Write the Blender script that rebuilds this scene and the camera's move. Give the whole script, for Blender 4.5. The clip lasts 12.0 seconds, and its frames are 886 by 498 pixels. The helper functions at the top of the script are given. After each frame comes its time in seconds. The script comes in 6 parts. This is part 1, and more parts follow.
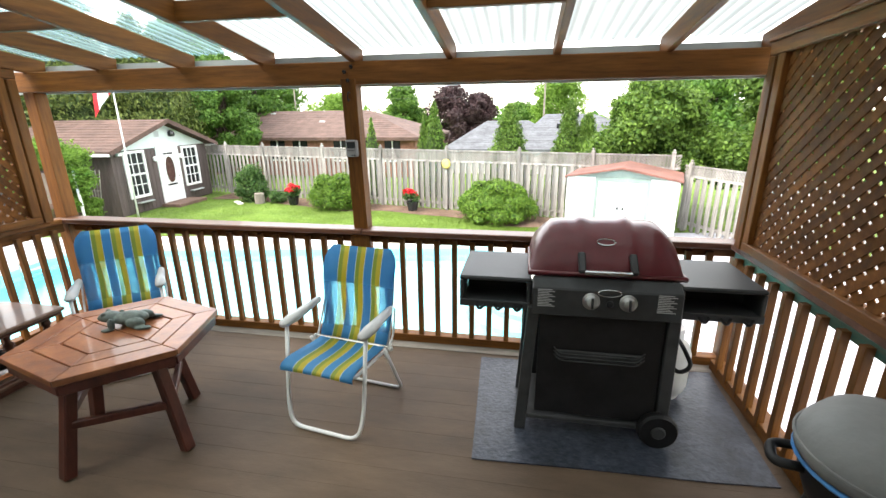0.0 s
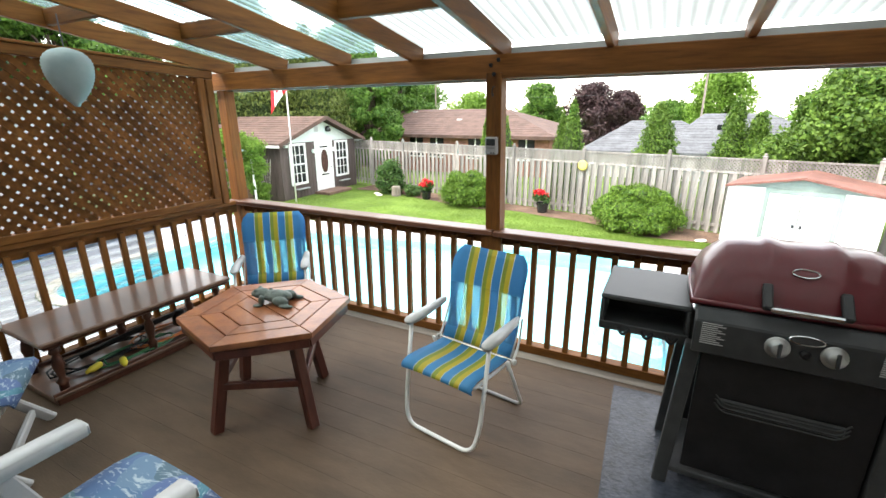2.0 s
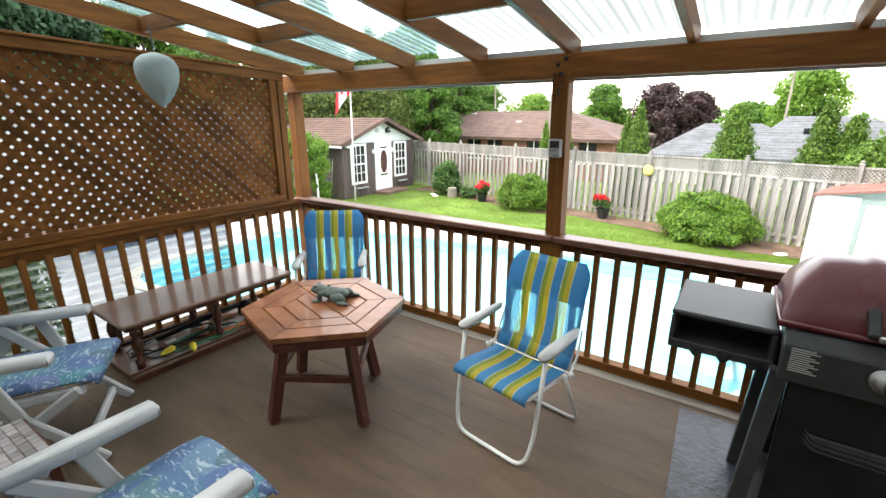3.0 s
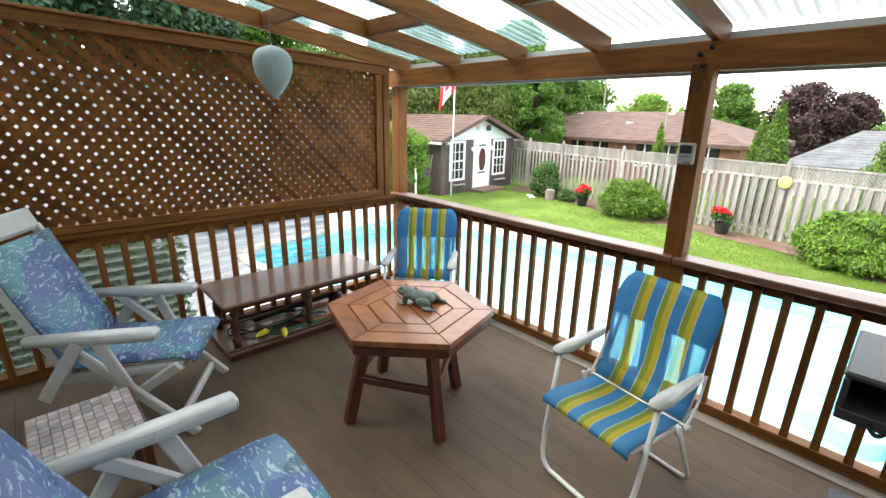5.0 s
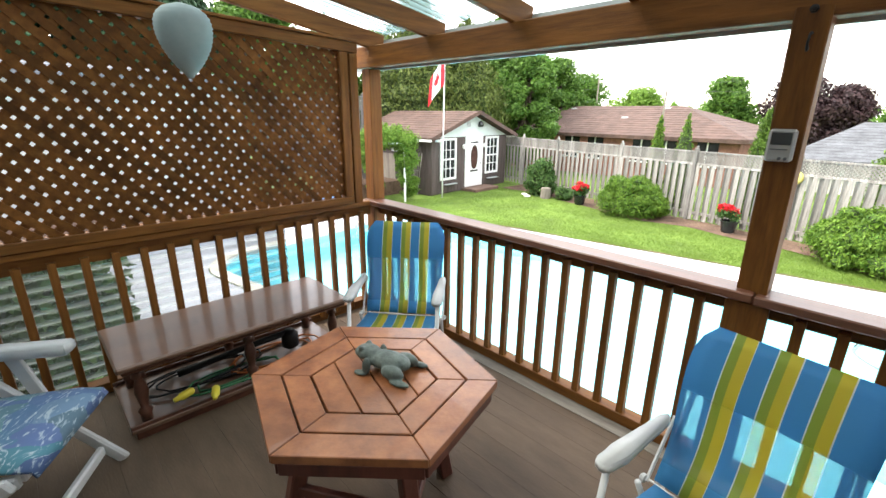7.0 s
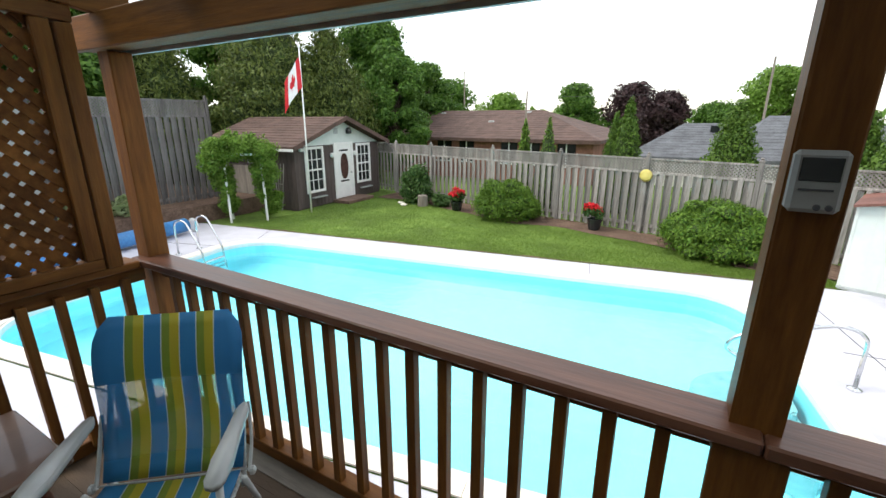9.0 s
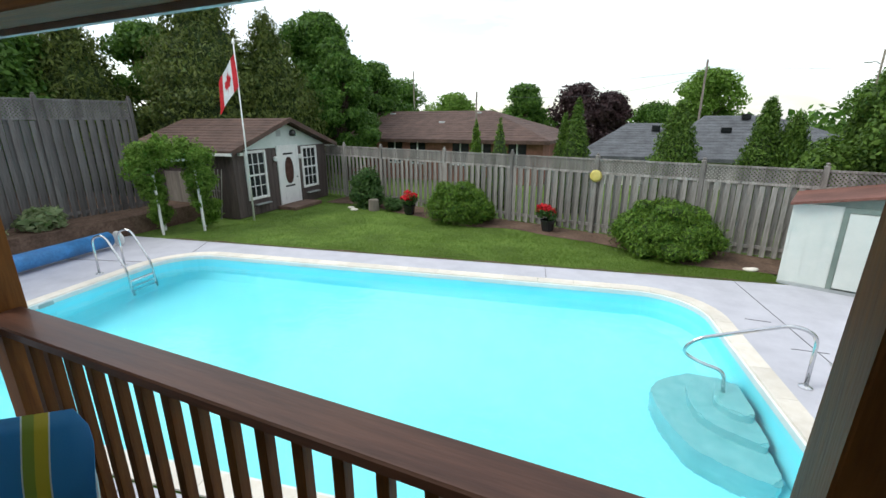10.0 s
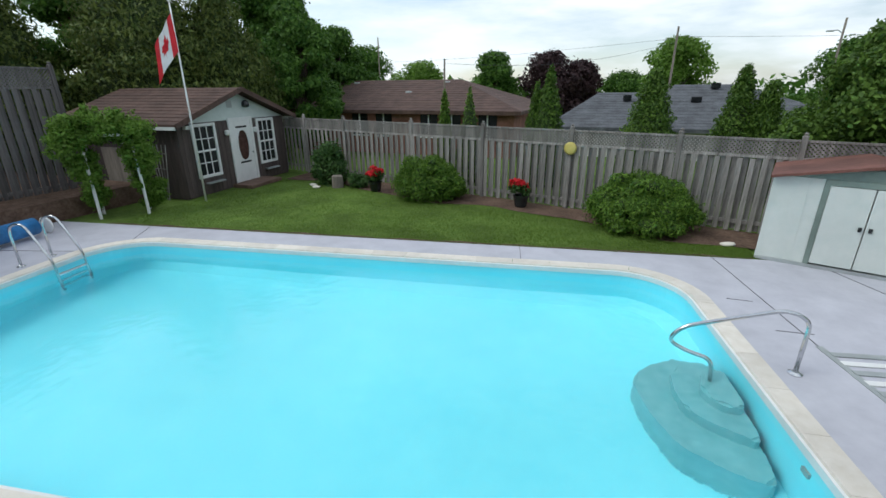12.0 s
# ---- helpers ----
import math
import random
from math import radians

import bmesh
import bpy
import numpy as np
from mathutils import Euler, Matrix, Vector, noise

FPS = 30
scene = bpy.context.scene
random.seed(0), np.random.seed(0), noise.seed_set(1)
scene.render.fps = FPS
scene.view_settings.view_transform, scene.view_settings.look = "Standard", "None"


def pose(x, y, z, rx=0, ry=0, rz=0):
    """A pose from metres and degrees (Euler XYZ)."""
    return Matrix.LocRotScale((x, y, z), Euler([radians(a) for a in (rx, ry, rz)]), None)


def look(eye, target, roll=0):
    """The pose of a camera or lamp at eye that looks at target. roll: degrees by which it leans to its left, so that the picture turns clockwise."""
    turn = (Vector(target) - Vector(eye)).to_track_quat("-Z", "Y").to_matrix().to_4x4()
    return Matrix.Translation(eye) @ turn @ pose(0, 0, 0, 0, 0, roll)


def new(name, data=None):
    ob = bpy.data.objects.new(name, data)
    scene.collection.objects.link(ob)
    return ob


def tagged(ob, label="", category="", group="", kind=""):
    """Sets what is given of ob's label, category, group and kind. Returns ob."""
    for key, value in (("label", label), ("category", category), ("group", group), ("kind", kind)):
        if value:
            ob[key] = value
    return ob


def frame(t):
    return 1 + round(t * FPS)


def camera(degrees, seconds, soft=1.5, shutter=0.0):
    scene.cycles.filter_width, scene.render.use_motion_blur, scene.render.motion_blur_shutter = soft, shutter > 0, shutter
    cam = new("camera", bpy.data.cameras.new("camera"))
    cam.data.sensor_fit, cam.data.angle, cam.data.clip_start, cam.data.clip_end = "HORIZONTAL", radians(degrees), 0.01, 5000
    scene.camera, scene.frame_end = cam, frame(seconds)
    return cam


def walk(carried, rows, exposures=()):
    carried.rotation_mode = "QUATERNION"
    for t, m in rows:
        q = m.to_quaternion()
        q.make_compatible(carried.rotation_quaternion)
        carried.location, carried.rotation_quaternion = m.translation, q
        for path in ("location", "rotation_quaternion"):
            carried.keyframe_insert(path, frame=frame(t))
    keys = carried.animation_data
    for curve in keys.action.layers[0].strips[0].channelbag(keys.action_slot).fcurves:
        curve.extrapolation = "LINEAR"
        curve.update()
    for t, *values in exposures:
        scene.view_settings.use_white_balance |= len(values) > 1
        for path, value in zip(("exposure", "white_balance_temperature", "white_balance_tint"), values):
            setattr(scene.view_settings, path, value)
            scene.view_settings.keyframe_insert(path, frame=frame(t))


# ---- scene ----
cam = camera(90.7, 12.0)

PATH = [
    (0, (1.233, -3.007, 1.711), (0.886, -1.125, 1.131), -0.6),
    (0.5, (1.195, -2.957, 1.708), (0.711, -1.106, 1.125), -0.6),
    (1, (1.166, -2.917, 1.706), (0.538, -1.11, 1.12), -0.4),
    (1.5, (1.147, -2.882, 1.701), (0.389, -1.126, 1.115), -0.3),
    (2, (1.126, -2.856, 1.693), (0.252, -1.153, 1.112), -0.2),
    (2.5, (1.105, -2.838, 1.689), (0.125, -1.192, 1.113), -0.0),
    (3, (1.082, -2.826, 1.688), (-0.001, -1.245, 1.115), -0.0),
    (3.5, (1.061, -2.811, 1.69), (-0.125, -1.306, 1.117), 0.1),
    (3.7, (1.048, -2.796, 1.682), (-0.183, -1.326, 1.114), 0.1),
    (5.5, (0.824, -2.58, 1.67), (-0.58, -1.285, 1.075), 1.5),
    (6, (0.682, -2.446, 1.619), (-0.722, -1.152, 1.022), 1.4),
    (6.5, (0.535, -2.268, 1.601), (-0.869, -0.974, 1.006), 1.0),
    (8.5, (-0.062, -1.364, 1.609), (-1.142, 0.218, 1.035), 0.2),
    (9, (-0.138, -1.115, 1.616), (-1.103, 0.541, 1.047), -0.0),
    (9.5, (-0.232, -0.931, 1.645), (-1.096, 0.78, 1.076), -0.1),
    (10, (-0.304, -0.724, 1.655), (-1.087, 1.026, 1.086), -0.2),
    (10.5, (-0.353, -0.546, 1.639), (-1.073, 1.231, 1.07), -0.4),
    (11, (-0.403, -0.373, 1.638), (-1.086, 1.409, 1.039), -0.4),
    (11.5, (-0.438, -0.208, 1.618), (-1.103, 1.566, 0.977), -0.4),
    (12, (-0.508, -0.092, 1.618), (-1.158, 1.671, 0.932), -0.3),
]
walk(cam, [(t, look(eye, target, roll)) for t, eye, target, roll in PATH],
     exposures=[(0, 2.53, 7050, 9), (3.5, 2.50, 7050, 9), (6.5, 2.52, 7050, 9), (8.5, 1.5, 6900, 8), (9.5, 0.8, 6650, 6), (10.5, 0.3, 6350, 4), (11.2, 0.1, 6200, 4), (12, 0.0, 6150, 4)])

# ---- world, sun ----
world = bpy.data.worlds.new("sky")
scene.world = world
world.use_nodes = True
wn, wl = world.node_tree.nodes, world.node_tree.links
wn.clear()
w_out = wn.new("ShaderNodeOutputWorld")
w_bg = wn.new("ShaderNodeBackground")
w_sky = wn.new("ShaderNodeTexSky")
w_sky.sky_type, w_sky.sun_disc = "NISHITA", False
w_sky.sun_elevation, w_sky.sun_rotation = radians(50), radians(-60)
w_tc = wn.new("ShaderNodeTexCoord")
w_map = wn.new("ShaderNodeMapping")
w_map.inputs["Scale"].default_value = (1.0, 1.0, 4.0)
w_noise = wn.new("ShaderNodeTexNoise")
w_noise.inputs["Scale"].default_value, w_noise.inputs["Detail"].default_value = 2.3, 7
w_noise.inputs["Roughness"].default_value = 0.55
w_ramp = wn.new("ShaderNodeValToRGB")
w_ramp.color_ramp.elements[0].position, w_ramp.color_ramp.elements[0].color = 0.42, (0.30, 0.30, 0.30, 1)
w_ramp.color_ramp.elements[1].position, w_ramp.color_ramp.elements[1].color = 0.60, (1, 1, 1, 1)
w_mix = wn.new("ShaderNodeMix")
w_mix.data_type = "RGBA"
w_mix.inputs[7].default_value = (9.0, 9.1, 9.5, 1)
wl.new(w_tc.outputs["Generated"], w_map.inputs["Vector"])
wl.new(w_map.outputs["Vector"], w_noise.inputs["Vector"])
wl.new(w_noise.outputs["Fac"], w_ramp.inputs["Fac"])
wl.new(w_ramp.outputs["Color"], w_mix.inputs[0])
wl.new(w_sky.outputs["Color"], w_mix.inputs[6])
wl.new(w_mix.outputs[2], w_bg.inputs["Color"])
w_bg.inputs["Strength"].default_value = 0.12
wl.new(w_bg.outputs["Background"], w_out.inputs["Surface"])

sun_data = bpy.data.lights.new("sun", "SUN")
sun_data.energy, sun_data.angle, sun_data.color = 1.2, radians(25), (1.0, 0.96, 0.9)
sun = new("sun", sun_data)
sun.matrix_basis = look((-20, -10, 30), (0, 3, 0))


# ---- materials ----
def nodes_of(name):
    m = bpy.data.materials.new(name)
    m.use_nodes = True
    n, l = m.node_tree.nodes, m.node_tree.links
    return m, n, l, n["Principled BSDF"]


def surf(name, c1, c2, scale=4.0, stretch=(1, 1, 1), rough=0.6, metal=0.0, bump=0.15, bscale=60.0, rnd=0.0, island=0.0,
         big=0.35, spec=0.5, rough_var=0.1, dist=0.004, coat=0.0):
    """A surface whose colour wanders between c1 and c2 at two scales, with fine relief."""
    m, n, l, b = nodes_of(name)
    tc, mp = n.new("ShaderNodeTexCoord"), n.new("ShaderNodeMapping")
    mp.inputs["Scale"].default_value = stretch
    l.new(tc.outputs["Object"], mp.inputs["Vector"])
    na, nb, nc = (n.new("ShaderNodeTexNoise") for _ in range(3))
    na.inputs["Scale"].default_value, na.inputs["Detail"].default_value, na.inputs["Roughness"].default_value = scale, 6, 0.65
    nb.inputs["Scale"].default_value, nb.inputs["Detail"].default_value = scale * 0.17, 3
    nc.inputs["Scale"].default_value, nc.inputs["Detail"].default_value = bscale, 4
    for t in (na, nb, nc):
        l.new(mp.outputs["Vector"], t.inputs["Vector"])
    r = n.new("ShaderNodeValToRGB")
    r.color_ramp.elements[0].position, r.color_ramp.elements[1].position = 0.32, 0.68
    r.color_ramp.elements[0].color, r.color_ramp.elements[1].color = (*c1, 1), (*c2, 1)
    l.new(na.outputs["Fac"], r.inputs["Fac"])
    mr = n.new("ShaderNodeMapRange")
    mr.inputs["From Min"].default_value, mr.inputs["From Max"].default_value = 0.3, 0.7
    mr.inputs["To Min"].default_value, mr.inputs["To Max"].default_value = 1 - big, 1 + big * 0.6
    l.new(nb.outputs["Fac"], mr.inputs["Value"])
    val = mr.outputs["Result"]
    for amount, node, socket in ((rnd, "ShaderNodeObjectInfo", "Random"), (island, "ShaderNodeNewGeometry", "Random Per Island")):
        if amount:
            oi, mm, mu = n.new(node), n.new("ShaderNodeMapRange"), n.new("ShaderNodeMath")
            mm.inputs["To Min"].default_value, mm.inputs["To Max"].default_value = 1 - amount, 1 + amount
            mu.operation = "MULTIPLY"
            l.new(oi.outputs[socket], mm.inputs["Value"])
            l.new(mm.outputs["Result"], mu.inputs[0])
            l.new(val, mu.inputs[1])
            val = mu.outputs[0]
    hs = n.new("ShaderNodeHueSaturation")
    l.new(r.outputs["Color"], hs.inputs["Color"])
    l.new(val, hs.inputs["Value"])
    l.new(hs.outputs["Color"], b.inputs["Base Color"])
    rr_ = n.new("ShaderNodeMapRange")
    rr_.inputs["To Min"].default_value, rr_.inputs["To Max"].default_value = max(0.02, rough - rough_var), min(1, rough + rough_var)
    l.new(na.outputs["Fac"], rr_.inputs["Value"])
    l.new(rr_.outputs["Result"], b.inputs["Roughness"])
    b.inputs["Metallic"].default_value = metal
    b.inputs["Specular IOR Level"].default_value = spec
    b.inputs["Coat Weight"].default_value = coat
    if bump:
        bp = n.new("ShaderNodeBump")
        bp.inputs["Strength"].default_value, bp.inputs["Distance"].default_value = bump, dist
        l.new(nc.outputs["Fac"], bp.inputs["Height"])
        l.new(bp.outputs["Normal"], b.inputs["Normal"])
    return m


def leafy(name, dark, light, rough=0.55, through_light=0.35):
    """Leaves: each island its own green, some light shining through."""
    m, n, l, b = nodes_of(name)
    g, r = n.new("ShaderNodeNewGeometry"), n.new("ShaderNodeValToRGB")
    r.color_ramp.elements[0].color, r.color_ramp.elements[1].color = (*dark, 1), (*light, 1)
    l.new(g.outputs["Random Per Island"], r.inputs["Fac"])
    l.new(r.outputs["Color"], b.inputs["Base Color"])
    b.inputs["Roughness"].default_value, b.inputs["Specular IOR Level"].default_value = rough, 0.25
    t, mx = n.new("ShaderNodeBsdfTranslucent"), n.new("ShaderNodeMixShader")
    l.new(r.outputs["Color"], t.inputs["Color"])
    mx.inputs["Fac"].default_value = through_light
    l.new(b.outputs["BSDF"], mx.inputs[1])
    l.new(t.outputs["BSDF"], mx.inputs[2])
    l.new(mx.outputs["Shader"], n["Material Output"].inputs["Surface"])
    return m


def sheet_plastic(name, colour, clear, rough=0.35, rib="X", pitch=0.068, spread=0.1, rib_shade=0.55):
    """Corrugated roofing plastic: part milky, part see-through."""
    m, n, l, b = nodes_of(name)
    b.inputs["Base Color"].default_value, b.inputs["Roughness"].default_value = (*colour, 1), rough
    t, tr = n.new("ShaderNodeBsdfTranslucent"), n.new("ShaderNodeBsdfTransparent")
    t.inputs["Color"].default_value = (*colour, 1)
    tr.inputs["Color"].default_value = (0.80, 0.86, 0.86, 1)
    # shading of the ribs is put into the colour: valleys between them darker
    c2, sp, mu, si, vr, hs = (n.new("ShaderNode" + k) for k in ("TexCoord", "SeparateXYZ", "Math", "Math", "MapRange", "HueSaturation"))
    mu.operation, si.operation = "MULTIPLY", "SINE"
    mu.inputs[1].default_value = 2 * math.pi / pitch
    vr.inputs["From Min"].default_value, vr.inputs["To Min"].default_value, vr.inputs["To Max"].default_value = -1, rib_shade, 1.1
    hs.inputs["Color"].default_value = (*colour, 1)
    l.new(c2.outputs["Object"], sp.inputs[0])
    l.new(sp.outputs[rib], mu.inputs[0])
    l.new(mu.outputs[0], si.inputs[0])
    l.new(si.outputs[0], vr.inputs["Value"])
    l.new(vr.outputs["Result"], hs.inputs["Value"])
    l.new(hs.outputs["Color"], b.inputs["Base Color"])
    l.new(hs.outputs["Color"], t.inputs["Color"])
    m1, m2 = n.new("ShaderNodeMixShader"), n.new("ShaderNodeMixShader")
    m1.inputs["Fac"].default_value = 0.75
    tc, nz, mp, mr = n.new("ShaderNodeTexCoord"), n.new("ShaderNodeTexNoise"), n.new("ShaderNodeMapping"), n.new("ShaderNodeMapRange")
    mp.inputs["Scale"].default_value = (14, 1.0, 1)
    nz.inputs["Scale"].default_value, nz.inputs["Detail"].default_value = 2.0, 4
    mr.inputs["To Min"].default_value, mr.inputs["To Max"].default_value = max(0, clear - spread), min(1, clear + spread)
    mr.inputs["From Min"].default_value, mr.inputs["From Max"].default_value = 0.3, 0.7
    l.new(tc.outputs["Object"], mp.inputs["Vector"])
    l.new(mp.outputs["Vector"], nz.inputs["Vector"])
    l.new(nz.outputs["Fac"], mr.inputs["Value"])
    l.new(mr.outputs["Result"], m2.inputs["Fac"])
    l.new(b.outputs["BSDF"], m1.inputs[1])
    l.new(t.outputs["BSDF"], m1.inputs[2])
    l.new(m1.outputs["Shader"], m2.inputs[1])
    l.new(tr.outputs["BSDF"], m2.inputs[2])
    l.new(m2.outputs["Shader"], n["Material Output"].inputs["Surface"])
    return m


W1, W2 = (0.10, 0.036, 0.008), (0.215, 0.085, 0.018)
M_WOODX = surf("stained_wood_x", W1, W2, 5, (0.6, 7, 7), 0.55, bump=0.25, bscale=25, rnd=0.15, spec=0.2)
M_WOODY = surf("stained_wood_y", W1, W2, 5, (7, 0.6, 7), 0.55, bump=0.25, bscale=25, rnd=0.15, spec=0.2)
M_WOODZ = surf("stained_wood_z", W1, W2, 5, (7, 7, 0.6), 0.55, bump=0.25, bscale=25, rnd=0.15, spec=0.2)
M_CAP = surf("rail_cap_wood", (0.083, 0.033, 0.019), (0.165, 0.071, 0.042), 4, (0.5, 6, 6), 0.4, bump=0.2, bscale=20, rnd=0.1, coat=0.12, spec=0.3)
M_LATT = surf("lattice_wood", (0.085, 0.031, 0.008), (0.18, 0.071, 0.017), 6, (3, 3, 3), 0.65, bump=0.2, bscale=60, rnd=0.3, spec=0.15)
M_DECK = surf("deck_paint", (0.086, 0.057, 0.037), (0.134, 0.091, 0.060), 2.2, (1.2, 4, 4), 0.6, bump=0.3, bscale=30, rnd=0.03, spec=0.25)
M_CONC = surf("pool_concrete", (0.47, 0.47, 0.525), (0.56, 0.56, 0.615), 2.5, rough=0.8, bump=0.2, bscale=90, big=0.08)
M_COPE = surf("coping_stone", (0.70, 0.645, 0.56), (0.79, 0.745, 0.675), 6, rough=0.75, bump=0.25, bscale=80, rnd=0.06, big=0.12)
M_GRASS = surf("lawn_grass", (0.095, 0.17, 0.028), (0.18, 0.27, 0.058), 5, rough=0.9, bump=0.9, bscale=110, big=0.35, dist=0.03, spec=0.2)
M_SOIL = surf("bed_soil", (0.10, 0.062, 0.045), (0.20, 0.135, 0.10), 14, rough=0.95, bump=0.8, bscale=70, dist=0.02, spec=0.2)
M_FENCE = surf("weathered_fence", (0.175, 0.164, 0.152), (0.40, 0.376, 0.352), 4, (6, 6, 0.5), 0.85, bump=0.35, bscale=30, rnd=0.22, spec=0.25)
M_FENCE2 = surf("dark_fence", (0.095, 0.088, 0.087), (0.20, 0.188, 0.182), 4, (6, 6, 0.5), 0.85, bump=0.35, bscale=30, rnd=0.2, spec=0.25)
M_LINER = surf("pool_liner", (0.27, 0.83, 0.95), (0.31, 0.87, 0.97), 2, rough=0.6, bump=0.03, bscale=8, big=0.05)
M_STEP = surf("step_plastic", (0.17, 0.42, 0.45), (0.25, 0.52, 0.54), 5, rough=0.4, bump=0.05, bscale=60, big=0.12)
M_SHED = surf("shed_boards", (0.06, 0.045, 0.042), (0.105, 0.08, 0.074), 4, (6, 6, 0.5), 0.8, bump=0.4, bscale=30, rnd=0.05)
M_WHITE = surf("white_paint", (0.74, 0.75, 0.74), (0.82, 0.82, 0.81), 5, rough=0.45, bump=0.06, bscale=50, big=0.06)
M_PALE = surf("pale_gable_paint", (0.55, 0.62, 0.60), (0.64, 0.70, 0.68), 5, rough=0.6, bump=0.1, bscale=40, big=0.08)
M_METALW = surf("shed_metal_white", (0.66, 0.72, 0.68), (0.74, 0.78, 0.74), 3, rough=0.4, bump=0.05, bscale=40, big=0.08)
M_METALG = surf("shed_metal_green", (0.20, 0.27, 0.24), (0.27, 0.34, 0.30), 3, rough=0.5, bump=0.05, bscale=40)
M_SHROOF = surf("red_brown_roof", (0.14, 0.06, 0.046), (0.22, 0.10, 0.078), 7, rough=0.85, bump=0.4, bscale=60, rnd=0.1)
M_SHINGLE = surf("brown_shingles", (0.071, 0.041, 0.032), (0.124, 0.075, 0.060), 12, (1, 1, 1), 0.9, bump=0.5, bscale=40, rnd=0.05, dist=0.01)
M_GSHINGLE = surf("grey_shingles", (0.080, 0.086, 0.096), (0.130, 0.136, 0.148), 12, rough=0.9, bump=0.5, bscale=40, rnd=0.04, dist=0.01)
M_BRICK = surf("house_brick", (0.20, 0.085, 0.06), (0.30, 0.14, 0.10), 10, rough=0.85, bump=0.3, bscale=30)
M_GLASSD = surf("dark_window_glass", (0.012, 0.014, 0.016), (0.03, 0.033, 0.035), 2, rough=0.08, bump=0)
M_CHROME = surf("stainless_steel", (0.58, 0.60, 0.62), (0.70, 0.71, 0.72), 6, rough=0.16, metal=1.0, bump=0.02, bscale=60, big=0.05)
M_BRUSHED = surf("brushed_metal", (0.34, 0.34, 0.33), (0.46, 0.46, 0.45), 8, rough=0.42, metal=0.9, bump=0.05, bscale=90, big=0.15)
M_BARK = surf("bark", (0.07, 0.05, 0.038), (0.14, 0.105, 0.08), 6, (4, 4, 0.7), 0.95, bump=0.7, bscale=20, dist=0.02)
M_TIMBER = surf("retaining_timber", (0.10, 0.06, 0.045), (0.19, 0.12, 0.09), 5, rough=0.9, bump=0.4, bscale=30, rnd=0.2)
M_TEAL = surf("worn_teal_paint", (0.02, 0.17, 0.14), (0.11, 0.17, 0.11), 9, (4, 0.8, 4), 0.6, bump=0.3, bscale=30)
M_BLUEROLL = surf("blue_cover", (0.03, 0.17, 0.42), (0.06, 0.25, 0.55), 14, rough=0.45, bump=0.3, bscale=90)
M_ALU = surf("grey_flashing", (0.42, 0.46, 0.46), (0.52, 0.55, 0.55), 4, rough=0.5, metal=0.3, bump=0.05)
M_STUCCO = surf("house_siding", (0.52, 0.50, 0.46), (0.60, 0.58, 0.54), 5, rough=0.8, bump=0.2)
M_POLE = surf("utility_pole_wood", (0.20, 0.17, 0.14), (0.32, 0.28, 0.24), 4, (6, 6, 0.5), 0.9, bump=0.2)
M_DARK = surf("dark_joint", (0.09, 0.09, 0.10), (0.14, 0.14, 0.15), 5, rough=0.9, bump=0)
M_ROOFPL = sheet_plastic("milky_roof_plastic", (0.285, 0.315, 0.312), 0.03, spread=0.03, rib_shade=0.57)
M_ROOFCL = sheet_plastic("clear_roof_plastic", (0.20, 0.31, 0.32), 0.42, spread=0.2, rib_shade=0.35)
M_WALLPL = sheet_plastic("clear_wall_plastic", (0.155, 0.175, 0.165), 0.33, rib="Z", pitch=0.066, rib_shade=0.12)
L_MAPLE = leafy("leaves_maple", (0.035, 0.095, 0.014), (0.13, 0.25, 0.04))
L_BRIGHT = leafy("leaves_bright", (0.085, 0.17, 0.022), (0.22, 0.37, 0.065), through_light=0.5)
L_CONIFER = leafy("leaves_conifer", (0.042, 0.076, 0.015), (0.16, 0.20, 0.045), through_light=0.25)
L_CEDAR = leafy("leaves_cedar", (0.038, 0.095, 0.012), (0.14, 0.24, 0.035), through_light=0.2)
L_ORCHARD = leafy("leaves_orchard", (0.03, 0.075, 0.010), (0.16, 0.27, 0.045), through_light=0.35)
L_JUNIPER = leafy("leaves_juniper", (0.036, 0.10, 0.010), (0.17, 0.29, 0.035), through_light=0.2)
L_DEEP = leafy("leaves_deep", (0.012, 0.040, 0.018), (0.055, 0.115, 0.055), through_light=0.25)
L_PURPLE = leafy("leaves_purple", (0.026, 0.015, 0.017), (0.075, 0.042, 0.044), through_light=0.15)
L_RED = leafy("petals_red", (0.45, 0.012, 0.02), (0.75, 0.03, 0.045), through_light=0.25)
L_SHRUB = leafy("leaves_shrub", (0.03, 0.085, 0.022), (0.11, 0.20, 0.055))

mw, nw, lw, bw = nodes_of("pool_water")
bw.inputs["Base Color"].default_value = (0.78, 0.99, 1.0, 1)
bw.inputs["Roughness"].default_value, bw.inputs["IOR"].default_value = 0.02, 1.33
bw.inputs["Transmission Weight"].default_value = 1.0
w_nz, w_bp, w_t = nw.new("ShaderNodeTexNoise"), nw.new("ShaderNodeBump"), nw.new("ShaderNodeTexCoord")
w_nz.inputs["Scale"].default_value, w_nz.inputs["Detail"].default_value = 4.2, 4
w_bp.inputs["Strength"].default_value, w_bp.inputs["Distance"].default_value = 0.22, 0.05
lw.new(w_t.outputs["Object"], w_nz.inputs["Vector"])
lw.new(w_nz.outputs["Fac"], w_bp.inputs["Height"])
lw.new(w_bp.outputs["Normal"], bw.inputs["Normal"])
M_WATER = mw


# ---- mesh helpers ----
WORLD_SPACE = set()


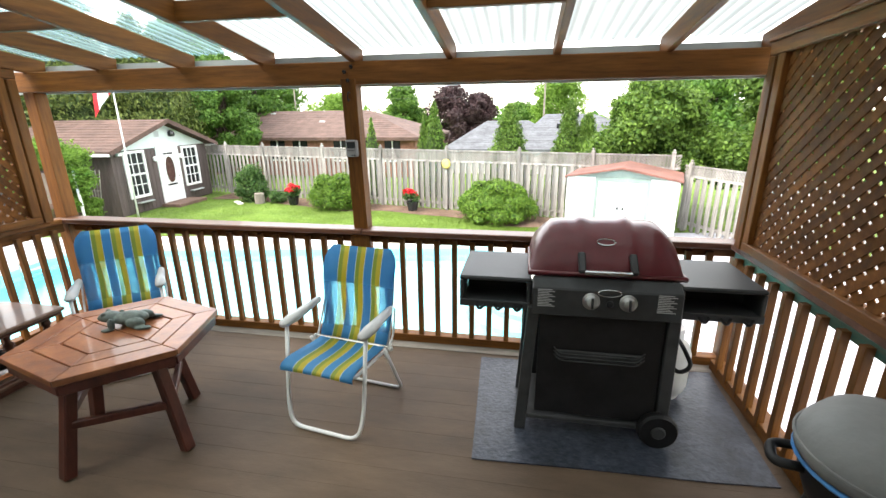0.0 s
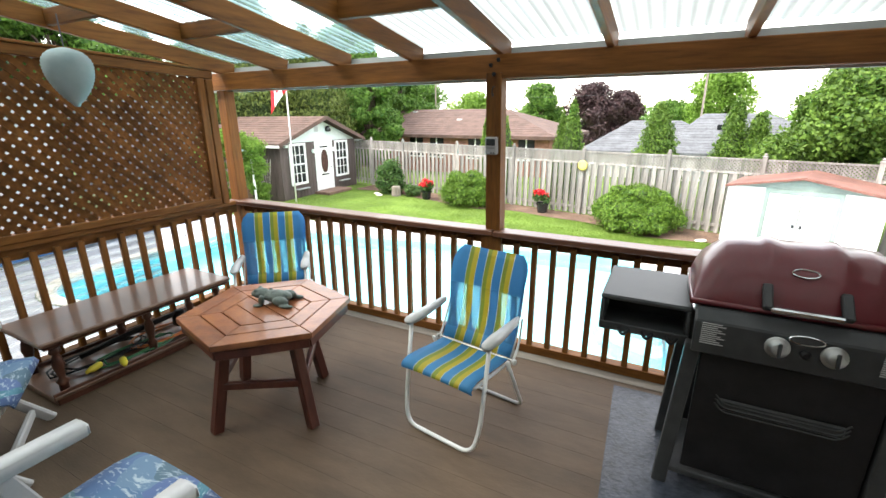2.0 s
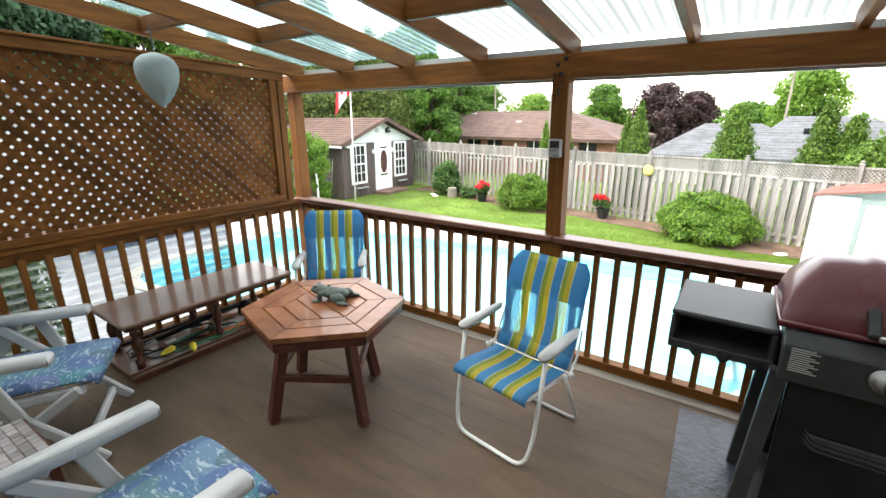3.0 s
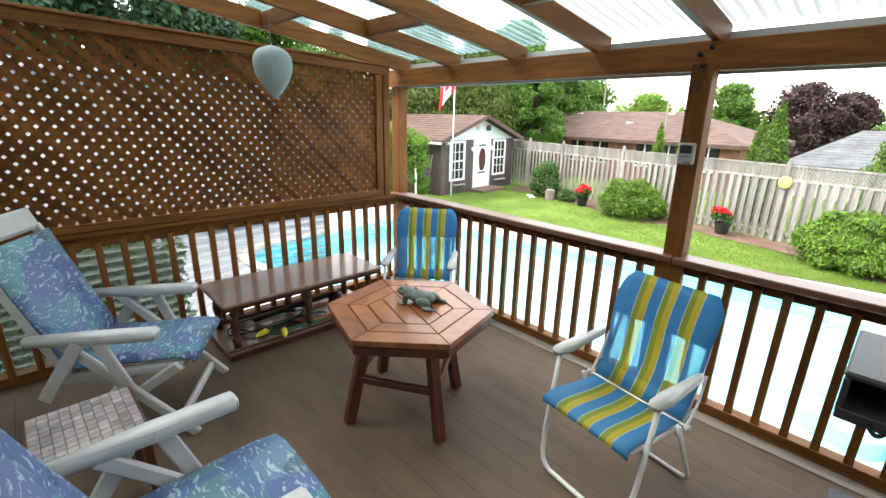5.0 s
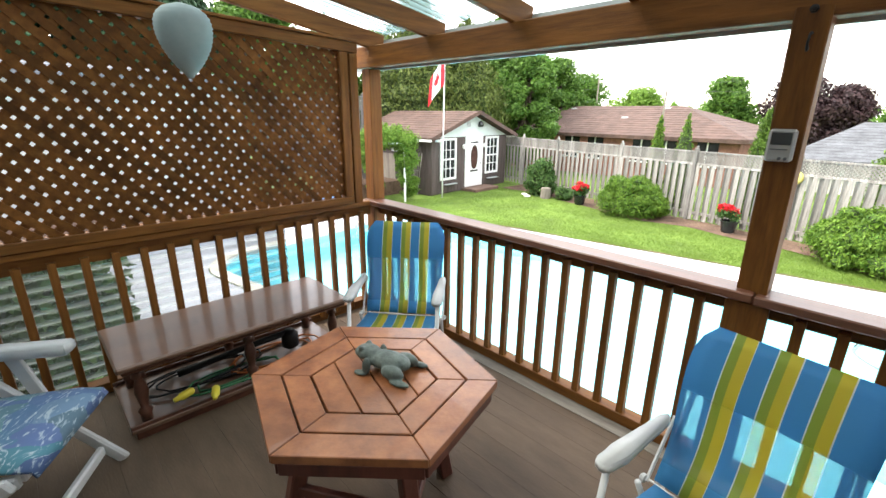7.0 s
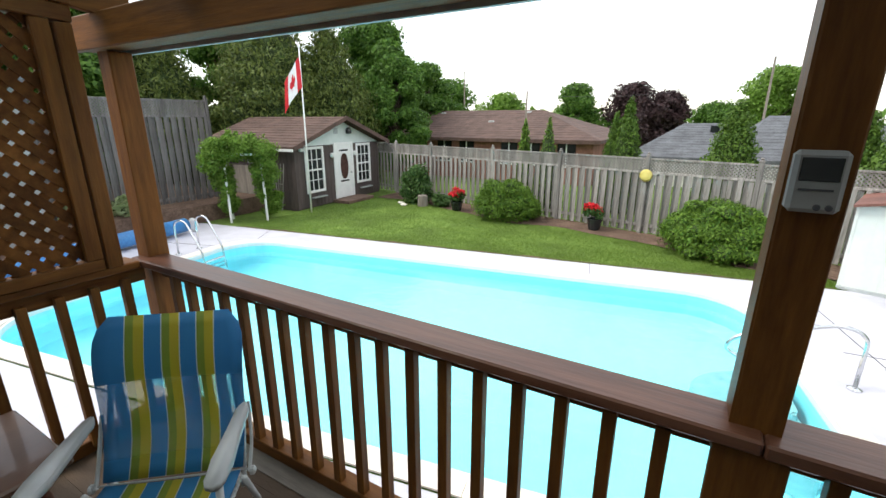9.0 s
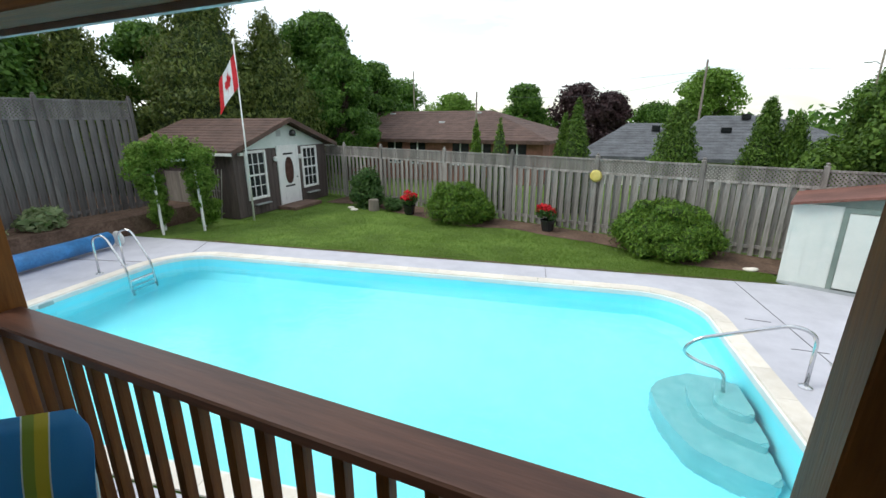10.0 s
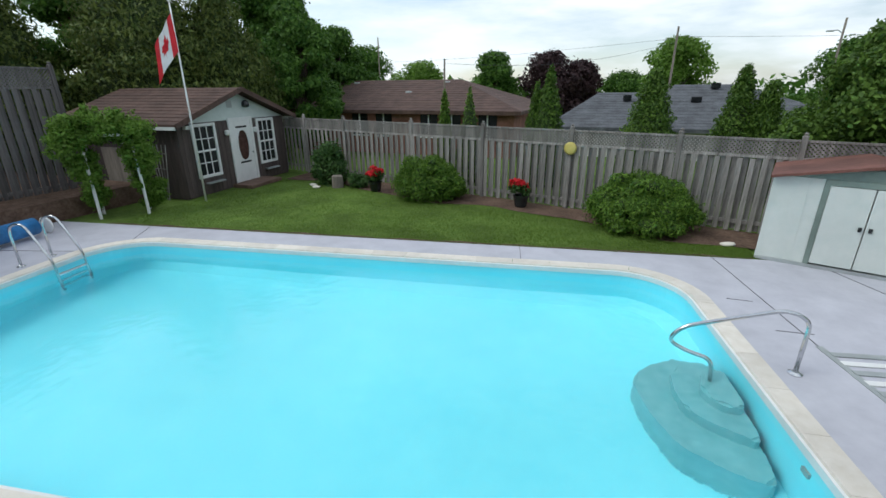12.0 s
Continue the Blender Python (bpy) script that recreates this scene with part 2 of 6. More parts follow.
def thing(name, at=(0, 0, 0), label="", category="", group="", kind="", turn=0.0, local=False):
    """An Empty at a thing's base. Its parts are given in world coordinates unless local is set."""
    e = new(name)
    e.empty_display_size = 0.1
    e.matrix_basis = pose(*at, 0, 0, turn)
    if not local:
        WORLD_SPACE.add(e.name)
    return tagged(e, label, category, group, kind)


def finish(name, bm, material, smooth=False):
    me = bpy.data.meshes.new(name)
    bmesh.ops.recalc_face_normals(bm, faces=bm.faces)
    bm.to_mesh(me)
    bm.free()
    if smooth:
        for p in me.polygons:
            p.use_smooth = True
    me.materials.append(material)
    return me


def part(name, bm, material, parent=None, label="", smooth=False):
    """Links a bmesh (or a finished mesh) as one object under a thing or a part."""
    me = finish(name, bm, material, smooth) if isinstance(bm, bmesh.types.BMesh) else bm
    ob = new(name, me)
    if parent is not None:
        ob.parent = parent
        if parent.name in WORLD_SPACE:
            ob.matrix_parent_inverse = parent.matrix_basis.inverted()
    if label:
        ob["label"] = label
    return ob


def single(name, bm, material, label, category, kind="", group="", smooth=False):
    return tagged(part(name, bm, material, None, "", smooth), label, category, group, kind)


def box(x0, x1, y0, y1, z0, z1, bev=0.0, bm=None, m=None):
    bm = bm or bmesh.new()
    vs = [bm.verts.new((x, y, z)) for x in (x0, x1) for y in (y0, y1) for z in (z0, z1)]
    fs = [bm.faces.new([vs[i] for i in q]) for q in ((0, 1, 3, 2), (4, 6, 7, 5), (0, 4, 5, 1), (2, 3, 7, 6), (0, 2, 6, 4), (1, 5, 7, 3))]
    if bev:
        es = list({e for f in fs for e in f.edges})
        r = bmesh.ops.bevel(bm, geom=es, offset=bev, segments=1, affect="EDGES")
        vs = list({v for f in r["faces"] for v in f.verts} | {v for f in fs if f.is_valid for v in f.verts})
    if m is not None:
        bmesh.ops.transform(bm, matrix=m, verts=[v for v in vs if v.is_valid])
    return bm


def bar(p, q, w, h, bev=0.0, bm=None, up=(0, 0, 1)):
    """A bar from p to q, w wide across and h deep along up."""
    p, q = Vector(p), Vector(q)
    d = q - p
    y = d.normalized()
    x = y.cross(Vector(up)).normalized()
    z = x.cross(y)
    m = Matrix(((x.x, y.x, z.x, p.x), (x.y, y.y, z.y, p.y), (x.z, y.z, z.z, p.z), (0, 0, 0, 1)))
    return box(-w / 2, w / 2, 0, d.length, -h / 2, h / 2, bev, bm, m)


def rounded(pts, r, n=5):
    """A polyline with its corners rounded."""
    pts = [Vector(p) for p in pts]
    out = [pts[0]]
    for a, b, c in zip(pts, pts[1:], pts[2:]):
        u, v = (a - b), (c - b)
        k = min(r, u.length * 0.48, v.length * 0.48)
        s, e = b + u.normalized() * k, b + v.normalized() * k
        for i in range(n + 1):
            t = i / n
            out.append(s * (1 - t) ** 2 + b * 2 * t * (1 - t) + e * t * t)
    out.append(pts[-1])
    return out


def tube(pts, r, seg=8, bm=None, closed=False, taper=None):
    bm = bm or bmesh.new()
    pts = [Vector(p) for p in pts]
    rings, ref = [], None
    for i, p in enumerate(pts):
        a = pts[i - 1] if (i or closed) else p
        b = pts[(i + 1) % len(pts)] if (i < len(pts) - 1 or closed) else p
        d = (b - a).normalized()
        ref = d.orthogonal().normalized() if ref is None else (ref - d * ref.dot(d)).normalized()
        s = d.cross(ref)
        k = r if taper is None else r + (taper - r) * i / (len(pts) - 1)
        rings.append([bm.verts.new(p + (ref * math.cos(t) + s * math.sin(t)) * k) for t in (2 * math.pi * j / seg for j in range(seg))])
    for i in range(len(rings) - (0 if closed else 1)):
        a, b = rings[i], rings[(i + 1) % len(rings)]
        for j in range(seg):
            bm.faces.new((a[j], a[(j + 1) % seg], b[(j + 1) % seg], b[j]))
    if not closed:
        bm.faces.new(rings[0][::-1])
        bm.faces.new(rings[-1])
    return bm


def lathe(profile, at=(0, 0, 0), seg=16, bm=None, m=None):
    """A turned solid from (radius, height) pairs."""
    bm = bm or bmesh.new()
    rings = []
    for r, z in profile:
        rings.append([bm.verts.new(Vector(at) + Vector((r * math.cos(t), r * math.sin(t), z))) for t in (2 * math.pi * j / seg for j in range(seg))])
    for a, b in zip(rings, rings[1:]):
        for j in range(seg):
            bm.faces.new((a[j], a[(j + 1) % seg], b[(j + 1) % seg], b[j]))
    bm.faces.new(rings[0][::-1])
    bm.faces.new(rings[-1])
    if m is not None:
        bmesh.ops.transform(bm, matrix=m, verts=[v for ring in rings for v in ring])
    return bm


def prism(outline, z0, z1, bm=None, axis="z"):
    """An outline of 2D points pushed from z0 to z1."""
    bm = bm or bmesh.new()
    f = {"z": lambda a, b, c: (a, b, c), "x": lambda a, b, c: (c, a, b), "y": lambda a, b, c: (a, c, b)}[axis]
    lo = [bm.verts.new(f(*p, z0)) for p in outline]
    hi = [bm.verts.new(f(*p, z1)) for p in outline]
    n = len(outline)
    bm.faces.new(lo[::-1])
    bm.faces.new(hi)
    for i in range(n):
        bm.faces.new((lo[i], lo[(i + 1) % n], hi[(i + 1) % n], hi[i]))
    return bm


def scatter(centres, count, size, seed, shape=0.55, up=0.0, core=0.0, loose=0.0):
    """Leaves as small folded quads over clumps: centres are (x, y, z, rx, ry, rz)."""
    rg = np.random.default_rng(seed)
    c = np.array(centres, float)
    vol = (c[:, 3] * c[:, 4] + c[:, 4] * c[:, 5] + c[:, 3] * c[:, 5])
    pick = rg.choice(len(c), count, p=vol / vol.sum())
    d = rg.normal(size=(count, 3))
    d /= np.linalg.norm(d, axis=1)[:, None]
    rad = 1 - (1 - core) * rg.random(count) ** 1.6 * 0.6 + loose * np.abs(rg.normal(size=count))
    p = c[pick, :3] + d * c[pick, 3:6] * rad[:, None]
    nrm = d * 0.7 + rg.normal(size=(count, 3)) * 0.55
    nrm[:, 2] += 0.25
    nrm /= np.linalg.norm(nrm, axis=1)[:, None]
    t = rg.normal(size=(count, 3))
    t[:, 2] += up * 3
    t -= nrm * (t * nrm).sum(1)[:, None]
    t /= np.linalg.norm(t, axis=1)[:, None]
    s = np.cross(nrm, t)
    k = (size * (0.6 + 0.8 * rg.random(count)))[:, None]
    w = k * shape
    v = np.stack((p - t * k, p + s * w + nrm * k * 0.12, p + t * k, p - s * w + nrm * k * 0.12), 1).reshape(-1, 3)
    return v, count


def leaf_mesh(name, centres, count, size, seed, material, **kw):
    v, n = scatter(centres, count, size, seed, **kw)
    me = bpy.data.meshes.new(name)
    me.vertices.add(len(v))
    me.vertices.foreach_set("co", v.astype(np.float32).ravel())
    me.loops.add(4 * n)
    me.loops.foreach_set("vertex_index", np.arange(4 * n, dtype=np.int32))
    me.polygons.add(n)
    me.polygons.foreach_set("loop_start", np.arange(0, 4 * n, 4, dtype=np.int32))
    me.update(calc_edges=True)
    me.materials.append(material)
    return me


# The pool lies turned a little against the deck.
PU, PV = (0.9854, 0.1702), (-0.1702, 0.9854)
GZ = -1.5


def pool(u, v, z=GZ):
    return (u * PU[0] + v * PV[0], u * PU[1] + v * PV[1], z)


def rounded_rect(u0, u1, v0, v1, r, n=10):
    out = []
    for cu, cv, a in ((u1 - r, v1 - r, 0), (u0 + r, v1 - r, 90), (u0 + r, v0 + r, 180), (u1 - r, v0 + r, 270)):
        for i in range(n + 1):
            t = radians(a + 90 * i / n)
            out.append((cu + r * math.cos(t), cv + r * math.sin(t)))
    return out


POOL = (-9.25, 2.2, 2.05, 7.76)


def pool_loop(grow, n=10):
    a, b, c, d = POOL
    return rounded_rect(a - grow, b + grow, c - grow, d + grow, 1.02 + grow, n)


def ring_mesh(inner, outer, z):
    bm = bmesh.new()
    a = [bm.verts.new(pool(*p, z)) for p in inner]
    b = [bm.verts.new(pool(*p, z)) for p in outer]
    n = len(a)
    for i in range(n):
        bm.faces.new((a[i], a[(i + 1) % n], b[(i + 1) % n], b[i]))
    return bm


def square_loop(count_like, u0, u1, v0, v1):
    """Points on a rectangle, one for each point of a pool loop, seen from the pool's middle."""
    mu, mv = (POOL[0] + POOL[1]) / 2, (POOL[2] + POOL[3]) / 2
    hu, hv = (POOL[1] - POOL[0]) / 2, (POOL[3] - POOL[2]) / 2
    out = []
    for u, v in count_like:
        a, b = (u - mu) / hu, (v - mv) / hv
        k = max(abs(a), abs(b))
        a, b = a / k, b / k
        out.append((mu + a * ((u1 - mu) if a > 0 else (mu - u0)), mv + b * ((v1 - mv) if b > 0 else (mv - v0))))
    return out


# ---- ground, pool, paving ----
loop = pool_loop(0.2)
far_loop = square_loop(loop, -260, 260, -260, 260)
single("ground", ring_mesh(loop, far_loop, GZ - 0.03), M_GRASS, "wide grassy ground reaching the horizon", "ground", "structure")
paving = thing("pavement", pool(-3, 8), "pale grey concrete paving round the pool", "pavement", kind="structure")
loop = pool_loop(0.3)
part("slab", ring_mesh(loop, square_loop(loop, -12.6, 9.5, -6, 8.82), GZ), M_CONC, paving)
for a, b in (((3.21, 8.8), (3.34, 5.28)), ((-9.4, 7.0), (-12.4, 6.6)), ((-8.9, 7.6), (-9.4, 8.8)), ((-0.45, 7.8), (-0.5, 8.8)), ((2.7, 3.0), (8.0, 2.7)),
             ((3.0, 5.95), (3.45, 5.92)), ((-4.0, 1.7), (-4.1, -2)), ((5.0, 8.6), (6.5, 3.0)), ((2.75, 6.9), (3.1, 6.85))):
    part("control_joint", bar(pool(*a, GZ + 0.004), pool(*b, GZ + 0.004), 0.009, 0.006), M_DARK, paving)
for i in range(7):
    part("drain_slat", bar(pool(3.36 + 0.01 * i, 5.42 - 0.19 * i, GZ + 0.012), pool(5.3, 5.5 - 0.19 * i, GZ + 0.012), 0.09, 0.012), M_WHITE if i % 2 else M_ALU, paving)
part("drain_frame", bar(pool(3.33, 5.6, GZ + 0.006), pool(3.42, 4.3, GZ + 0.006), 0.08, 0.01), M_ALU, paving)

basin = thing("swimming_pool", pool(-3.5, 4.7, -2.75), "turquoise in-ground swimming pool with pale stone coping", "pool", kind="structure")
bm = bmesh.new()
prev = None
for grow, z in ((0.03, GZ), (0.0, GZ - 0.02), (0.0, -2.45), (-0.25, -2.7)):
    ring = [bm.verts.new(pool(*p, z)) for p in pool_loop(grow)]
    if prev:
        for i in range(len(ring)):
            bm.faces.new((prev[i], prev[(i + 1) % len(ring)], ring[(i + 1) % len(ring)], ring[i]))
    prev = ring
bm.faces.new(prev)
part("liner", bm, M_LINER, basin, "turquoise vinyl liner")
part("liner_bead", ring_mesh(pool_loop(-0.012), pool_loop(0.04), GZ + 0.004), M_WHITE, basin)
bm = bmesh.new()
for g0, g1, z0, z1 in ((-0.012, -0.012, GZ + 0.004, GZ - 0.08),):
    a = [bm.verts.new(pool(*p, z0)) for p in pool_loop(g0)]
    b = [bm.verts.new(pool(*p, z1)) for p in pool_loop(g1)]
    for i in range(len(a)):
        bm.faces.new((a[i], a[(i + 1) % len(a)], b[(i + 1) % len(a)], b[i]))
part("liner_track", bm, M_WHITE, basin)
bm = bmesh.new()
bm.faces.new([bm.verts.new(pool(*p, GZ - 0.17)) for p in pool_loop(0.0)])
water_mesh = finish("water", bm, M_WATER)
if water_mesh.polygons[0].normal.z < 0:
    water_mesh.flip_normals()
water = single("water", water_mesh, M_WATER, "clear turquoise pool water with faint ripples", "water", "structure")
water.visible_shadow = False
# coping stones, one by one, along the pool's edge
inner, outer = pool_loop(0.02, 24), pool_loop(0.28, 24)
dense_i, dense_o = [], []
for lp, dn in ((inner, dense_i), (outer, dense_o)):
    for i in range(len(lp)):
        a, b = lp[i], lp[(i + 1) % len(lp)]
        k = max(1, round(math.dist(inner[i], inner[(i + 1) % len(inner)]) / 0.1))
        dn.extend(((a[0] + (b[0] - a[0]) * j / k, a[1] + (b[1] - a[1]) * j / k) for j in range(k)))
n = len(dense_i)
i = 0
while i < n:
    run = [0.0]
    j = i
    while j < n and run[-1] < 0.62:
        run.append(run[-1] + math.dist(dense_i[j], dense_i[(j + 1) % n]))
        j += 1
    ids = list(range(i, j + 1))
    bm = bmesh.new()
    lo_i, hi_i, hi_o, lo_o = [], [], [], []
    for m, q in enumerate(ids):
        p, o = Vector(dense_i[q % n]), Vector(dense_o[q % n])
        if m == 0 or m == len(ids) - 1:
            w = Vector(dense_i[ids[1 if m == 0 else -2] % n]) - p
            s = w.normalized() * 0.003
            p, o = p + s, o + s
        for lst, pt, z in ((lo_i, p, GZ + 0.003), (hi_i, p + (o - p) * 0.04, GZ + 0.028), (hi_o, o, GZ + 0.024), (lo_o, o, GZ + 0.002)):
            lst.append(bm.verts.new(pool(pt.x, pt.y, z)))
    for m in range(len(ids) - 1):
        for a, b in ((lo_i, hi_i), (hi_i, hi_o), (hi_o, lo_o)):
            bm.faces.new((a[m], a[m + 1], b[m + 1], b[m]))
    bm.faces.new((lo_i[0], hi_i[0], hi_o[0], lo_o[0]))
    bm.faces.new((lo_i[-1], lo_o[-1], hi_o[-1], hi_i[-1]))
    part("coping_stone", bm, M_COPE, basin)
    i = j
# moulded entry steps under the water
steps = thing("pool_steps", pool(1.7, 4.4, -2.7), "teal moulded plastic entry steps under water", "pool steps")
for o, zt in (([(2.1, 5.7), (1.74, 5.72), (1.28, 5.47), (1.05, 5.2), (1.05, 4.9), (1.12, 4.5), (1.3, 4.05), (1.8, 3.73), (2.08, 3.67), (2.13, 4.1), (2.13, 4.8)], -2.2),
              ([(2.1, 5.5), (1.84, 5.5), (1.52, 5.3), (1.45, 4.9), (1.48, 4.55), (1.7, 4.32), (2.11, 4.1), (2.12, 4.65)], -2.0),
              ([(2.1, 5.28), (1.84, 5.2), (1.7, 4.75), (1.86, 4.52), (2.06, 4.5), (2.1, 4.62)], -1.8)):
    o = [(q.x, q.y) for q in rounded([(*p, 0) for p in o + o[:2]], 0.12, 4)][3:-3]
    bm = prism(o, -2.69, zt)
    bmesh.ops.bevel(bm, geom=[e for e in bm.edges if all(v.co.z > -2.6 for v in e.verts)], offset=0.04, segments=3, affect="EDGES")
    for v in bm.verts:
        v.co = Vector(pool(v.co.x, v.co.y, v.co.z))
    part("step", bm, M_STEP, steps)
rail = thing("pool_handrail", pool(2.75, 4.9), "curved stainless steel handrail by the pool steps", "handrail")
pts = [pool(2.71, 4.92, GZ), pool(2.71, 4.92, -0.80), pool(2.45, 4.93, -0.70), pool(1.45, 4.97, -1.02), pool(1.3, 4.98, -1.22), pool(1.55, 4.97, -1.36), pool(1.83, 4.95, -1.42), pool(1.86, 4.95, -1.78)]
part("tube", tube(rounded(pts, 0.14, 6), 0.024, 10), M_CHROME, rail, smooth=True)
part("flange", lathe([(0.075, 0), (0.075, 0.015), (0.035, 0.035)], pool(2.71, 4.92), 16), M_CHROME, rail)
ladder = thing("pool_ladder", pool(-9.6, 6.2), "stainless steel pool ladder with two rails", "pool ladder")
for v in (6.1, 6.68):
    pts = [pool(-9.75, v, GZ), pool(-9.75, v, -0.70), pool(-9.40, v, -0.62), pool(-8.98, v, -1.35), pool(-8.92, v, -2.4)]
    part("side_rail", tube(rounded(pts, 0.2, 6), 0.024, 10), M_CHROME, ladder, smooth=True)
    part("flange", lathe([(0.07, 0), (0.07, 0.015), (0.035, 0.03)], pool(-9.75, v), 12), M_CHROME, ladder)
for z in (-1.62, -1.9, -2.2):
    part("tread", bar(pool(-8.98, 6.1, z), pool(-8.98, 6.68, z), 0.09, 0.03, 0.008), M_CHROME, ladder)
part("skimmer_opening", bar(pool(-9.238, 4.55, -1.56), pool(-9.238, 4.8, -1.56), 0.012, 0.07), M_ALU, basin)
part("return_fitting", bar(pool(2.19, 3.55, -1.72), pool(2.19, 3.66, -1.72), 0.03, 0.09), M_ALU, basin)
roll = thing("pool_cover_reel", pool(-11.3, 6.6, GZ), "blue solar pool cover rolled on a reel", "pool cover")
part("cover", lathe([(0.16, 0), (0.19, 0.02), (0.19, 4.98), (0.16, 5.0)], seg=20, m=Matrix.Translation(pool(-11.35, 2.7, -1.25)) @ pose(0, 0, 0, -90, 0, 9.8)), M_BLUEROLL, roll, "blue bubble cover", True)
for v in (2.5, 7.93):
    part("wheel", lathe([(0.10, -0.02), (0.17, -0.025), (0.20, 0), (0.17, 0.025), (0.10, 0.02)], seg=20, m=Matrix.Translation(pool(-11.35, v, -1.30)) @ pose(0, 0, 0, -90, 0, 9.8)), M_WHITE, roll, "white plastic wheel", True)
    part("stand", bar(pool(-11.35, v, GZ), pool(-11.35, v, -1.2), 0.04, 0.04), M_CHROME, roll)

# ---- lawn and beds ----
FENCE_U = Vector((0.9735, -0.2288, 0))


def fence_y(x):
    return 11.82 - 0.235 * x


def bed_edge(x):
    return fence_y(x) - 1.25 - 0.28 * math.sin(x * 0.9 + 0.6) - 0.12 * math.sin(x * 2.1)


def strip(low, high, xs, z, rows=3):
    bm = bmesh.new()
    grid = []
    for x in xs:
        a, b = low(x), high(x)
        grid.append([bm.verts.new((x, a + (b - a) * j / rows, z + 0.012 * noise.noise((x * 0.8, j * 1.3, 2)))) for j in range(rows + 1)])
    for p, q in zip(grid, grid[1:]):
        for j in range(rows):
            bm.faces.new((p[j], q[j], q[j + 1], p[j + 1]))
    return bm


def lawn_near(x):
    return (8.82 + 0.0) / PV[1] + x * 0.1727


lawn_xs = [-13.6 + 0.2 * i for i in range(81)]
single("lawn", strip(lawn_near, lambda x: max(lawn_near(x) + 0.1, bed_edge(x)) if x > -11.8 else fence_y(x), lawn_xs, GZ - 0.004, 8), M_GRASS, "mown green lawn beside the pool", "lawn", "structure")
single("flower_bed", strip(lambda x: max(bed_edge(x), lawn_near(x)), lambda x: fence_y(x) + 0.05, [-11.6 + 0.2 * i for i in range(81)], GZ + 0.012, 4), M_SOIL, "bare brown soil bed along the fence", "flower bed", "structure")
single("lawn_edging", strip(lambda x: lawn_near(x) + 0.004, lambda x: lawn_near(x) + 0.06 + 0.025 * math.sin(x * 5.3), lawn_xs[8:], GZ + 0.014, 2), M_SOIL, "narrow bare soil edge between lawn and paving", "lawn edging", "structure")
# grass blades standing up from the lawn
rg = np.random.default_rng(5)
bn = 60000
bx = rg.uniform(-12.0, 2.45, bn)
lo = 8.82 / PV[1] + bx * 0.1727
hi = 11.82 - 0.235 * bx - 1.25 - 0.28 * np.sin(bx * 0.9 + 0.6) - 0.12 * np.sin(bx * 2.1)
by = lo + (hi - lo) * rg.random(bn) ** 1.2
ok = hi > lo
bx, by = bx[ok], by[ok]
bn = len(bx)
ang, hgt = rg.random(bn) * 6.28, 0.014 + 0.02 * rg.random(bn)
ca, sa = np.cos(ang), np.sin(ang)
z0 = np.full(bn, GZ - 0.01)
lean = rg.normal(0, 0.018, (bn, 2))
bv = np.stack((np.stack((bx - ca * 0.008, by - sa * 0.008, z0), 1), np.stack((bx + ca * 0.008, by + sa * 0.008, z0), 1),
               np.stack((bx + lean[:, 0], by + lean[:, 1], z0 + 0.01 + hgt), 1)), 1).reshape(-1, 3)
me = bpy.data.meshes.new("grass")
me.vertices.add(3 * bn)
me.vertices.foreach_set("co", bv.astype(np.float32).ravel())
me.loops.add(3 * bn)
me.loops.foreach_set("vertex_index", np.arange(3 * bn, dtype=np.int32))
me.polygons.add(bn)
me.polygons.foreach_set("loop_start", np.arange(0, 3 * bn, 3, dtype=np.int32))
me.update(calc_edges=True)
me.materials.append(leafy("grass_blades", (0.115, 0.20, 0.028), (0.20, 0.30, 0.055), through_light=0.35))
tagged(new("grass", me), "short green lawn grass blades", "grass", kind="stuff")

# ---- covered deck: posts, rails, beam ----
HX, HY = 2.6, -4.2
single("house_wall", box(-7, 7, HY - 0.2, HY, GZ, 4.2), M_STUCCO, "plain pale house wall behind the deck", "wall", "structure")
deck = thing("floor", (0, -2, 0), "brown painted wooden deck floor", "floor", kind="structure")
y = 0.0
while y > HY + 0.02:
    part("plank", box(-HX - 0.1, HX + 0.1, max(y - 0.142, HY + 0.002), y, -0.035, random.uniform(-0.0006, 0.0), 0.0008), M_DECK, deck)
    y -= 0.1425
part("edge_board", box(-HX, HX, -0.085, 0.038, 0.001, 0.006, 0.002), surf("bare_grey_edge", (0.17, 0.145, 0.12), (0.30, 0.27, 0.235), 5, (0.7, 6, 6), 0.8, bump=0.3, bscale=30), deck, "bare greyed edge board")
part("rim_board", box(-HX - 0.14, HX + 0.14, 0.0, 0.04, -0.24, -0.002, 0.003), M_WOODX, deck)
part("joist_skirt", box(-HX - 0.14, -HX - 0.1, HY, 0.0, -0.24, -0.002, 0.003), M_WOODY, deck)
part("joist_skirt", box(HX + 0.1, HX + 0.14, HY, 0.0, -0.24, -0.002, 0.003), M_WOODY, deck)

for x0, lean, lab in ((0.006, 0.066, "square wooden porch post with bolt marks"), (-2.68, 0.0, "square wooden corner post of the porch"), (2.63, 0.0, "square wooden corner post of the porch")):
    # the middle post leans in a little above the railing
    zt = 1.955 if lean else 1.92
    bm = prism([(0.0, GZ), (0.105, GZ), (0.105, 0.9), (0.105 - lean, zt), (-lean, zt), (0.0, 0.9)], x0, x0 + 0.105, axis="x")
    bmesh.ops.bevel(bm, geom=[e for e in bm.edges if abs(e.verts[0].co.x - e.verts[1].co.x) < 0.01], offset=0.006, segments=1, affect="EDGES")
    single("porch_post", bm, M_WOODZ, lab, "post", group="porch posts")

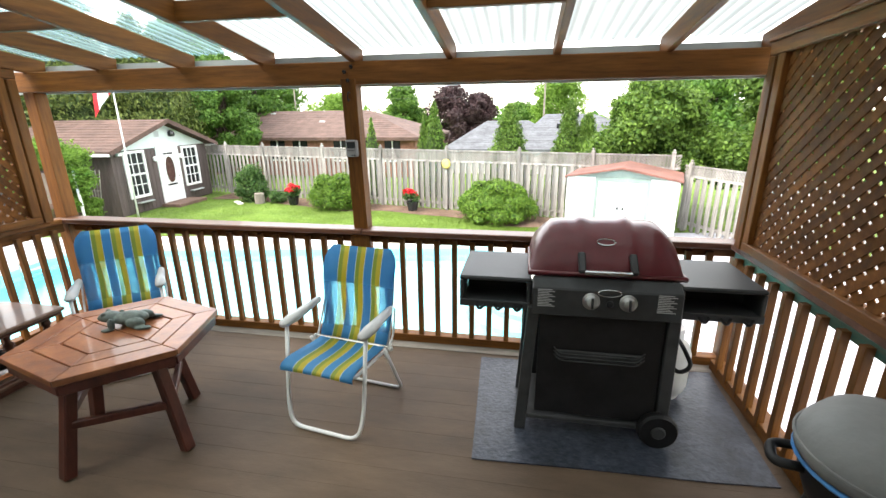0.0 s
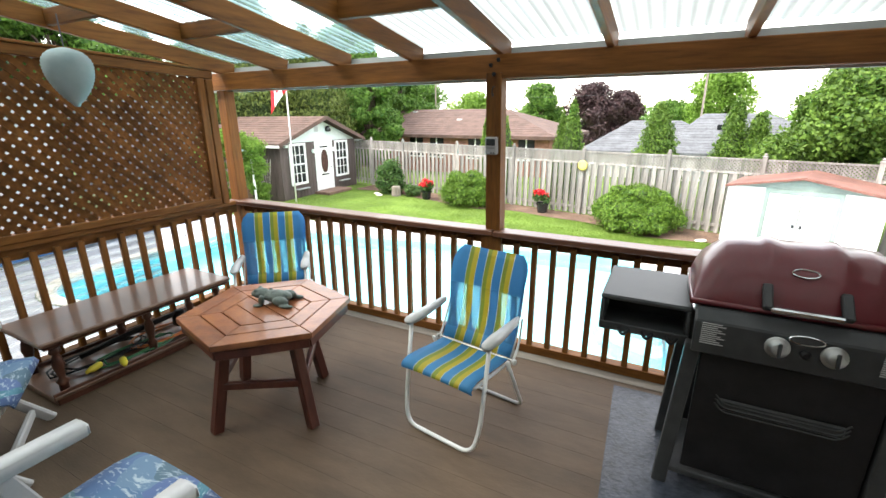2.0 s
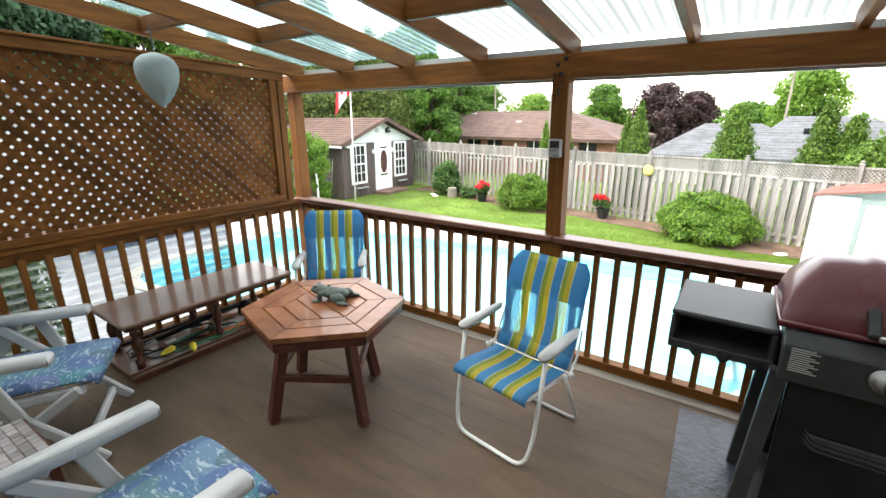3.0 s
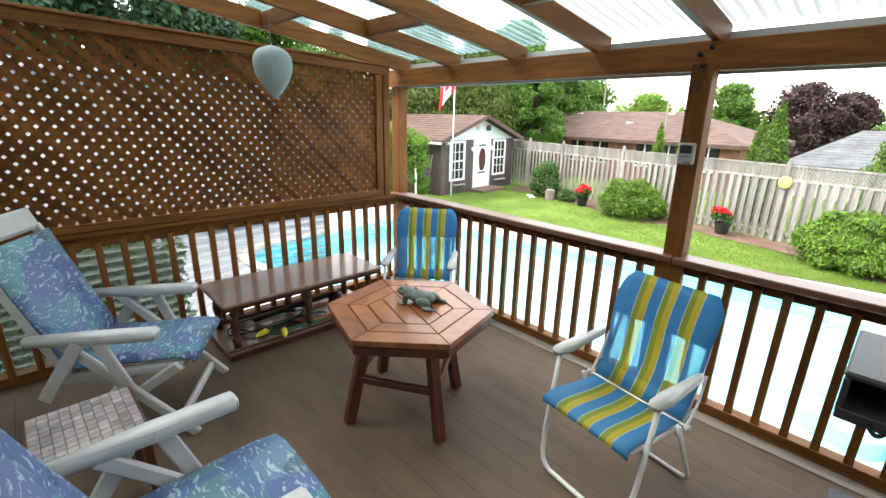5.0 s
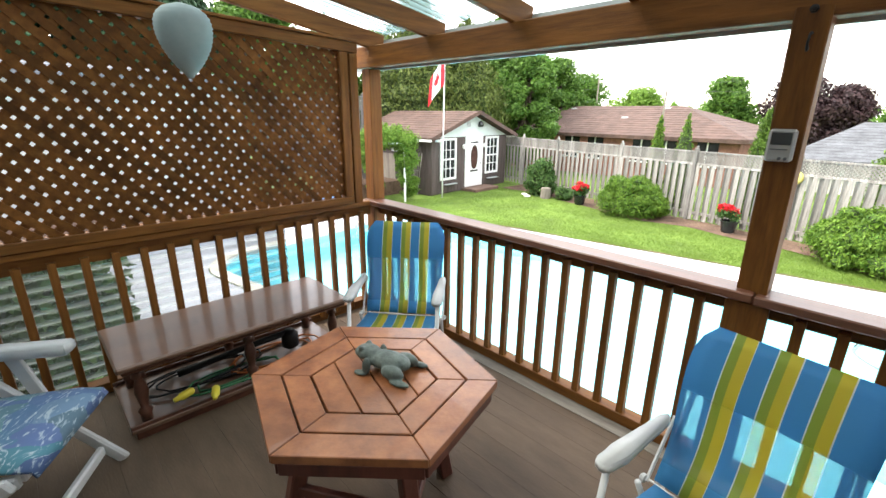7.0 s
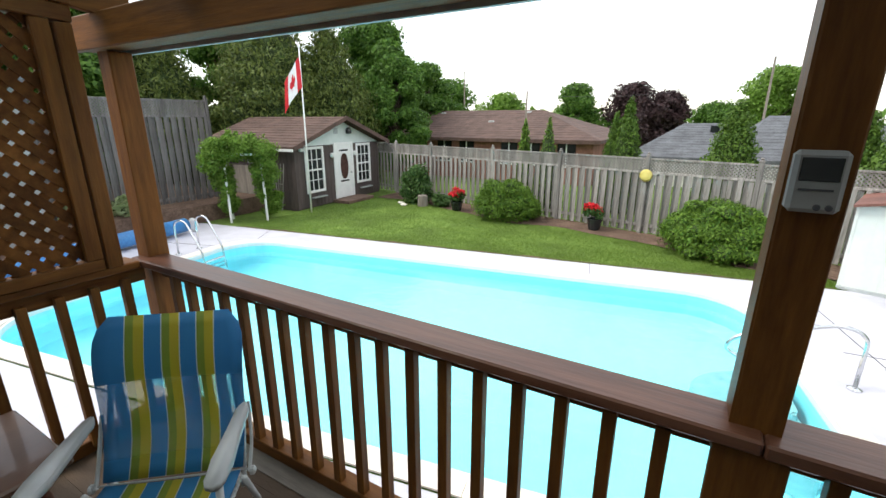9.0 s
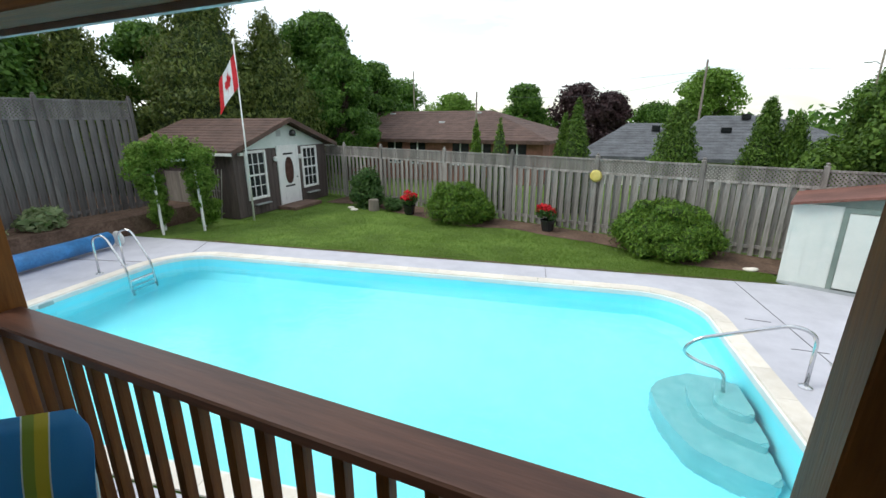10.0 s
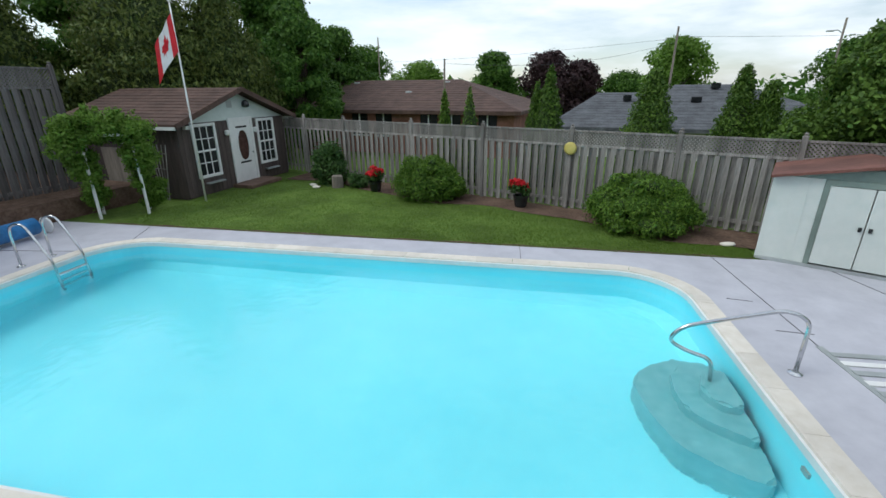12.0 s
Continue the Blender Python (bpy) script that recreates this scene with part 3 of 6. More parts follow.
front = thing("porch_railing", (0, 0, 0), "brown stained wooden railing along the pool side", "railing", group="porch railings")
part("cap_rail", box(-2.66, 0.075, -0.05, 0.092, 0.88, 0.92, 0.006), M_CAP, front, "worn reddish brown cap board")
part("cap_rail", box(0.078, 2.66, -0.05, 0.092, 0.876, 0.916, 0.006), M_CAP, front, "worn reddish brown cap board")
part("upper_rail", box(-2.63, 2.63, 0.048, 0.086, 0.80, 0.879, 0.003), M_WOODX, front)
part("lower_rail", box(-2.63, 2.63, 0.0, 0.082, 0.007, 0.072, 0.004), M_WOODX, front)
bal = finish("baluster", box(-0.019, 0.019, -0.019, 0.019, 0, 0.80, 0.002), M_WOODZ)
for x in [-0.125 - 0.1345 * i for i in range(18)] + [0.234 + 0.1315 * i for i in range(18)]:
    ob = part("baluster", bal, None, front)
    ob.location = (x, 0.026, 0.04)
part("post_block", box(-0.02, 0.135, -0.028, -0.001, 0.03, 0.876, 0.004), M_WOODZ, front)
for sx, nm in ((-1, "west"), (1, "east")):
    side = thing("porch_railing", (sx * HX, -2, 0), "brown stained wooden railing below a lattice screen", "railing", group="porch railings")
    xa, xb = sorted((sx * (HX - 0.05), sx * (HX + 0.09)))
    part("cap_rail", box(xa, xb, HY, -0.055, 0.882, 0.922, 0.006), M_CAP if sx > 0 else M_WOODY, side)
    xa, xb = sorted((sx * (HX - 0.0), sx * (HX + 0.038)))
    part("upper_rail", box(xa, xb, HY, -0.02, 0.80, 0.881, 0.003), M_TEAL if sx > 0 else M_WOODY, side, "faded teal paint" if sx > 0 else "")
    part("lower_rail", box(xa - 0.03, xb + 0.02, HY, -0.02, 0.002, 0.072, 0.004), M_WOODY, side)
    for i in range(30):
        ob = part("baluster", bal, None, side)
        ob.location = (sx * (HX - 0.02), -0.13 - 0.1362 * i, 0.04)
    screen = thing("lattice_screen", (sx * HX, -2, 0.92), "brown diagonal wooden lattice privacy screen in a frame", "lattice", group="lattice screens")
    X = sx * (HX - 0.03)
    y0, y1, z0 = HY + 0.02, -0.21, 0.965

    def head(y):
        """Underside of the sloping top rail."""
        return 2.012 + 0.04 * (y1 - y)

    part("bottom_rail", box(X - 0.035, X + 0.035, y0, y1, 0.923, 0.975, 0.004), M_WOODY, screen)
    part("top_rail", bar((X, y0, head(y0) + 0.034), (X, y1 + 0.08, head(y1 + 0.08) + 0.034), 0.08, 0.068, 0.004), M_WOODY, screen)
    part("top_cap", bar((X, y0, head(y0) + 0.078), (X, y1 + 0.08, head(y1 + 0.08) + 0.078), 0.11, 0.018, 0.003), M_WOODY, screen)
    part("end_stile", box(X - 0.035, X + 0.035, y1 - 0.07, y1 - 0.001, 0.976, head(y1), 0.004), M_WOODZ, screen)
    part("screen_post", box(X - 0.04, X + 0.04, y1 + 0.008, y1 + 0.075, 0.923, 2.005, 0.004), M_WOODZ, screen)
    # strips of the two layers; each crosses the panel on a slope, a hole lies at (hy, hz)
    pitch, rise, hy, hz = (0.0824, 1.0, -1.369, 0.986) if sx < 0 else (0.0897, 0.858, -0.315, 1.948)
    for lay, sgn in ((0.0, -1), (0.0055, 1)):
        for k in range(-60, 61):
            yb = hy + pitch * (k + 0.5)
            pa, pb = Vector((0, yb + sgn * (z0 - hz) / rise, z0)), Vector((0, yb + sgn * (2.2 - hz) / rise, 2.2))
            lo_t, hi_t = 0.0, 1.0
            for f in (lambda p: p.y - y0, lambda p: y1 - 0.03 - p.y, lambda p: head(p.y) + 0.02 - p.z):
                fa, fb = f(pa), f(pb)
                if fa < 0 and fb < 0:
                    lo_t = 2
                elif fa < 0:
                    lo_t = max(lo_t, fa / (fa - fb))
                elif fb < 0:
                    hi_t = min(hi_t, fa / (fa - fb))
            if hi_t - lo_t > 0.04:
                a, b = pa.lerp(pb, lo_t), pa.lerp(pb, hi_t)
                d = (b - a).normalized()
                part("lattice_strip", bar((X + sx * lay - sx * 0.004, a.y, a.z), (X + sx * lay - sx * 0.004, b.y, b.z), 0.005, 0.041, up=(0, -d.z, d.y)), M_LATT, screen)

# ---- porch roof ----
SL = 0.15
RZ = 2.065


def roof_z(y):
    return RZ + SL * (-0.06 - y)


roof = thing("porch_roof", (0, 0, 1.92), "open wooden porch roof frame with plastic sheets", "roof", kind="structure")
part("front_beam", box(-2.82, 2.82, -0.055, -0.012, 1.92, 2.064, 0.005), M_WOODX, roof, "wide brown beam")
part("front_beam", box(-2.82, 2.82, -0.008, 0.10, 1.93, 2.07, 0.005), M_WOODX, roof)
part("drip_edge", box(-2.9, 2.9, 0.106, 0.125, 1.914, 2.12), M_ALU, roof, "grey metal drip edge")
RAFT = [-2.54, -1.88, -1.205, -0.56, 0.095, 0.745, 1.405, 2.04, 2.6]
for x in RAFT:
    part("rafter", bar((x, 0.1, roof_z(0.1) + 0.055), (x, HY, roof_z(HY) + 0.055), 0.04, 0.115, 0.004), M_WOODY, roof)
for i, (a, b) in enumerate(zip(RAFT, RAFT[1:])):
    yb = -0.80 if i % 2 else -1.25
    part("blocking", box(a + 0.02, b - 0.02, yb - 0.02, yb + 0.02, roof_z(yb) + 0.01, roof_z(yb) + 0.105, 0.003), M_WOODX, roof)
    yb = -2.4 - 0.06 * (i % 2)
    part("blocking", box(a + 0.02, b - 0.02, yb - 0.02, yb + 0.02, roof_z(yb) + 0.01, roof_z(yb) + 0.105, 0.003), M_WOODX, roof)


def corrugated(x0, x1, y0, y1, pitch, amp):
    """A ribbed sheet that follows the roof's slope; ribs run down the slope."""
    bm = bmesh.new()
    n = max(2, round((x1 - x0) / pitch * 8))
    rows = []
    for j in range(2):
        y = (y0, y1)[j]
        rows.append([bm.verts.new((x0 + (x1 - x0) * i / n, y, roof_z(y) + 0.122 + amp + amp * math.sin(2 * math.pi * (x0 + (x1 - x0) * i / n) / pitch))) for i in range(n + 1)])
    for i in range(n):
        bm.faces.new((rows[0][i], rows[0][i + 1], rows[1][i + 1], rows[1][i]))
    return bm


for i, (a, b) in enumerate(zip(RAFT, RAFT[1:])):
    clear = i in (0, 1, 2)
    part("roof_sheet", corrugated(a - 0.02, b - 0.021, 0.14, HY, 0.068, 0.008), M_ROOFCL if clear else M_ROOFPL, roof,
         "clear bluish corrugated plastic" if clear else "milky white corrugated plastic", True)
# ribbed clear panel outside the side railing
bm = bmesh.new()
rows = []
for i in range(97):
    z = 0.06 + 0.76 * i / 96
    x = -2.70 + 0.010 * math.sin(2 * math.pi * z / 0.066)
    rows.append((bm.verts.new((x, HY, z)), bm.verts.new((x, -0.72, z))))
for p, q in zip(rows, rows[1:]):
    bm.faces.new((p[0], q[0], q[1], p[1]))
part("wind_panel", bm, M_WALLPL, bpy.data.objects["porch_railing.001"], "clear ribbed plastic panel behind the balusters", True)

# ---- fences ----
def fence(name, p, q, top, posts, material, label, lattice=0.38, boards=0.104, boards_as_parts=True, base=GZ, step=1.08, apart=0.042):
    """A board fence from p to q: posts, rails, upright boards on both sides in turn, a lattice strip above."""
    p, q = Vector((*p, 0)), Vector((*q, 0))
    d = (q - p)
    L = d.length
    d.normalize()
    nrm = Vector((-d.y, d.x, 0))
    f = thing(name, (*p.xy, base), label, "fence")
    for s in posts:
        c = p + d * s
        bm = bar((c.x, c.y, base), (c.x, c.y, top + 0.06), 0.10, 0.10, 0.004, up=nrm)
        lathe([(0.065, 0.06), (0.065, 0.075), (0.03, 0.10), (0.045, 0.125), (0.02, 0.155)], (c.x, c.y, top), 8, bm)
        part("post", bm, material, f)
    zl = top - lattice
    for z, h in ((top - 0.02, 0.05), (zl, 0.06), (base + 0.25, 0.09)):
        part("rail", bar(p + Vector((0, 0, z)), q + Vector((0, 0, z)), 0.05, h, 0.003), material, f)
    bm_b = box(-boards / 2, boards / 2, -0.009, 0.009, 0, zl - base - 0.08, 0.002)
    me = finish("board", bm_b, material)
    ang = math.atan2(d.y, d.x)
    s = 0.1
    k = 0
    while s < L - 0.05:
        c = p + d * s + nrm * (apart if k % 2 else -apart)
        ob = part("board", me, None, f)
        ob.matrix_basis = pose(c.x, c.y, base + 0.05 + random.uniform(-0.015, 0.015), 0, random.uniform(-0.4, 0.4), math.degrees(ang))
        s += boards * step
        k += 1
    if lattice:
        bm = bmesh.new()
        h = top - zl - 0.07
        for sgn in (1, -1):
            s = 0.0
            while s < L:
                a = p + d * s + Vector((0, 0, zl + 0.03)) + nrm * 0.006 * sgn
                e = min(max(s + sgn * h, 0), L)
                b = p + d * e + Vector((0, 0, zl + 0.03 + abs(e - s))) + nrm * 0.006 * sgn
                if (b - a).length > 0.05:
                    bar(a, b, 0.012, 0.034, 0, bm, up=d.cross(Vector((0, 0, 1))).cross(b - a))
                s += 0.085
        ob = part("lattice", bm, material, f)
    return f


FO = Vector((-12.9, fence_y(-12.9)))
posts = [(x + 12.9) / FENCE_U.x for x in (-11.6, -9.54, -6.55, -3.97, -1.40, 1.08, 3.28, 5.4)]
fence("back_fence", FO, (5.6, fence_y(5.6)), 0.60, posts, M_FENCE, "weathered grey board fence with a lattice strip on top")
fence("side_fence", (5.7, 10.4), (9.2, 3.4), 0.35, [0.2, 2.6, 5.0, 7.4], M_FENCE, "weathered board fence on the side of the yard", 0.3)
fence("tall_fence", (-14.75, 3.4), (-14.6, 8.15), 2.2, [0.1, 2.4, 4.7], M_FENCE2, "tall dark weathered fence with a lattice strip", 0.5, base=-1.1, step=1.03, apart=0.025)
disc = thing("yellow_disc", (-1.38, 12.05, 0.12), "round pale yellow plastic disc hung on the fence", "wall ornament", local=True)
disc.matrix_basis = pose(-1.40, 12.05, 0.14, 0, 0, -13.2)
part("face", lathe([(0.15, 0), (0.17, 0.012), (0.12, 0.035), (0.02, 0.045)], seg=24, m=pose(0, 0, 0, 90)), surf("yellow_plastic", (0.62, 0.52, 0.12), (0.72, 0.62, 0.2), 5, rough=0.5, bump=0.02), disc, smooth=True)
wall = thing("retaining_wall", pool(-12.6, 6, GZ), "stepped brown timber retaining wall", "retaining wall")
for k in range(4):
    for s in range(3):
        a, b = -2 + 4.0 * s, 1.97 + 4.0 * s - (1.9 if s == 2 else 0)
        part("timber", bar(pool(-12.62 - 0.22 * k, a, GZ + 0.07 + 0.145 * k), pool(-12.62 - 0.22 * k, b, GZ + 0.07 + 0.145 * k), 0.26, 0.14, 0.01), M_TIMBER, wall)
single("raised_bed", box(-24, -13.4, 3.4, 9.0, GZ, -0.98), M_SOIL, "brown soil of a raised planting bed", "flower bed", "structure")


# ---- garden shed with door and two windows ----
def window(parent, m, w, h, cols=3, rows=4):
    """A white sash window in the local plane x = 0, facing +x, its lower corner at the origin."""
    f = part("window", box(-0.05, 0.0, 0, w, 0, h, m=m), M_GLASSD, parent, "dark glass window in a white frame")
    t = 0.09
    for y0, y1, z0, z1 in ((-t, w + t, -t, 0.0), (-t, w + t, h, h + t), (-t, 0.0, 0.0, h), (w, w + t, 0.0, h)):
        part("casing", box(-0.03, 0.045, y0, y1, z0, z1, 0.006, m=m), M_WHITE, f)
    part("meeting_rail", box(0.001, 0.035, 0, w, h / 2 - 0.03, h / 2 + 0.03, 0.004, m=m), M_WHITE, f)
    for i in range(1, cols):
        part("muntin", box(0.001, 0.022, w * i / cols - 0.014, w * i / cols + 0.014, 0, h, m=m), M_WHITE, f)
    for i in range(1, rows):
        if i != rows // 2:
            part("muntin", box(0.001, 0.0235, 0, w, h * i / rows - 0.013, h * i / rows + 0.013, m=m), M_WHITE, f)
    return f


SH = pose(-12.2, 9.42, GZ, 0, 0, 3.5)
SHW, SHD, SHH, SHR = 5.0, 4.4, 2.2, 3.2
shed = thing("garden_shed", (-12.2, 9.42, GZ), "dark brown board garden shed with white trimmed windows", "shed")
# board walls in the shed's own axes: x towards the pool, y along the front
part("wall", box(-0.08, -0.02, 0.02, SHW - 0.02, 0, SHH, m=SH), M_SHED, shed)
part("wall", box(-SHD, -0.03, 0.0, 0.06, 0, SHH, m=SH), M_SHED, shed)
part("wall", box(-SHD, -0.03, SHW - 0.06, SHW, 0, SHH, m=SH), M_SHED, shed)
part("wall", box(-SHD, -SHD + 0.06, 0.06, SHW - 0.06, 0, SHH, m=SH), M_SHED, shed)
y = 0.0
while y < SHW - 0.1:
    part("cladding_board", box(-0.018, 0.004, y + 0.004, min(y + 0.2, SHW), 0.03, SHH - 0.02, 0.004, m=SH), M_SHED, shed)
    y += 0.204
x = -SHD
while x < -0.1:
    part("cladding_board", box(x + 0.004, x + 0.2, -0.02, -0.002, 0.03, SHH - 0.02, 0.004, m=SH), M_SHED, shed)
    x += 0.204
g = prism([(0.02, SHH), (SHW - 0.02, SHH), (SHW / 2, SHR - 0.12)], -0.08, 0.015, axis="x")
bmesh.ops.transform(g, matrix=SH, verts=g.verts)
part("gable", g, M_PALE, shed, "pale painted gable board")
part("gable_vent", box(0.016, 0.03, SHW / 2 - 0.35, SHW / 2 - 0.12, SHH + 0.38, SHH + 0.6, 0.004, m=SH), M_ALU, shed)
part("gable_lamp", lathe([(0.03, 0), (0.11, 0.02), (0.13, 0.1), (0.1, 0.2), (0.04, 0.25)], seg=12, m=SH @ pose(0.09, SHW / 2 + 0.45, SHH + 0.36)), M_GLASSD, shed, "dark round gable ornament")
for y0, y1, side in ((-0.32, SHW / 2, 1), (SHW + 0.32, SHW / 2, -1)):
    run = abs(y1 - y0)
    pit = math.atan(0.352)
    za = SHR - math.tan(pit) * run
    bm = bmesh.new()
    vs = [bm.verts.new(SH @ Vector(p)) for p in ((0.38, y0, za), (0.38, y1, SHR), (-SHD - 0.3, y1, SHR), (-SHD - 0.3, y0, za),
                                                 (0.38, y0, za - 0.06), (0.38, y1, SHR - 0.06), (-SHD - 0.3, y1, SHR - 0.06), (-SHD - 0.3, y0, za - 0.06))]
    for q in ((0, 1, 2, 3), (4, 7, 6, 5), (0, 4, 5, 1), (1, 5, 6, 2), (2, 6, 7, 3), (3, 7, 4, 0)):
        bm.faces.new([vs[i] for i in q])
    slope = part("roof", bm, M_SHINGLE, shed, "brown shingled roof slope")
    # shingle courses
    n = 12
    for k in range(n):
        t0, t1 = k / n, (k + 1) / n
        bm = bmesh.new()
        a0, a1 = y0 + (y1 - y0) * t0, y0 + (y1 - y0) * t1
        zz0, zz1 = za + (SHR - za) * t0 + 0.022, za + (SHR - za) * t1 + 0.006
        q = [bm.verts.new(SH @ Vector(p)) for p in ((0.39, a0, zz0), (0.39, a1, zz1), (-SHD - 0.31, a1, zz1), (-SHD - 0.31, a0, zz0), (0.39, a0, zz0 - 0.016), (-SHD - 0.31, a0, zz0 - 0.016))]
        bm.faces.new(q[:4])
        bm.faces.new((q[0], q[3], q[5], q[4]))
        part("shingle_course", bm, M_SHINGLE, slope)
    part("barge_board", bar(SH @ Vector((0.40, y0, za - 0.04)), SH @ Vector((0.40, y1, SHR - 0.04)), 0.03, 0.15), M_SHINGLE, shed, "dark brown barge board")
    part("eave_trim", bar(SH @ Vector((0.36, y0, za - 0.09)), SH @ Vector((-SHD, y0, za - 0.09)), 0.03, 0.09), M_WHITE, shed)
window(shed, SH @ pose(0.006, 0.62, 0.62), 0.78, 1.46)
window(shed, SH @ pose(0.006, 3.52, 0.66), 0.76, 1.42)
dm = SH @ pose(0.006, 2.18, 0.12)
door = part("door", box(-0.03, 0.03, 0.0, 0.92, 0, 2.02, 0.004, m=dm), M_WHITE, shed, "white door with an oval glass")
for y0, y1, z0, z1 in ((-0.12, -0.003, 0, 2.14), (0.923, 1.04, 0, 2.14), (-0.003, 0.923, 2.024, 2.14)):
    part("door_casing", box(-0.02, 0.045, y0, y1, z0, z1, 0.005, m=dm), M_WHITE, door)
oval = [(0.46 + 0.27 * math.copysign(abs(math.cos(a)) ** 0.8, math.cos(a)), 1.22 + 0.52 * math.sin(a)) for a in (2 * math.pi * i / 20 for i in range(20))]
bm = prism(oval, 0.028, 0.034, axis="x")
bmesh.ops.transform(bm, matrix=dm, verts=bm.verts)
part("oval_pane", bm, surf("brown_glass", (0.05, 0.024, 0.02), (0.10, 0.05, 0.04), 6, rough=0.12, bump=0), door)
part("oval_frame", tube([dm @ Vector((0.036, y, z)) for y, z in oval], 0.024, 6, closed=True), M_WHITE, door)
for z0, z1 in ((0.15, 0.5),):
    part("door_panel", box(0.028, 0.042, 0.14, 0.78, z0, z1, 0.008, m=dm), M_WHITE, door)
part("letter_slot", box(0.028, 0.038, 0.2, 0.72, 0.62, 0.68, m=dm), M_GLASSD, door)
part("letter_slot", box(0.028, 0.038, 0.2, 0.72, 1.8, 1.86, m=dm), M_GLASSD, door)
part("door_knob", lathe([(0.02, 0), (0.035, 0.03), (0.03, 0.06), (0.01, 0.07)], seg=10, m=dm @ pose(0.03, 0.84, 0.95, 0, 90)), M_CHROME, door)
for y in (1.92, 3.28):
    part("wall_lamp", lathe([(0.03, 0), (0.07, 0.03), (0.08, 0.14), (0.04, 0.18)], seg=10, m=SH @ pose(0.08, y, 1.72)), M_WHITE, shed, "white wall lantern")
part("door_step", box(0.03, 0.8, 1.85, 3.45, 0.0, 0.12, 0.01, m=SH), M_TIMBER, shed, "brown wooden step")
for y0 in (0.75, 3.6):
    part("window_shelf", box(0.01, 0.16, y0, y0 + 0.7, 0.34, 0.38, 0.004, m=SH), M_ALU, shed)
part("floodlight", box(0.02, 0.14, 0.25, 0.42, SHH - 0.16, SHH - 0.06, 0.01, m=SH), M_WHITE, shed, "white floodlight")
part("side_window", box(-2.2, -1.7, -0.05, -0.021, 1.6, 2.0, 0.01, m=SH), M_WHITE, shed, "small white side hatch")
part("side_door", box(-3.0, -2.0, -0.045, -0.021, 0.05, 1.5, 0.01, m=SH), M_POLE, shed, "weathered grey side panel")
trellis = thing("trellis", (-12.9, 9.2, GZ), "grey wooden fan trellis against the shed", "trellis")
for i in range(5):
    part("slat", bar((-12.75 - 0.05 * i + 0.0, 9.22, GZ), (-12.45 - 0.17 * i, 9.22, GZ + 1.65), 0.025, 0.015), M_FENCE, trellis)
for z in (0.5, 0.95, 1.4):
    part("crosspiece", bar((-12.66 + 0.13 * z, 9.20, GZ + z), (-12.96 - 0.1 * z, 9.20, GZ + z), 0.012, 0.025), M_FENCE, trellis)

arbor = thing("garden_arbor", (-12.9, 8.0, GZ), "white garden arbor overgrown with green vines", "arbor")
AE, AN = Vector((0.637, 0.771, 0)), Vector((-0.771, 0.637, 0))  # across the arch, and through it
A0 = Vector((-12.57, 7.10, GZ))
legs = [A0, A0 + AE * 1.05, A0 + AN * 0.6, A0 + AE * 1.05 + AN * 0.6]
for q in legs:
    part("post", box(q.x - 0.028, q.x + 0.028, q.y - 0.028, q.y + 0.028, GZ, GZ + 2.05, 0.004), M_WHITE, arbor)
for a, b in ((0, 2), (1, 3), (0, 1), (2, 3)):
    part("top_rail", bar(legs[a] + Vector((0, 0, 2.08)), legs[b] + Vector((0, 0, 2.08)), 0.04, 0.06), M_WHITE, arbor)
random.seed(11)
cl = []


def vine_clump(u, d, z, r):
    q = A0 + AE * u + AN * d
    cl.append((q.x, q.y, GZ + z, r, r, r * 0.9))


for k in range(70):
    u = random.uniform(-0.5, 1.35)
    vine_clump(u, random.uniform(-0.16, 0.7), 2.28 - 0.35 * (u - 0.45) ** 2 + random.uniform(-0.3, 0.3), random.uniform(0.1, 0.22))
for k in range(46):
    z = random.uniform(0.15, 2.15)
    w = 0.16 + 0.42 * (z / 2.15) ** 1.5
    vine_clump(random.uniform(-w, 0.14), random.uniform(0.12, 0.6) - (0.2 if z > 1.6 else 0), z, random.uniform(0.1, 0.19))
for k in range(46):
    z = random.uniform(0.2, 2.15)
    w = 0.1 + 0.3 * (z / 2.15) ** 1.3
    vine_clump(1.12 + random.uniform(-w, 0.3), random.uniform(0.14, 0.6) - (0.25 if z > 1.25 else 0), z, random.uniform(0.1, 0.18))
for k in range(34):
    z = random.uniform(0.7, 2.1)
    vine_clump(random.choice((-0.02, 1.06)) + random.uniform(-0.13, 0.13), random.uniform(-0.14, 0.0), z, random.uniform(0.05, 0.12))
for k in range(22):
    vine_clump(random.uniform(-0.7, 1.55), random.uniform(-0.2, 0.6), random.uniform(1.5, 2.75), random.uniform(0.04, 0.1))
part("vine", leaf_mesh("vine", cl, 30000, 0.042, 3, L_BRIGHT, loose=0.3), None, arbor, "bright green climbing vine")

flag = thing("flagpole", (-11.64, 9.53, GZ), "thin white flagpole with a drooping red and white flag", "flagpole")
P0, P1 = Vector((-11.64, 9.53, GZ)), Vector((-11.46, 9.42, 3.74))
part("pole", tube([P0, P1], 0.03, 8, taper=0.018), M_WHITE, flag, smooth=True)
part("finial", lathe([(0.01, 0), (0.045, 0.03), (0.05, 0.06), (0.03, 0.1), (0.01, 0.11)], P1, 10), M_WHITE, flag)
M_RED = surf("flag_red", (0.55, 0.012, 0.02), (0.68, 0.025, 0.04), 6, rough=0.7, bump=0.15, bscale=20)
M_CLOTH = surf("flag_white", (0.76, 0.75, 0.75), (0.84, 0.83, 0.83), 6, rough=0.7, bump=0.15, bscale=20)
side = Vector((-0.72, -0.66, 0))


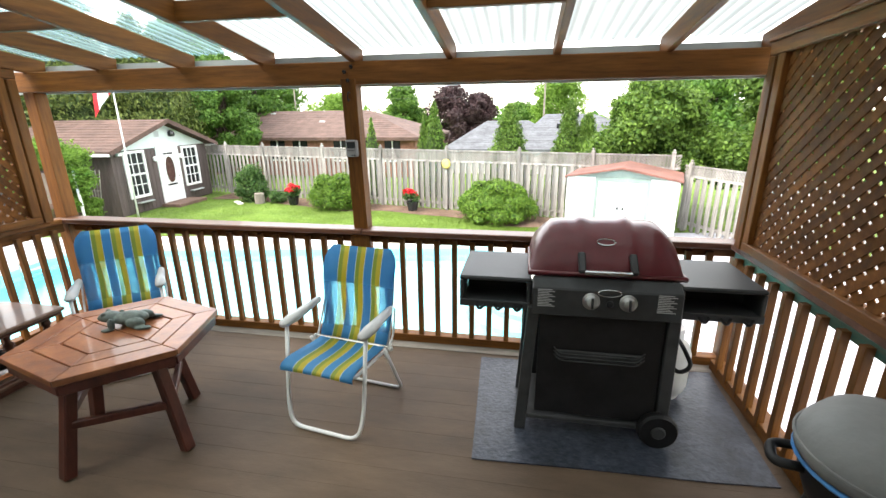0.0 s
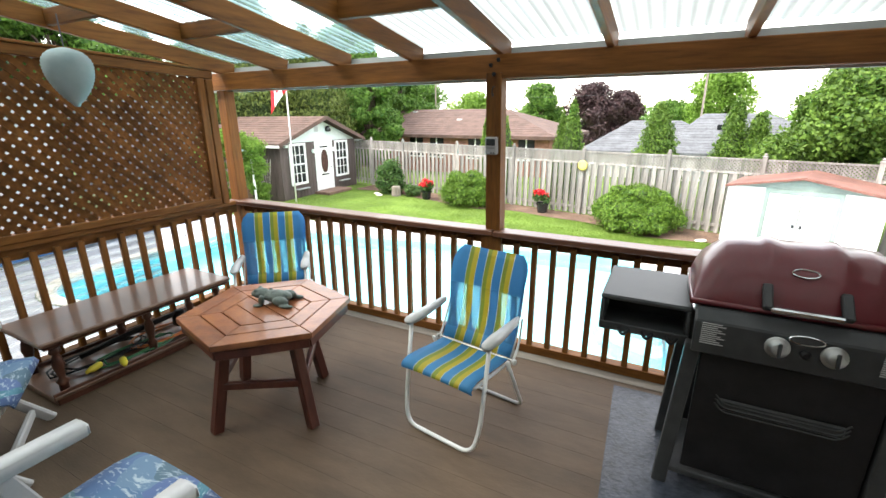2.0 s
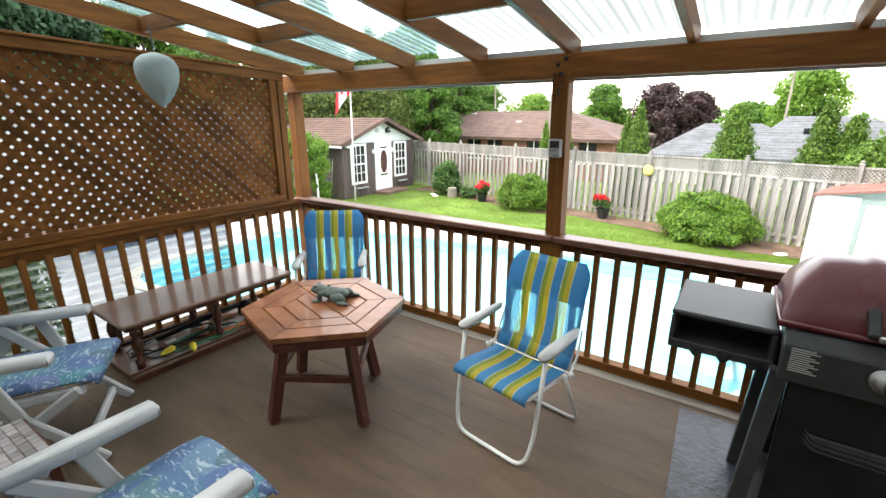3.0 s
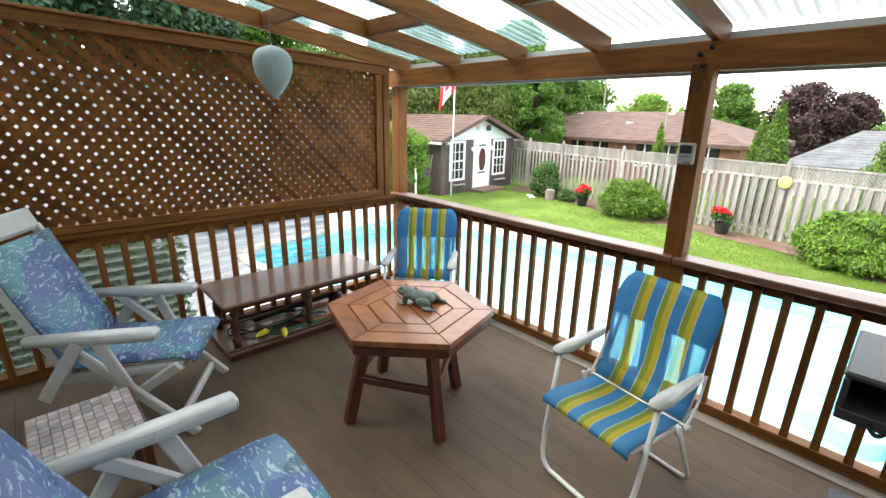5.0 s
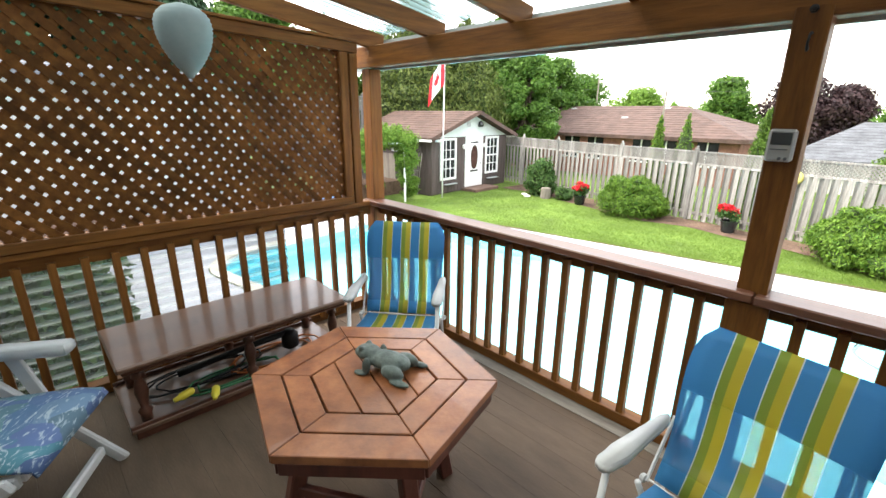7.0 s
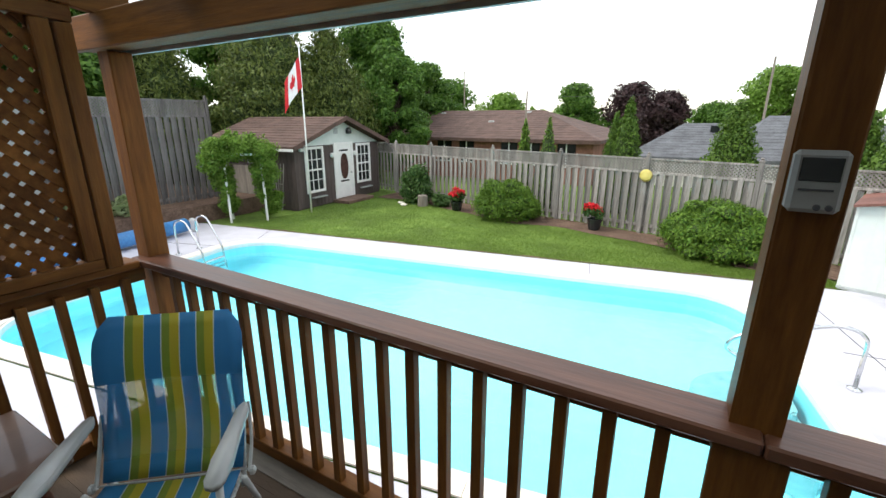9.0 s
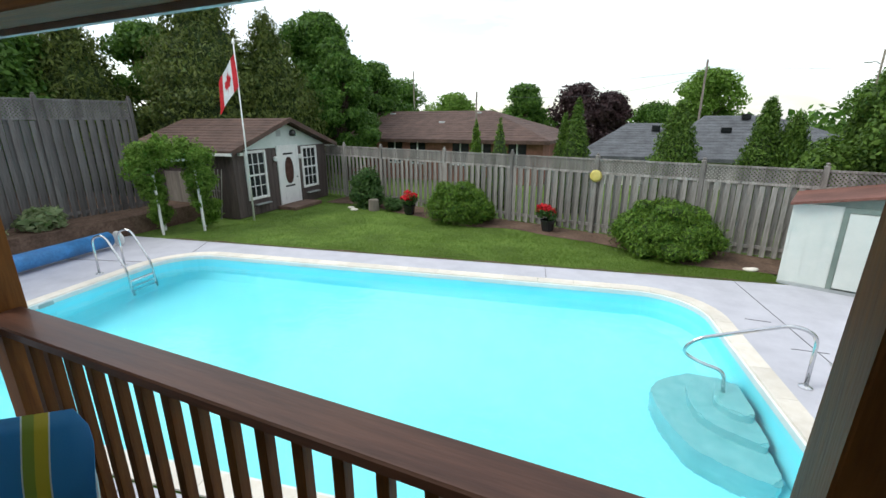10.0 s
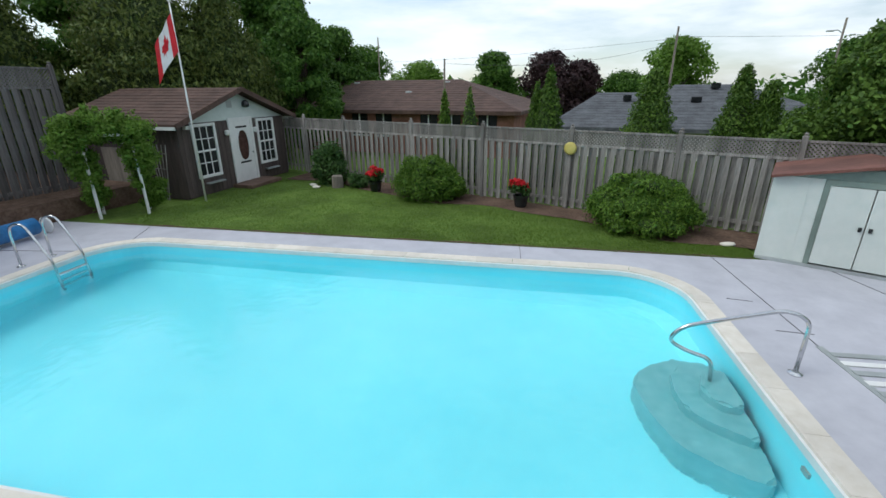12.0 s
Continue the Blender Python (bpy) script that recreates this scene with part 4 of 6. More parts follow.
def cloth(s, t):
    """A point of the hanging flag: s along its length, t down the hoist."""
    top = P0 + (P1 - P0) * 0.955
    return top + Vector((0, 0, -0.92 * t)) + side * (0.62 * s) * (0.85 + 0.15 * t) + Vector((0, 0, -0.80 * s ** 1.15)) + Vector((0.66, -0.72, 0)) * (0.11 * math.sin(9 * s + 2.5 * t) * s ** 0.6)


for s0, s1, mt in ((0, 0.25, M_RED), (0.25, 0.75, M_CLOTH), (0.75, 1.0, M_RED)):
    bm = bmesh.new()
    N, K = 8, 6
    gr = [[bm.verts.new(cloth(s0 + (s1 - s0) * i / N, j / K)) for j in range(K + 1)] for i in range(N + 1)]
    for i in range(N):
        for j in range(K):
            bm.faces.new((gr[i][j], gr[i + 1][j], gr[i + 1][j + 1], gr[i][j + 1]))
    part("flag_band", bm, mt, flag, smooth=True)
leaf = [(0, -0.5), (0.03, -0.2), (0.3, -0.26), (0.25, -0.15), (0.48, 0.05), (0.4, 0.1), (0.42, 0.24), (0.28, 0.2), (0.2, 0.25), (0.13, 0.12), (0.16, 0.42), (0.08, 0.38), (0, 0.55)]
leaf += [(-a, b) for a, b in leaf[-2:0:-1]]
bm = bmesh.new()
nf = Vector((0.66, -0.72, 0)).normalized() * 0.012
c0 = [bm.verts.new(cloth(0.5, 0.5) + nf)]
rim = [bm.verts.new(cloth(0.5 + a * 0.36, 0.5 - b * 0.62) + nf) for a, b in leaf]
for i in range(len(rim)):
    bm.faces.new((c0[0], rim[i], rim[(i + 1) % len(rim)]))
part("flag_leaf", bm, M_RED, flag, "red leaf on the flag's white band")

# ---- white metal shed ----
WM = pose(2.45, 9.50, GZ, 0, 0, -17.5)
ws = thing("metal_shed", (2.45, 9.5, GZ), "white metal storage shed with a red-brown roof", "shed")
WW, WD, WH, WR = 2.75, 1.75, 1.62, 1.87
part("base", box(-0.02, WW + 0.02, -0.03, WD, 0, 0.06, m=WM), M_ALU, ws)
for x0, x1 in ((0.0, 0.72), (2.08, WW)):
    part("front_panel", box(x0, x1, 0.0, 0.04, 0.06, WH, 0.004, m=WM), M_METALW, ws)
    for x in (x0 + 0.28, x0 + 0.52):
        part("rib", box(x, x + 0.012, -0.008, 0.0, 0.07, WH - 0.05, m=WM), M_METALW, ws)
part("side_wall", box(0.0, 0.04, 0.045, WD, 0.06, WH, m=WM), M_METALW, ws)
part("side_wall", box(WW - 0.04, WW, 0.045, WD, 0.06, WH, m=WM), M_METALW, ws)
part("back_wall", box(0.04, WW - 0.04, WD - 0.04, WD, 0.06, WH, m=WM), M_METALW, ws)
part("corner_trim", box(-0.015, 0.03, -0.015, 0.0, 0.06, WH, m=WM), M_METALW, ws)
for x in (0.72, 2.0):
    part("door_jamb", box(x, x + 0.08, -0.02, 0.03, 0.06, WH - 0.02, 0.004, m=WM), M_METALG, ws, "grey-green door jamb")
part("door_head", box(0.72, 2.08, -0.018, 0.03, WH - 0.1, WH - 0.0, 0.004, m=WM), M_METALG, ws)
for x0, x1 in ((0.805, 1.392), (1.408, 1.995)):
    d = part("door", box(x0, x1, -0.012, 0.02, 0.09, WH - 0.11, 0.004, m=WM), M_METALW, ws, "white metal shed door")
    hx = x1 - 0.08 if x0 < 1 else x0 + 0.04
    part("handle", box(hx, hx + 0.05, -0.05, -0.012, 0.78, 0.86, 0.008, m=WM), M_GLASSD, d)
g = prism([(0, WH), (WW, WH), (WW / 2, WR - 0.04)], 0.0, 0.035, axis="y")
bmesh.ops.transform(g, matrix=WM, verts=g.verts)
part("gable", g, M_METALG, ws, "grey-green gable")
for a, b in ((-0.06, WW / 2), (WW + 0.06, WW / 2)):
    za = WH - 0.03
    bm = bmesh.new()
    vs = [bm.verts.new(WM @ Vector(p)) for p in ((a, -0.12, za), (b, -0.12, WR), (b, WD + 0.06, WR), (a, WD + 0.06, za), (a, -0.12, za + 0.04), (b, -0.12, WR + 0.04), (b, WD + 0.06, WR + 0.04), (a, WD + 0.06, za + 0.04))]
    for q in ((0, 3, 2, 1), (4, 5, 6, 7), (0, 1, 5, 4), (1, 2, 6, 5), (2, 3, 7, 6), (3, 0, 4, 7)):
        bm.faces.new([vs[i] for i in q])
    part("roof", bm, M_SHROOF, ws, "red-brown roof slope")
    part("roof_trim", bar(WM @ Vector((a, -0.13, za + 0.015)), WM @ Vector((b, -0.13, WR + 0.015)), 0.015, 0.045), M_SHROOF, ws)

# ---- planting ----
# dark green that paints the shade deep inside foliage, used on solid cores
M_INNER_SHADE = surf("inner_shade", (0.022, 0.042, 0.010), (0.045, 0.075, 0.018), 8, rough=0.95, bump=0.5, bscale=20)
def bush(name, at, r, h, count, size, seed, material, label, lumps=16):
    rg = random.Random(seed)
    b = thing(name, at, label, "bush", group="bushes by the fence" if name == "bush" else "")
    cs = [(at[0], at[1], at[2] + h * 0.36, r * (0.8 if name == "bush" else 0.66), r * (0.7 if name == "bush" else 0.58), h * 0.46)]
    for k in range(lumps):
        a, e = rg.random() * 6.283, rg.random() ** 0.8
        rr = (rg.uniform(0.13, 0.25) if name == "bush" else rg.uniform(0.24, 0.42)) * r
        out = rr * (rg.choice((1.0, 0.9, 0.72)) if name == "bush" else 1.0)
        cs.append((at[0] + math.cos(a) * (r - out) * (1 - e * 0.55), at[1] + math.sin(a) * (r * 0.85 - out) * (1 - e * 0.55), at[2] + rr * 0.7 + e * (h - out * 1.5), rr, rr, rr * 0.62 if name == "bush" else rr * 0.8))
    # solid dark lumps imitate the shaded inside of the bush
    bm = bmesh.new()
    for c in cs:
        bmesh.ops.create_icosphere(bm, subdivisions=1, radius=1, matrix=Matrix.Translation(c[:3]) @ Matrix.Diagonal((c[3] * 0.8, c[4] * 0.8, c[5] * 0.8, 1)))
    part("shade_core", bm, M_INNER_SHADE, b)
    part("foliage", leaf_mesh("foliage", cs, count, size, seed, material, shape=0.26 if name == "bush" else 0.4, up=0.25 if name == "bush" else 0.0, core=0.3, loose=0.12 if name == "bush" else 0.22), None, b)
    return b


bush("bush", (-5.45, 12.0, GZ), 1.22, 1.22, 46000, 0.044, 21, L_JUNIPER, "round clipped bright green juniper bush", 80)
bush("bush", (0.42, 10.98, GZ), 1.42, 1.2, 56000, 0.046, 22, L_JUNIPER, "wide spreading green juniper bush", 95)
bush("leafy_shrub", (-9.5, 12.9, GZ), 0.72, 1.5, 5200, 0.065, 23, L_SHRUB, "loose dark green leafy shrub", 14)
bush("low_plant", (-8.3, 12.7, GZ), 0.42, 0.5, 900, 0.06, 24, L_SHRUB, "low green plant in the bed", 8)
# leafy mass added as a dark backing, so the plastic panel looks duller
hedge = thing("hedge", (-5.7, -3.6, GZ), "dull green leafy filler added to darken the plastic panel", "hedge")
part("foliage", leaf_mesh("foliage", [(-5.7 + 0.25 * math.sin(k * 1.7), -1.75 - 0.42 * k, GZ + z, 0.5, 0.42, 0.42) for k in range(12) for z in (0.35, 0.9, 1.35 + 0.12 * math.sin(k * 2.3))], 16000, 0.07, 27, L_SHRUB, core=0.3), None, hedge)
part("shade_core", box(-5.95, -5.45, -6.4, -1.55, GZ, GZ + 1.4, 0.1), M_INNER_SHADE, hedge)
bush("hosta", (-13.9, 5.0, -0.98), 0.62, 0.5, 700, 0.13, 25, leafy("leaves_hosta", (0.12, 0.19, 0.06), (0.38, 0.44, 0.24)), "pale variegated hosta plant on the raised bed", 9)
bush("hosta", (-14.1, 3.9, -0.98), 0.55, 0.45, 600, 0.13, 26, bpy.data.materials["leaves_hosta"], "pale variegated hosta plant on the raised bed", 9)
for at, sd in (((-7.42, 12.35, GZ), 31), ((-2.6, 11.9, GZ), 32)):
    fp = thing("flower_pot", at, "black pot of red flowers by the fence", "flower pot", group="flower pots")
    part("pot", lathe([(0.15, 0), (0.17, 0.05), (0.21, 0.3), (0.225, 0.3), (0.225, 0.34), (0.19, 0.34), (0.18, 0.28)], at, 18), M_GLASSD, fp, "black plastic pot")
    cs = [(at[0] + random.uniform(-0.24, 0.24), at[1] + random.uniform(-0.2, 0.2), at[2] + 0.5 + random.uniform(-0.08, 0.12), 0.15, 0.15, 0.13) for _ in range(10)]
    part("leaves", leaf_mesh("leaves", cs, 700, 0.05, sd, L_SHRUB), None, fp)
    cs = [(c[0] * 1.0, c[1] - 0.02, c[2] + 0.11, 0.13, 0.13, 0.08) for c in cs]
    part("blossoms", leaf_mesh("blossoms", cs, 420, 0.045, sd + 5, L_RED, shape=0.8), None, fp, "red blossoms")
stub = single("tree_stump", lathe([(0.2, 0), (0.19, 0.2), (0.18, 0.38), (0.16, 0.4)], (-8.95, 12.5, GZ), 12), M_POLE, "short grey tree stump in the bed", "stump")
for i, (sx, sy) in enumerate(((-9.6, 12.2), (-9.9, 12.45), (2.1, 10.1),)):
    bm = bmesh.new()
    bmesh.ops.create_icosphere(bm, subdivisions=2, radius=1, matrix=Matrix.Translation((sx, sy, GZ + 0.035)) @ Matrix.Diagonal((0.15, 0.11, 0.05, 1)))
    for v in bm.verts:
        v.co += Vector((0, 0, 0.03)) * noise.noise(v.co * 4 + Vector((i, 0, 0)))
    single("edging_stone", bm, M_COPE, "rounded pale stone at the bed's edge", "stone", group="edging stones", smooth=True)


def tree(name, at, height, crown, count, leaf, seed, material, label, trunk=0.18, lumps=26, low=0.25):
    """A tapered trunk with limbs and a crown of many leaf clumps; crown is (rx, ry)."""
    rg = random.Random(seed)
    t = thing(name, at, label, "tree")
    x, y, z = at
    top = z + height
    bm = tube([(x, y, z), (x + 0.1, y, z + height * 0.3), (x - 0.05, y + 0.1, z + height * 0.62), (x, y, z + height * 0.9)], trunk, 8, taper=trunk * 0.2)
    cs = []
    for k in range(lumps):
        a, e = rg.random() * 6.283, (k + 0.5) / lumps
        zc = z + height * (low + (1 - low) * e)
        prof = math.sin(math.pi * min(1, 0.18 + 0.82 * e)) ** 0.6
        rad = rg.uniform(0.35, 0.95) * prof
        r = rg.uniform(0.2, 0.36) * (crown[0] + crown[1]) / 2 * (26 / lumps) ** 0.3
        cx, cy = x + math.cos(a) * crown[0] * rad * 0.8, y + math.sin(a) * crown[1] * rad * 0.8
        cs.append((cx, cy, min(zc, top - r * 0.6), r, r, r * 0.78))
        if k % 2 == 0:
            tube([(x, y, z + height * rg.uniform(0.2, 0.55)), ((x + cx) / 2, (y + cy) / 2, zc - r * 0.9), (cx, cy, zc)], trunk * 0.35, 5, bm, taper=trunk * 0.08)
    part("trunk", bm, M_BARK, t)
    part("crown", leaf_mesh("crown", cs, count, leaf, seed, material, loose=0.16), None, t)
    return t


def conifer(name, at, height, radius, count, leaf, seed, material, label, point=1.0, fat=0.75):
    rg = random.Random(seed)
    t = thing(name, at, label, "tree")
    x, y, z = at
    part("trunk", tube([(x, y, z), (x, y, z + height * 0.9)], radius * 0.12, 6, taper=0.02), M_BARK, t)
    cs = []
    n = 46 if height > 5 else 64
    for k in range(n):
        e = (k + 0.5) / n
        r = radius * min(1, (1 - e) * 1.0 / fat + 0.06) ** point * rg.uniform(0.86, 1.08)
        a = k * 2.4
        o = 0.42 if height > 5 else 0.24
        cs.append((x + math.cos(a) * r * o, y + math.sin(a) * r * o, z + height * (0.04 + 0.95 * e), max(r * (1 - o), 0.05), max(r * (1 - o), 0.05), height / n * 2.6))
    # dark cone stands in for the shade within the crown
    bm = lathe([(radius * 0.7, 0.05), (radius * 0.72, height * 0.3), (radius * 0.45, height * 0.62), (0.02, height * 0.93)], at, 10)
    part("inner_core", bm, M_INNER_SHADE, t)
    part("crown", leaf_mesh("crown", cs, count, leaf, seed, material, shape=0.36, up=0.4 if fat > 0.72 else 0.8, loose=0.2 if height > 5 else 0.03), None, t)
    return t


FAR = GZ - 0.03
tree("maple_tree", (-22.6, -3.6, FAR), 10.4, (2.7, 4.2), 30000, 0.13, 71, L_DEEP, "tall leafy green tree beyond the lattice screen", 0.2, 34, 0.4)
tree("maple_tree", (-22.2, 2.4, FAR), 9.6, (2.6, 3.6), 30000, 0.13, 72, L_DEEP, "tall leafy green tree beyond the lattice screen", 0.2, 32, 0.45)
tree("maple_tree", (10.6, 6.8, FAR), 6.0, (2.3, 2.6), 16000, 0.11, 73, L_MAPLE, "leafy green tree beyond the side fence", 0.2, 30, 0.1)
tree("maple_tree", (11.6, 1.4, FAR), 6.4, (2.5, 3.0), 16000, 0.11, 74, L_MAPLE, "leafy green tree beyond the side fence", 0.2, 30, 0.1)
for at, h, r, cnt, sd, mt, lab, pt, ft in (((0.62, 15.0, FAR), 3.68, 1.02, 44000, 41, L_CEDAR, "dense columnar green cedar behind the fence", 0.6, 0.8),
                                           ((2.88, 15.0, FAR), 3.72, 0.78, 34000, 42, L_CEDAR, "dense columnar green cedar behind the fence", 0.6, 0.8),
                                           ((3.55, 14.9, FAR), 3.3, 0.74, 26000, 43, L_CEDAR, "dense rounded green cedar behind the fence", 0.5, 0.7),
                                           ((-2.42, 15.1, FAR), 3.8, 0.72, 30000, 44, L_CEDAR, "dense pointed green cedar behind the fence", 0.75, 0.8),
                                           ((-2.85, 15.3, FAR), 3.35, 0.56, 20000, 45, L_CEDAR, "dense pointed green cedar behind the fence", 0.75, 0.8),
                                           ((-5.1, 15.1, FAR), 3.2, 0.62, 12000, 46, L_JUNIPER, "small pointed bright cedar behind the fence", 0.9, 0.9),
                                           ((-5.98, 15.0, FAR), 3.1, 0.36, 8000, 47, L_JUNIPER, "small narrow bright cedar behind the fence", 0.6, 0.7)):
    conifer("cedar", at, h, r, cnt, 0.05, sd, mt, lab, pt, ft)
tree("leafy_tree", (5.15, 12.5, FAR), 4.4, (2.3, 2.1), 62000, 0.06, 51, L_ORCHARD, "broad bright green tree overhanging the fence", 0.14, 70, 0.28)
tree("leafy_tree", (8.6, 11.2, FAR), 5.4, (2.3, 2.3), 48000, 0.065, 52, L_ORCHARD, "broad bright green tree beyond the side fence", 0.16, 60, 0.2)
conifer("tall_spruce", (-18.4, 14.0, FAR), 9.6, 3.2, 70000, 0.10, 61, L_CONIFER, "tall dark evergreen behind the shed", 0.8, 0.75)
conifer("tall_spruce", (-16.6, 15.9, FAR), 7.7, 2.6, 66000, 0.09, 62, L_CONIFER, "tall dark evergreen behind the shed", 0.8, 0.7)
conifer("tall_spruce", (-21.5, 10.4, FAR), 7.6, 2.6, 50000, 0.10, 63, L_CONIFER, "tall dark evergreen behind the tall fence", 0.8, 0.75)
tree("maple_tree", (-21.6, 13.6, FAR), 7.3, (2.5, 2.6), 30000, 0.10, 76, L_MAPLE, "rounded green tree behind the tall fence", 0.2, 60, 0.12)
tree("maple_tree", (-18.2, 21.8, FAR), 8.9, (3.6, 3.4), 70000, 0.10, 64, L_MAPLE, "tall full green maple behind the shed", 0.3, 84, 0.2)
tree("maple_tree", (-14.9, 19.0, FAR), 6.2, (2.3, 2.1), 45000, 0.085, 65, L_MAPLE, "rounded green tree behind the shed", 0.2, 64, 0.12)
tree("maple_tree", (-17.2, 26.2, FAR), 6.6, (2.8, 2.5), 26000, 0.12, 66, L_MAPLE, "rounded green tree behind the brown house", 0.2, 28, 0.12)
tree("maple_tree", (-23.5, 8.0, FAR), 8.6, (3.4, 3.4), 45000, 0.11, 67, L_MAPLE, "tall green tree behind the tall fence", 0.3, 36, 0.15)
tree("maple_tree", (-25.0, -0.5, FAR), 9.2, (3.4, 3.4), 13000, 0.22, 68, L_DEEP, "tall green tree beyond the lattice screen", 0.3, 34, 0.15)
tree("maple_tree", (-23.5, -7.5, FAR), 9.2, (3.0, 3.2), 14000, 0.2, 69, L_DEEP, "tall green tree beyond the lattice screen", 0.3, 34, 0.2)
for k, (at, h, w, mt, lab) in enumerate((((-10.2, 39, FAR), 5.9, 2.7, L_MAPLE, "distant rounded green tree"), ((-5.6, 40, FAR), 5.9, 3.2, L_PURPLE, "distant dark purple-leaved tree"),
                                         ((-18.6, 42, FAR), 5.4, 3.6, L_BRIGHT, "distant low green tree"), ((4.3, 44.5, FAR), 7.0, 3.4, L_BRIGHT, "distant bright green tree"),
                                         ((-3.4, 42, FAR), 5.3, 2.4, L_PURPLE, "distant dark purple-leaved tree"),
                                         ((-26, 44, FAR), 7.2, 4.0, L_MAPLE, "distant rounded green tree"), ((16.5, 44, FAR), 6.5, 4.0, L_MAPLE, "distant rounded green tree"),
                                         ((0.5, 54, FAR), 4.6, 4.0, L_MAPLE, "distant low green tree"), ((-13.5, 50, FAR), 4.6, 4.0, L_MAPLE, "distant low green tree"), ((13, 30, FAR), 5.5, 3.2, L_MAPLE, "distant rounded green tree"))):
    tree("distant_tree", at, h, (w, w), 14000, 0.135, 80 + k, mt, lab, 0.2, 44, 0.15)
# far woods all round
rg = np.random.default_rng(9)
cs = []
for k in range(170):
    a = radians(-80 + 260 * k / 170)
    R = rg.uniform(62, 85)
    cs.append((math.cos(a) * R, math.sin(a) * R, GZ + rg.uniform(0.5, 3.2), rg.uniform(2.5, 4.5), rg.uniform(2.5, 4.5), rg.uniform(1.6, 2.6)))
tagged(new("far_woods", leaf_mesh("far_woods", cs, 16000, 0.55, 4, L_MAPLE)), "distant belt of green trees on the horizon", "woods", kind="stuff")

# ---- houses behind the fence ----
def hip_house(name, x0, x1, y0, y1, eave, ridge, rx0, rx1, roofmat, wallmat, label, courses=14):
    h = thing(name, ((x0 + x1) / 2, (y0 + y1) / 2, FAR), label, "house")
    part("wall", box(x0 + 0.4, x1 - 0.4, y0 + 0.4, y1 - 0.4, FAR, eave), wallmat, h)
    ym = (y0 + y1) / 2
    c = [(x0, y0, eave), (x1, y0, eave), (x1, y1, eave), (x0, y1, eave), (rx0, ym, ridge), (rx1, ym, ridge)]
    bm = bmesh.new()
    vs = [bm.verts.new(p) for p in c] + [bm.verts.new((p[0], p[1], p[2] - 0.14)) for p in c[:4]]
    for q in ((0, 1, 5, 4), (1, 2, 5), (2, 3, 4, 5), (3, 0, 4), (0, 6, 7, 1), (1, 7, 8, 2), (2, 8, 9, 3), (3, 9, 6, 0), (6, 9, 8, 7)):
        bm.faces.new([vs[i] for i in q])
    rf = part("roof", bm, roofmat, h, "shingled hip roof")
    for k in range(courses):
        t0, t1 = k / courses, (k + 1) / courses
        for a, b, e, f in ((0, 1, 4, 5), (1, 2, 5, 5)):
            A, B, E, F = (Vector(c[i]) for i in (a, b, e, f))
            lift = Vector((0, 0, 0.016))
            p0, p1, q0, q1 = A.lerp(E, t0), B.lerp(F, t0), A.lerp(E, t1), B.lerp(F, t1)
            bm = bmesh.new()
            w = [bm.verts.new(p) for p in (p0 + lift, p1 + lift, q1 + lift * 0.3, q0 + lift * 0.3, p0, p1)]
            bm.faces.new(w[:4])
            bm.faces.new((w[0], w[4], w[5], w[1]))
            part("shingle_course", bm, roofmat, rf)
    part("fascia", box(x0, x1, y0 - 0.03, y0 - 0.002, eave - 0.16, eave - 0.01), roofmat, h, "dark fascia board")
    return h


hb = hip_house("brown_house", -17.5, -4.3, 20.5, 30.5, 0.64, 2.14, -16.6, -8.8, M_SHINGLE, M_BRICK, "low brick bungalow with a brown hip roof")
for wx in (-13.3, -11.9, -9.4, -8.2, -6.4):
    f = part("window", box(wx, wx + 0.9, 20.86, 20.9, -0.6, 0.45), M_GLASSD, hb)
    part("frame", box(wx - 0.06, wx + 0.96, 20.82, 20.855, -0.68, -0.6), M_WHITE, f)
    part("frame", box(wx + 0.42, wx + 0.48, 20.82, 20.855, -0.6, 0.45), M_WHITE, f)
for vx, vy, vz in ((-15.4, 24.8, 1.95), (-9.6, 24.9, 1.98), (-11.2, 23.1, 1.45)):
    part("roof_vent", box(vx, vx + 0.3, vy, vy + 0.25, vz - 0.2, vz + 0.08, 0.02), M_ALU, hb)
hg = hip_house("grey_house", -3.5, 4.4, 22.5, 31.5, -0.12, 1.40, -1.25, 1.4, M_GSHINGLE, M_STUCCO, "low bungalow with a grey hip roof")
part("roof_vent", box(0.0, 0.4, 25.6, 25.9, 1.0, 1.3, 0.02), M_GLASSD, hg)
hh2 = hip_house("grey_house", 0.6, 10.5, 22.7, 32.0, -0.10, 1.78, 2.5, 5.4, M_GSHINGLE, M_STUCCO, "wider grey-roofed bungalow joined to its neighbour")
part("roof_vent", box(3.1, 3.55, 25.2, 25.5, 0.95, 1.22, 0.02), M_GLASSD, hh2)
part("roof_vent", box(4.1, 4.5, 26.6, 26.9, 1.6, 1.86, 0.02), M_GLASSD, hh2)
M_SIDING = surf("dull_siding", (0.27, 0.265, 0.25), (0.34, 0.335, 0.32), 4, rough=0.8, bump=0.2)
hp = hip_house("pale_house", -20, -12.9, -14, 3.4, 2.45, 3.0, -17, -15.5, M_GSHINGLE, M_SIDING, "pale siding house beyond the lattice screen", 6)

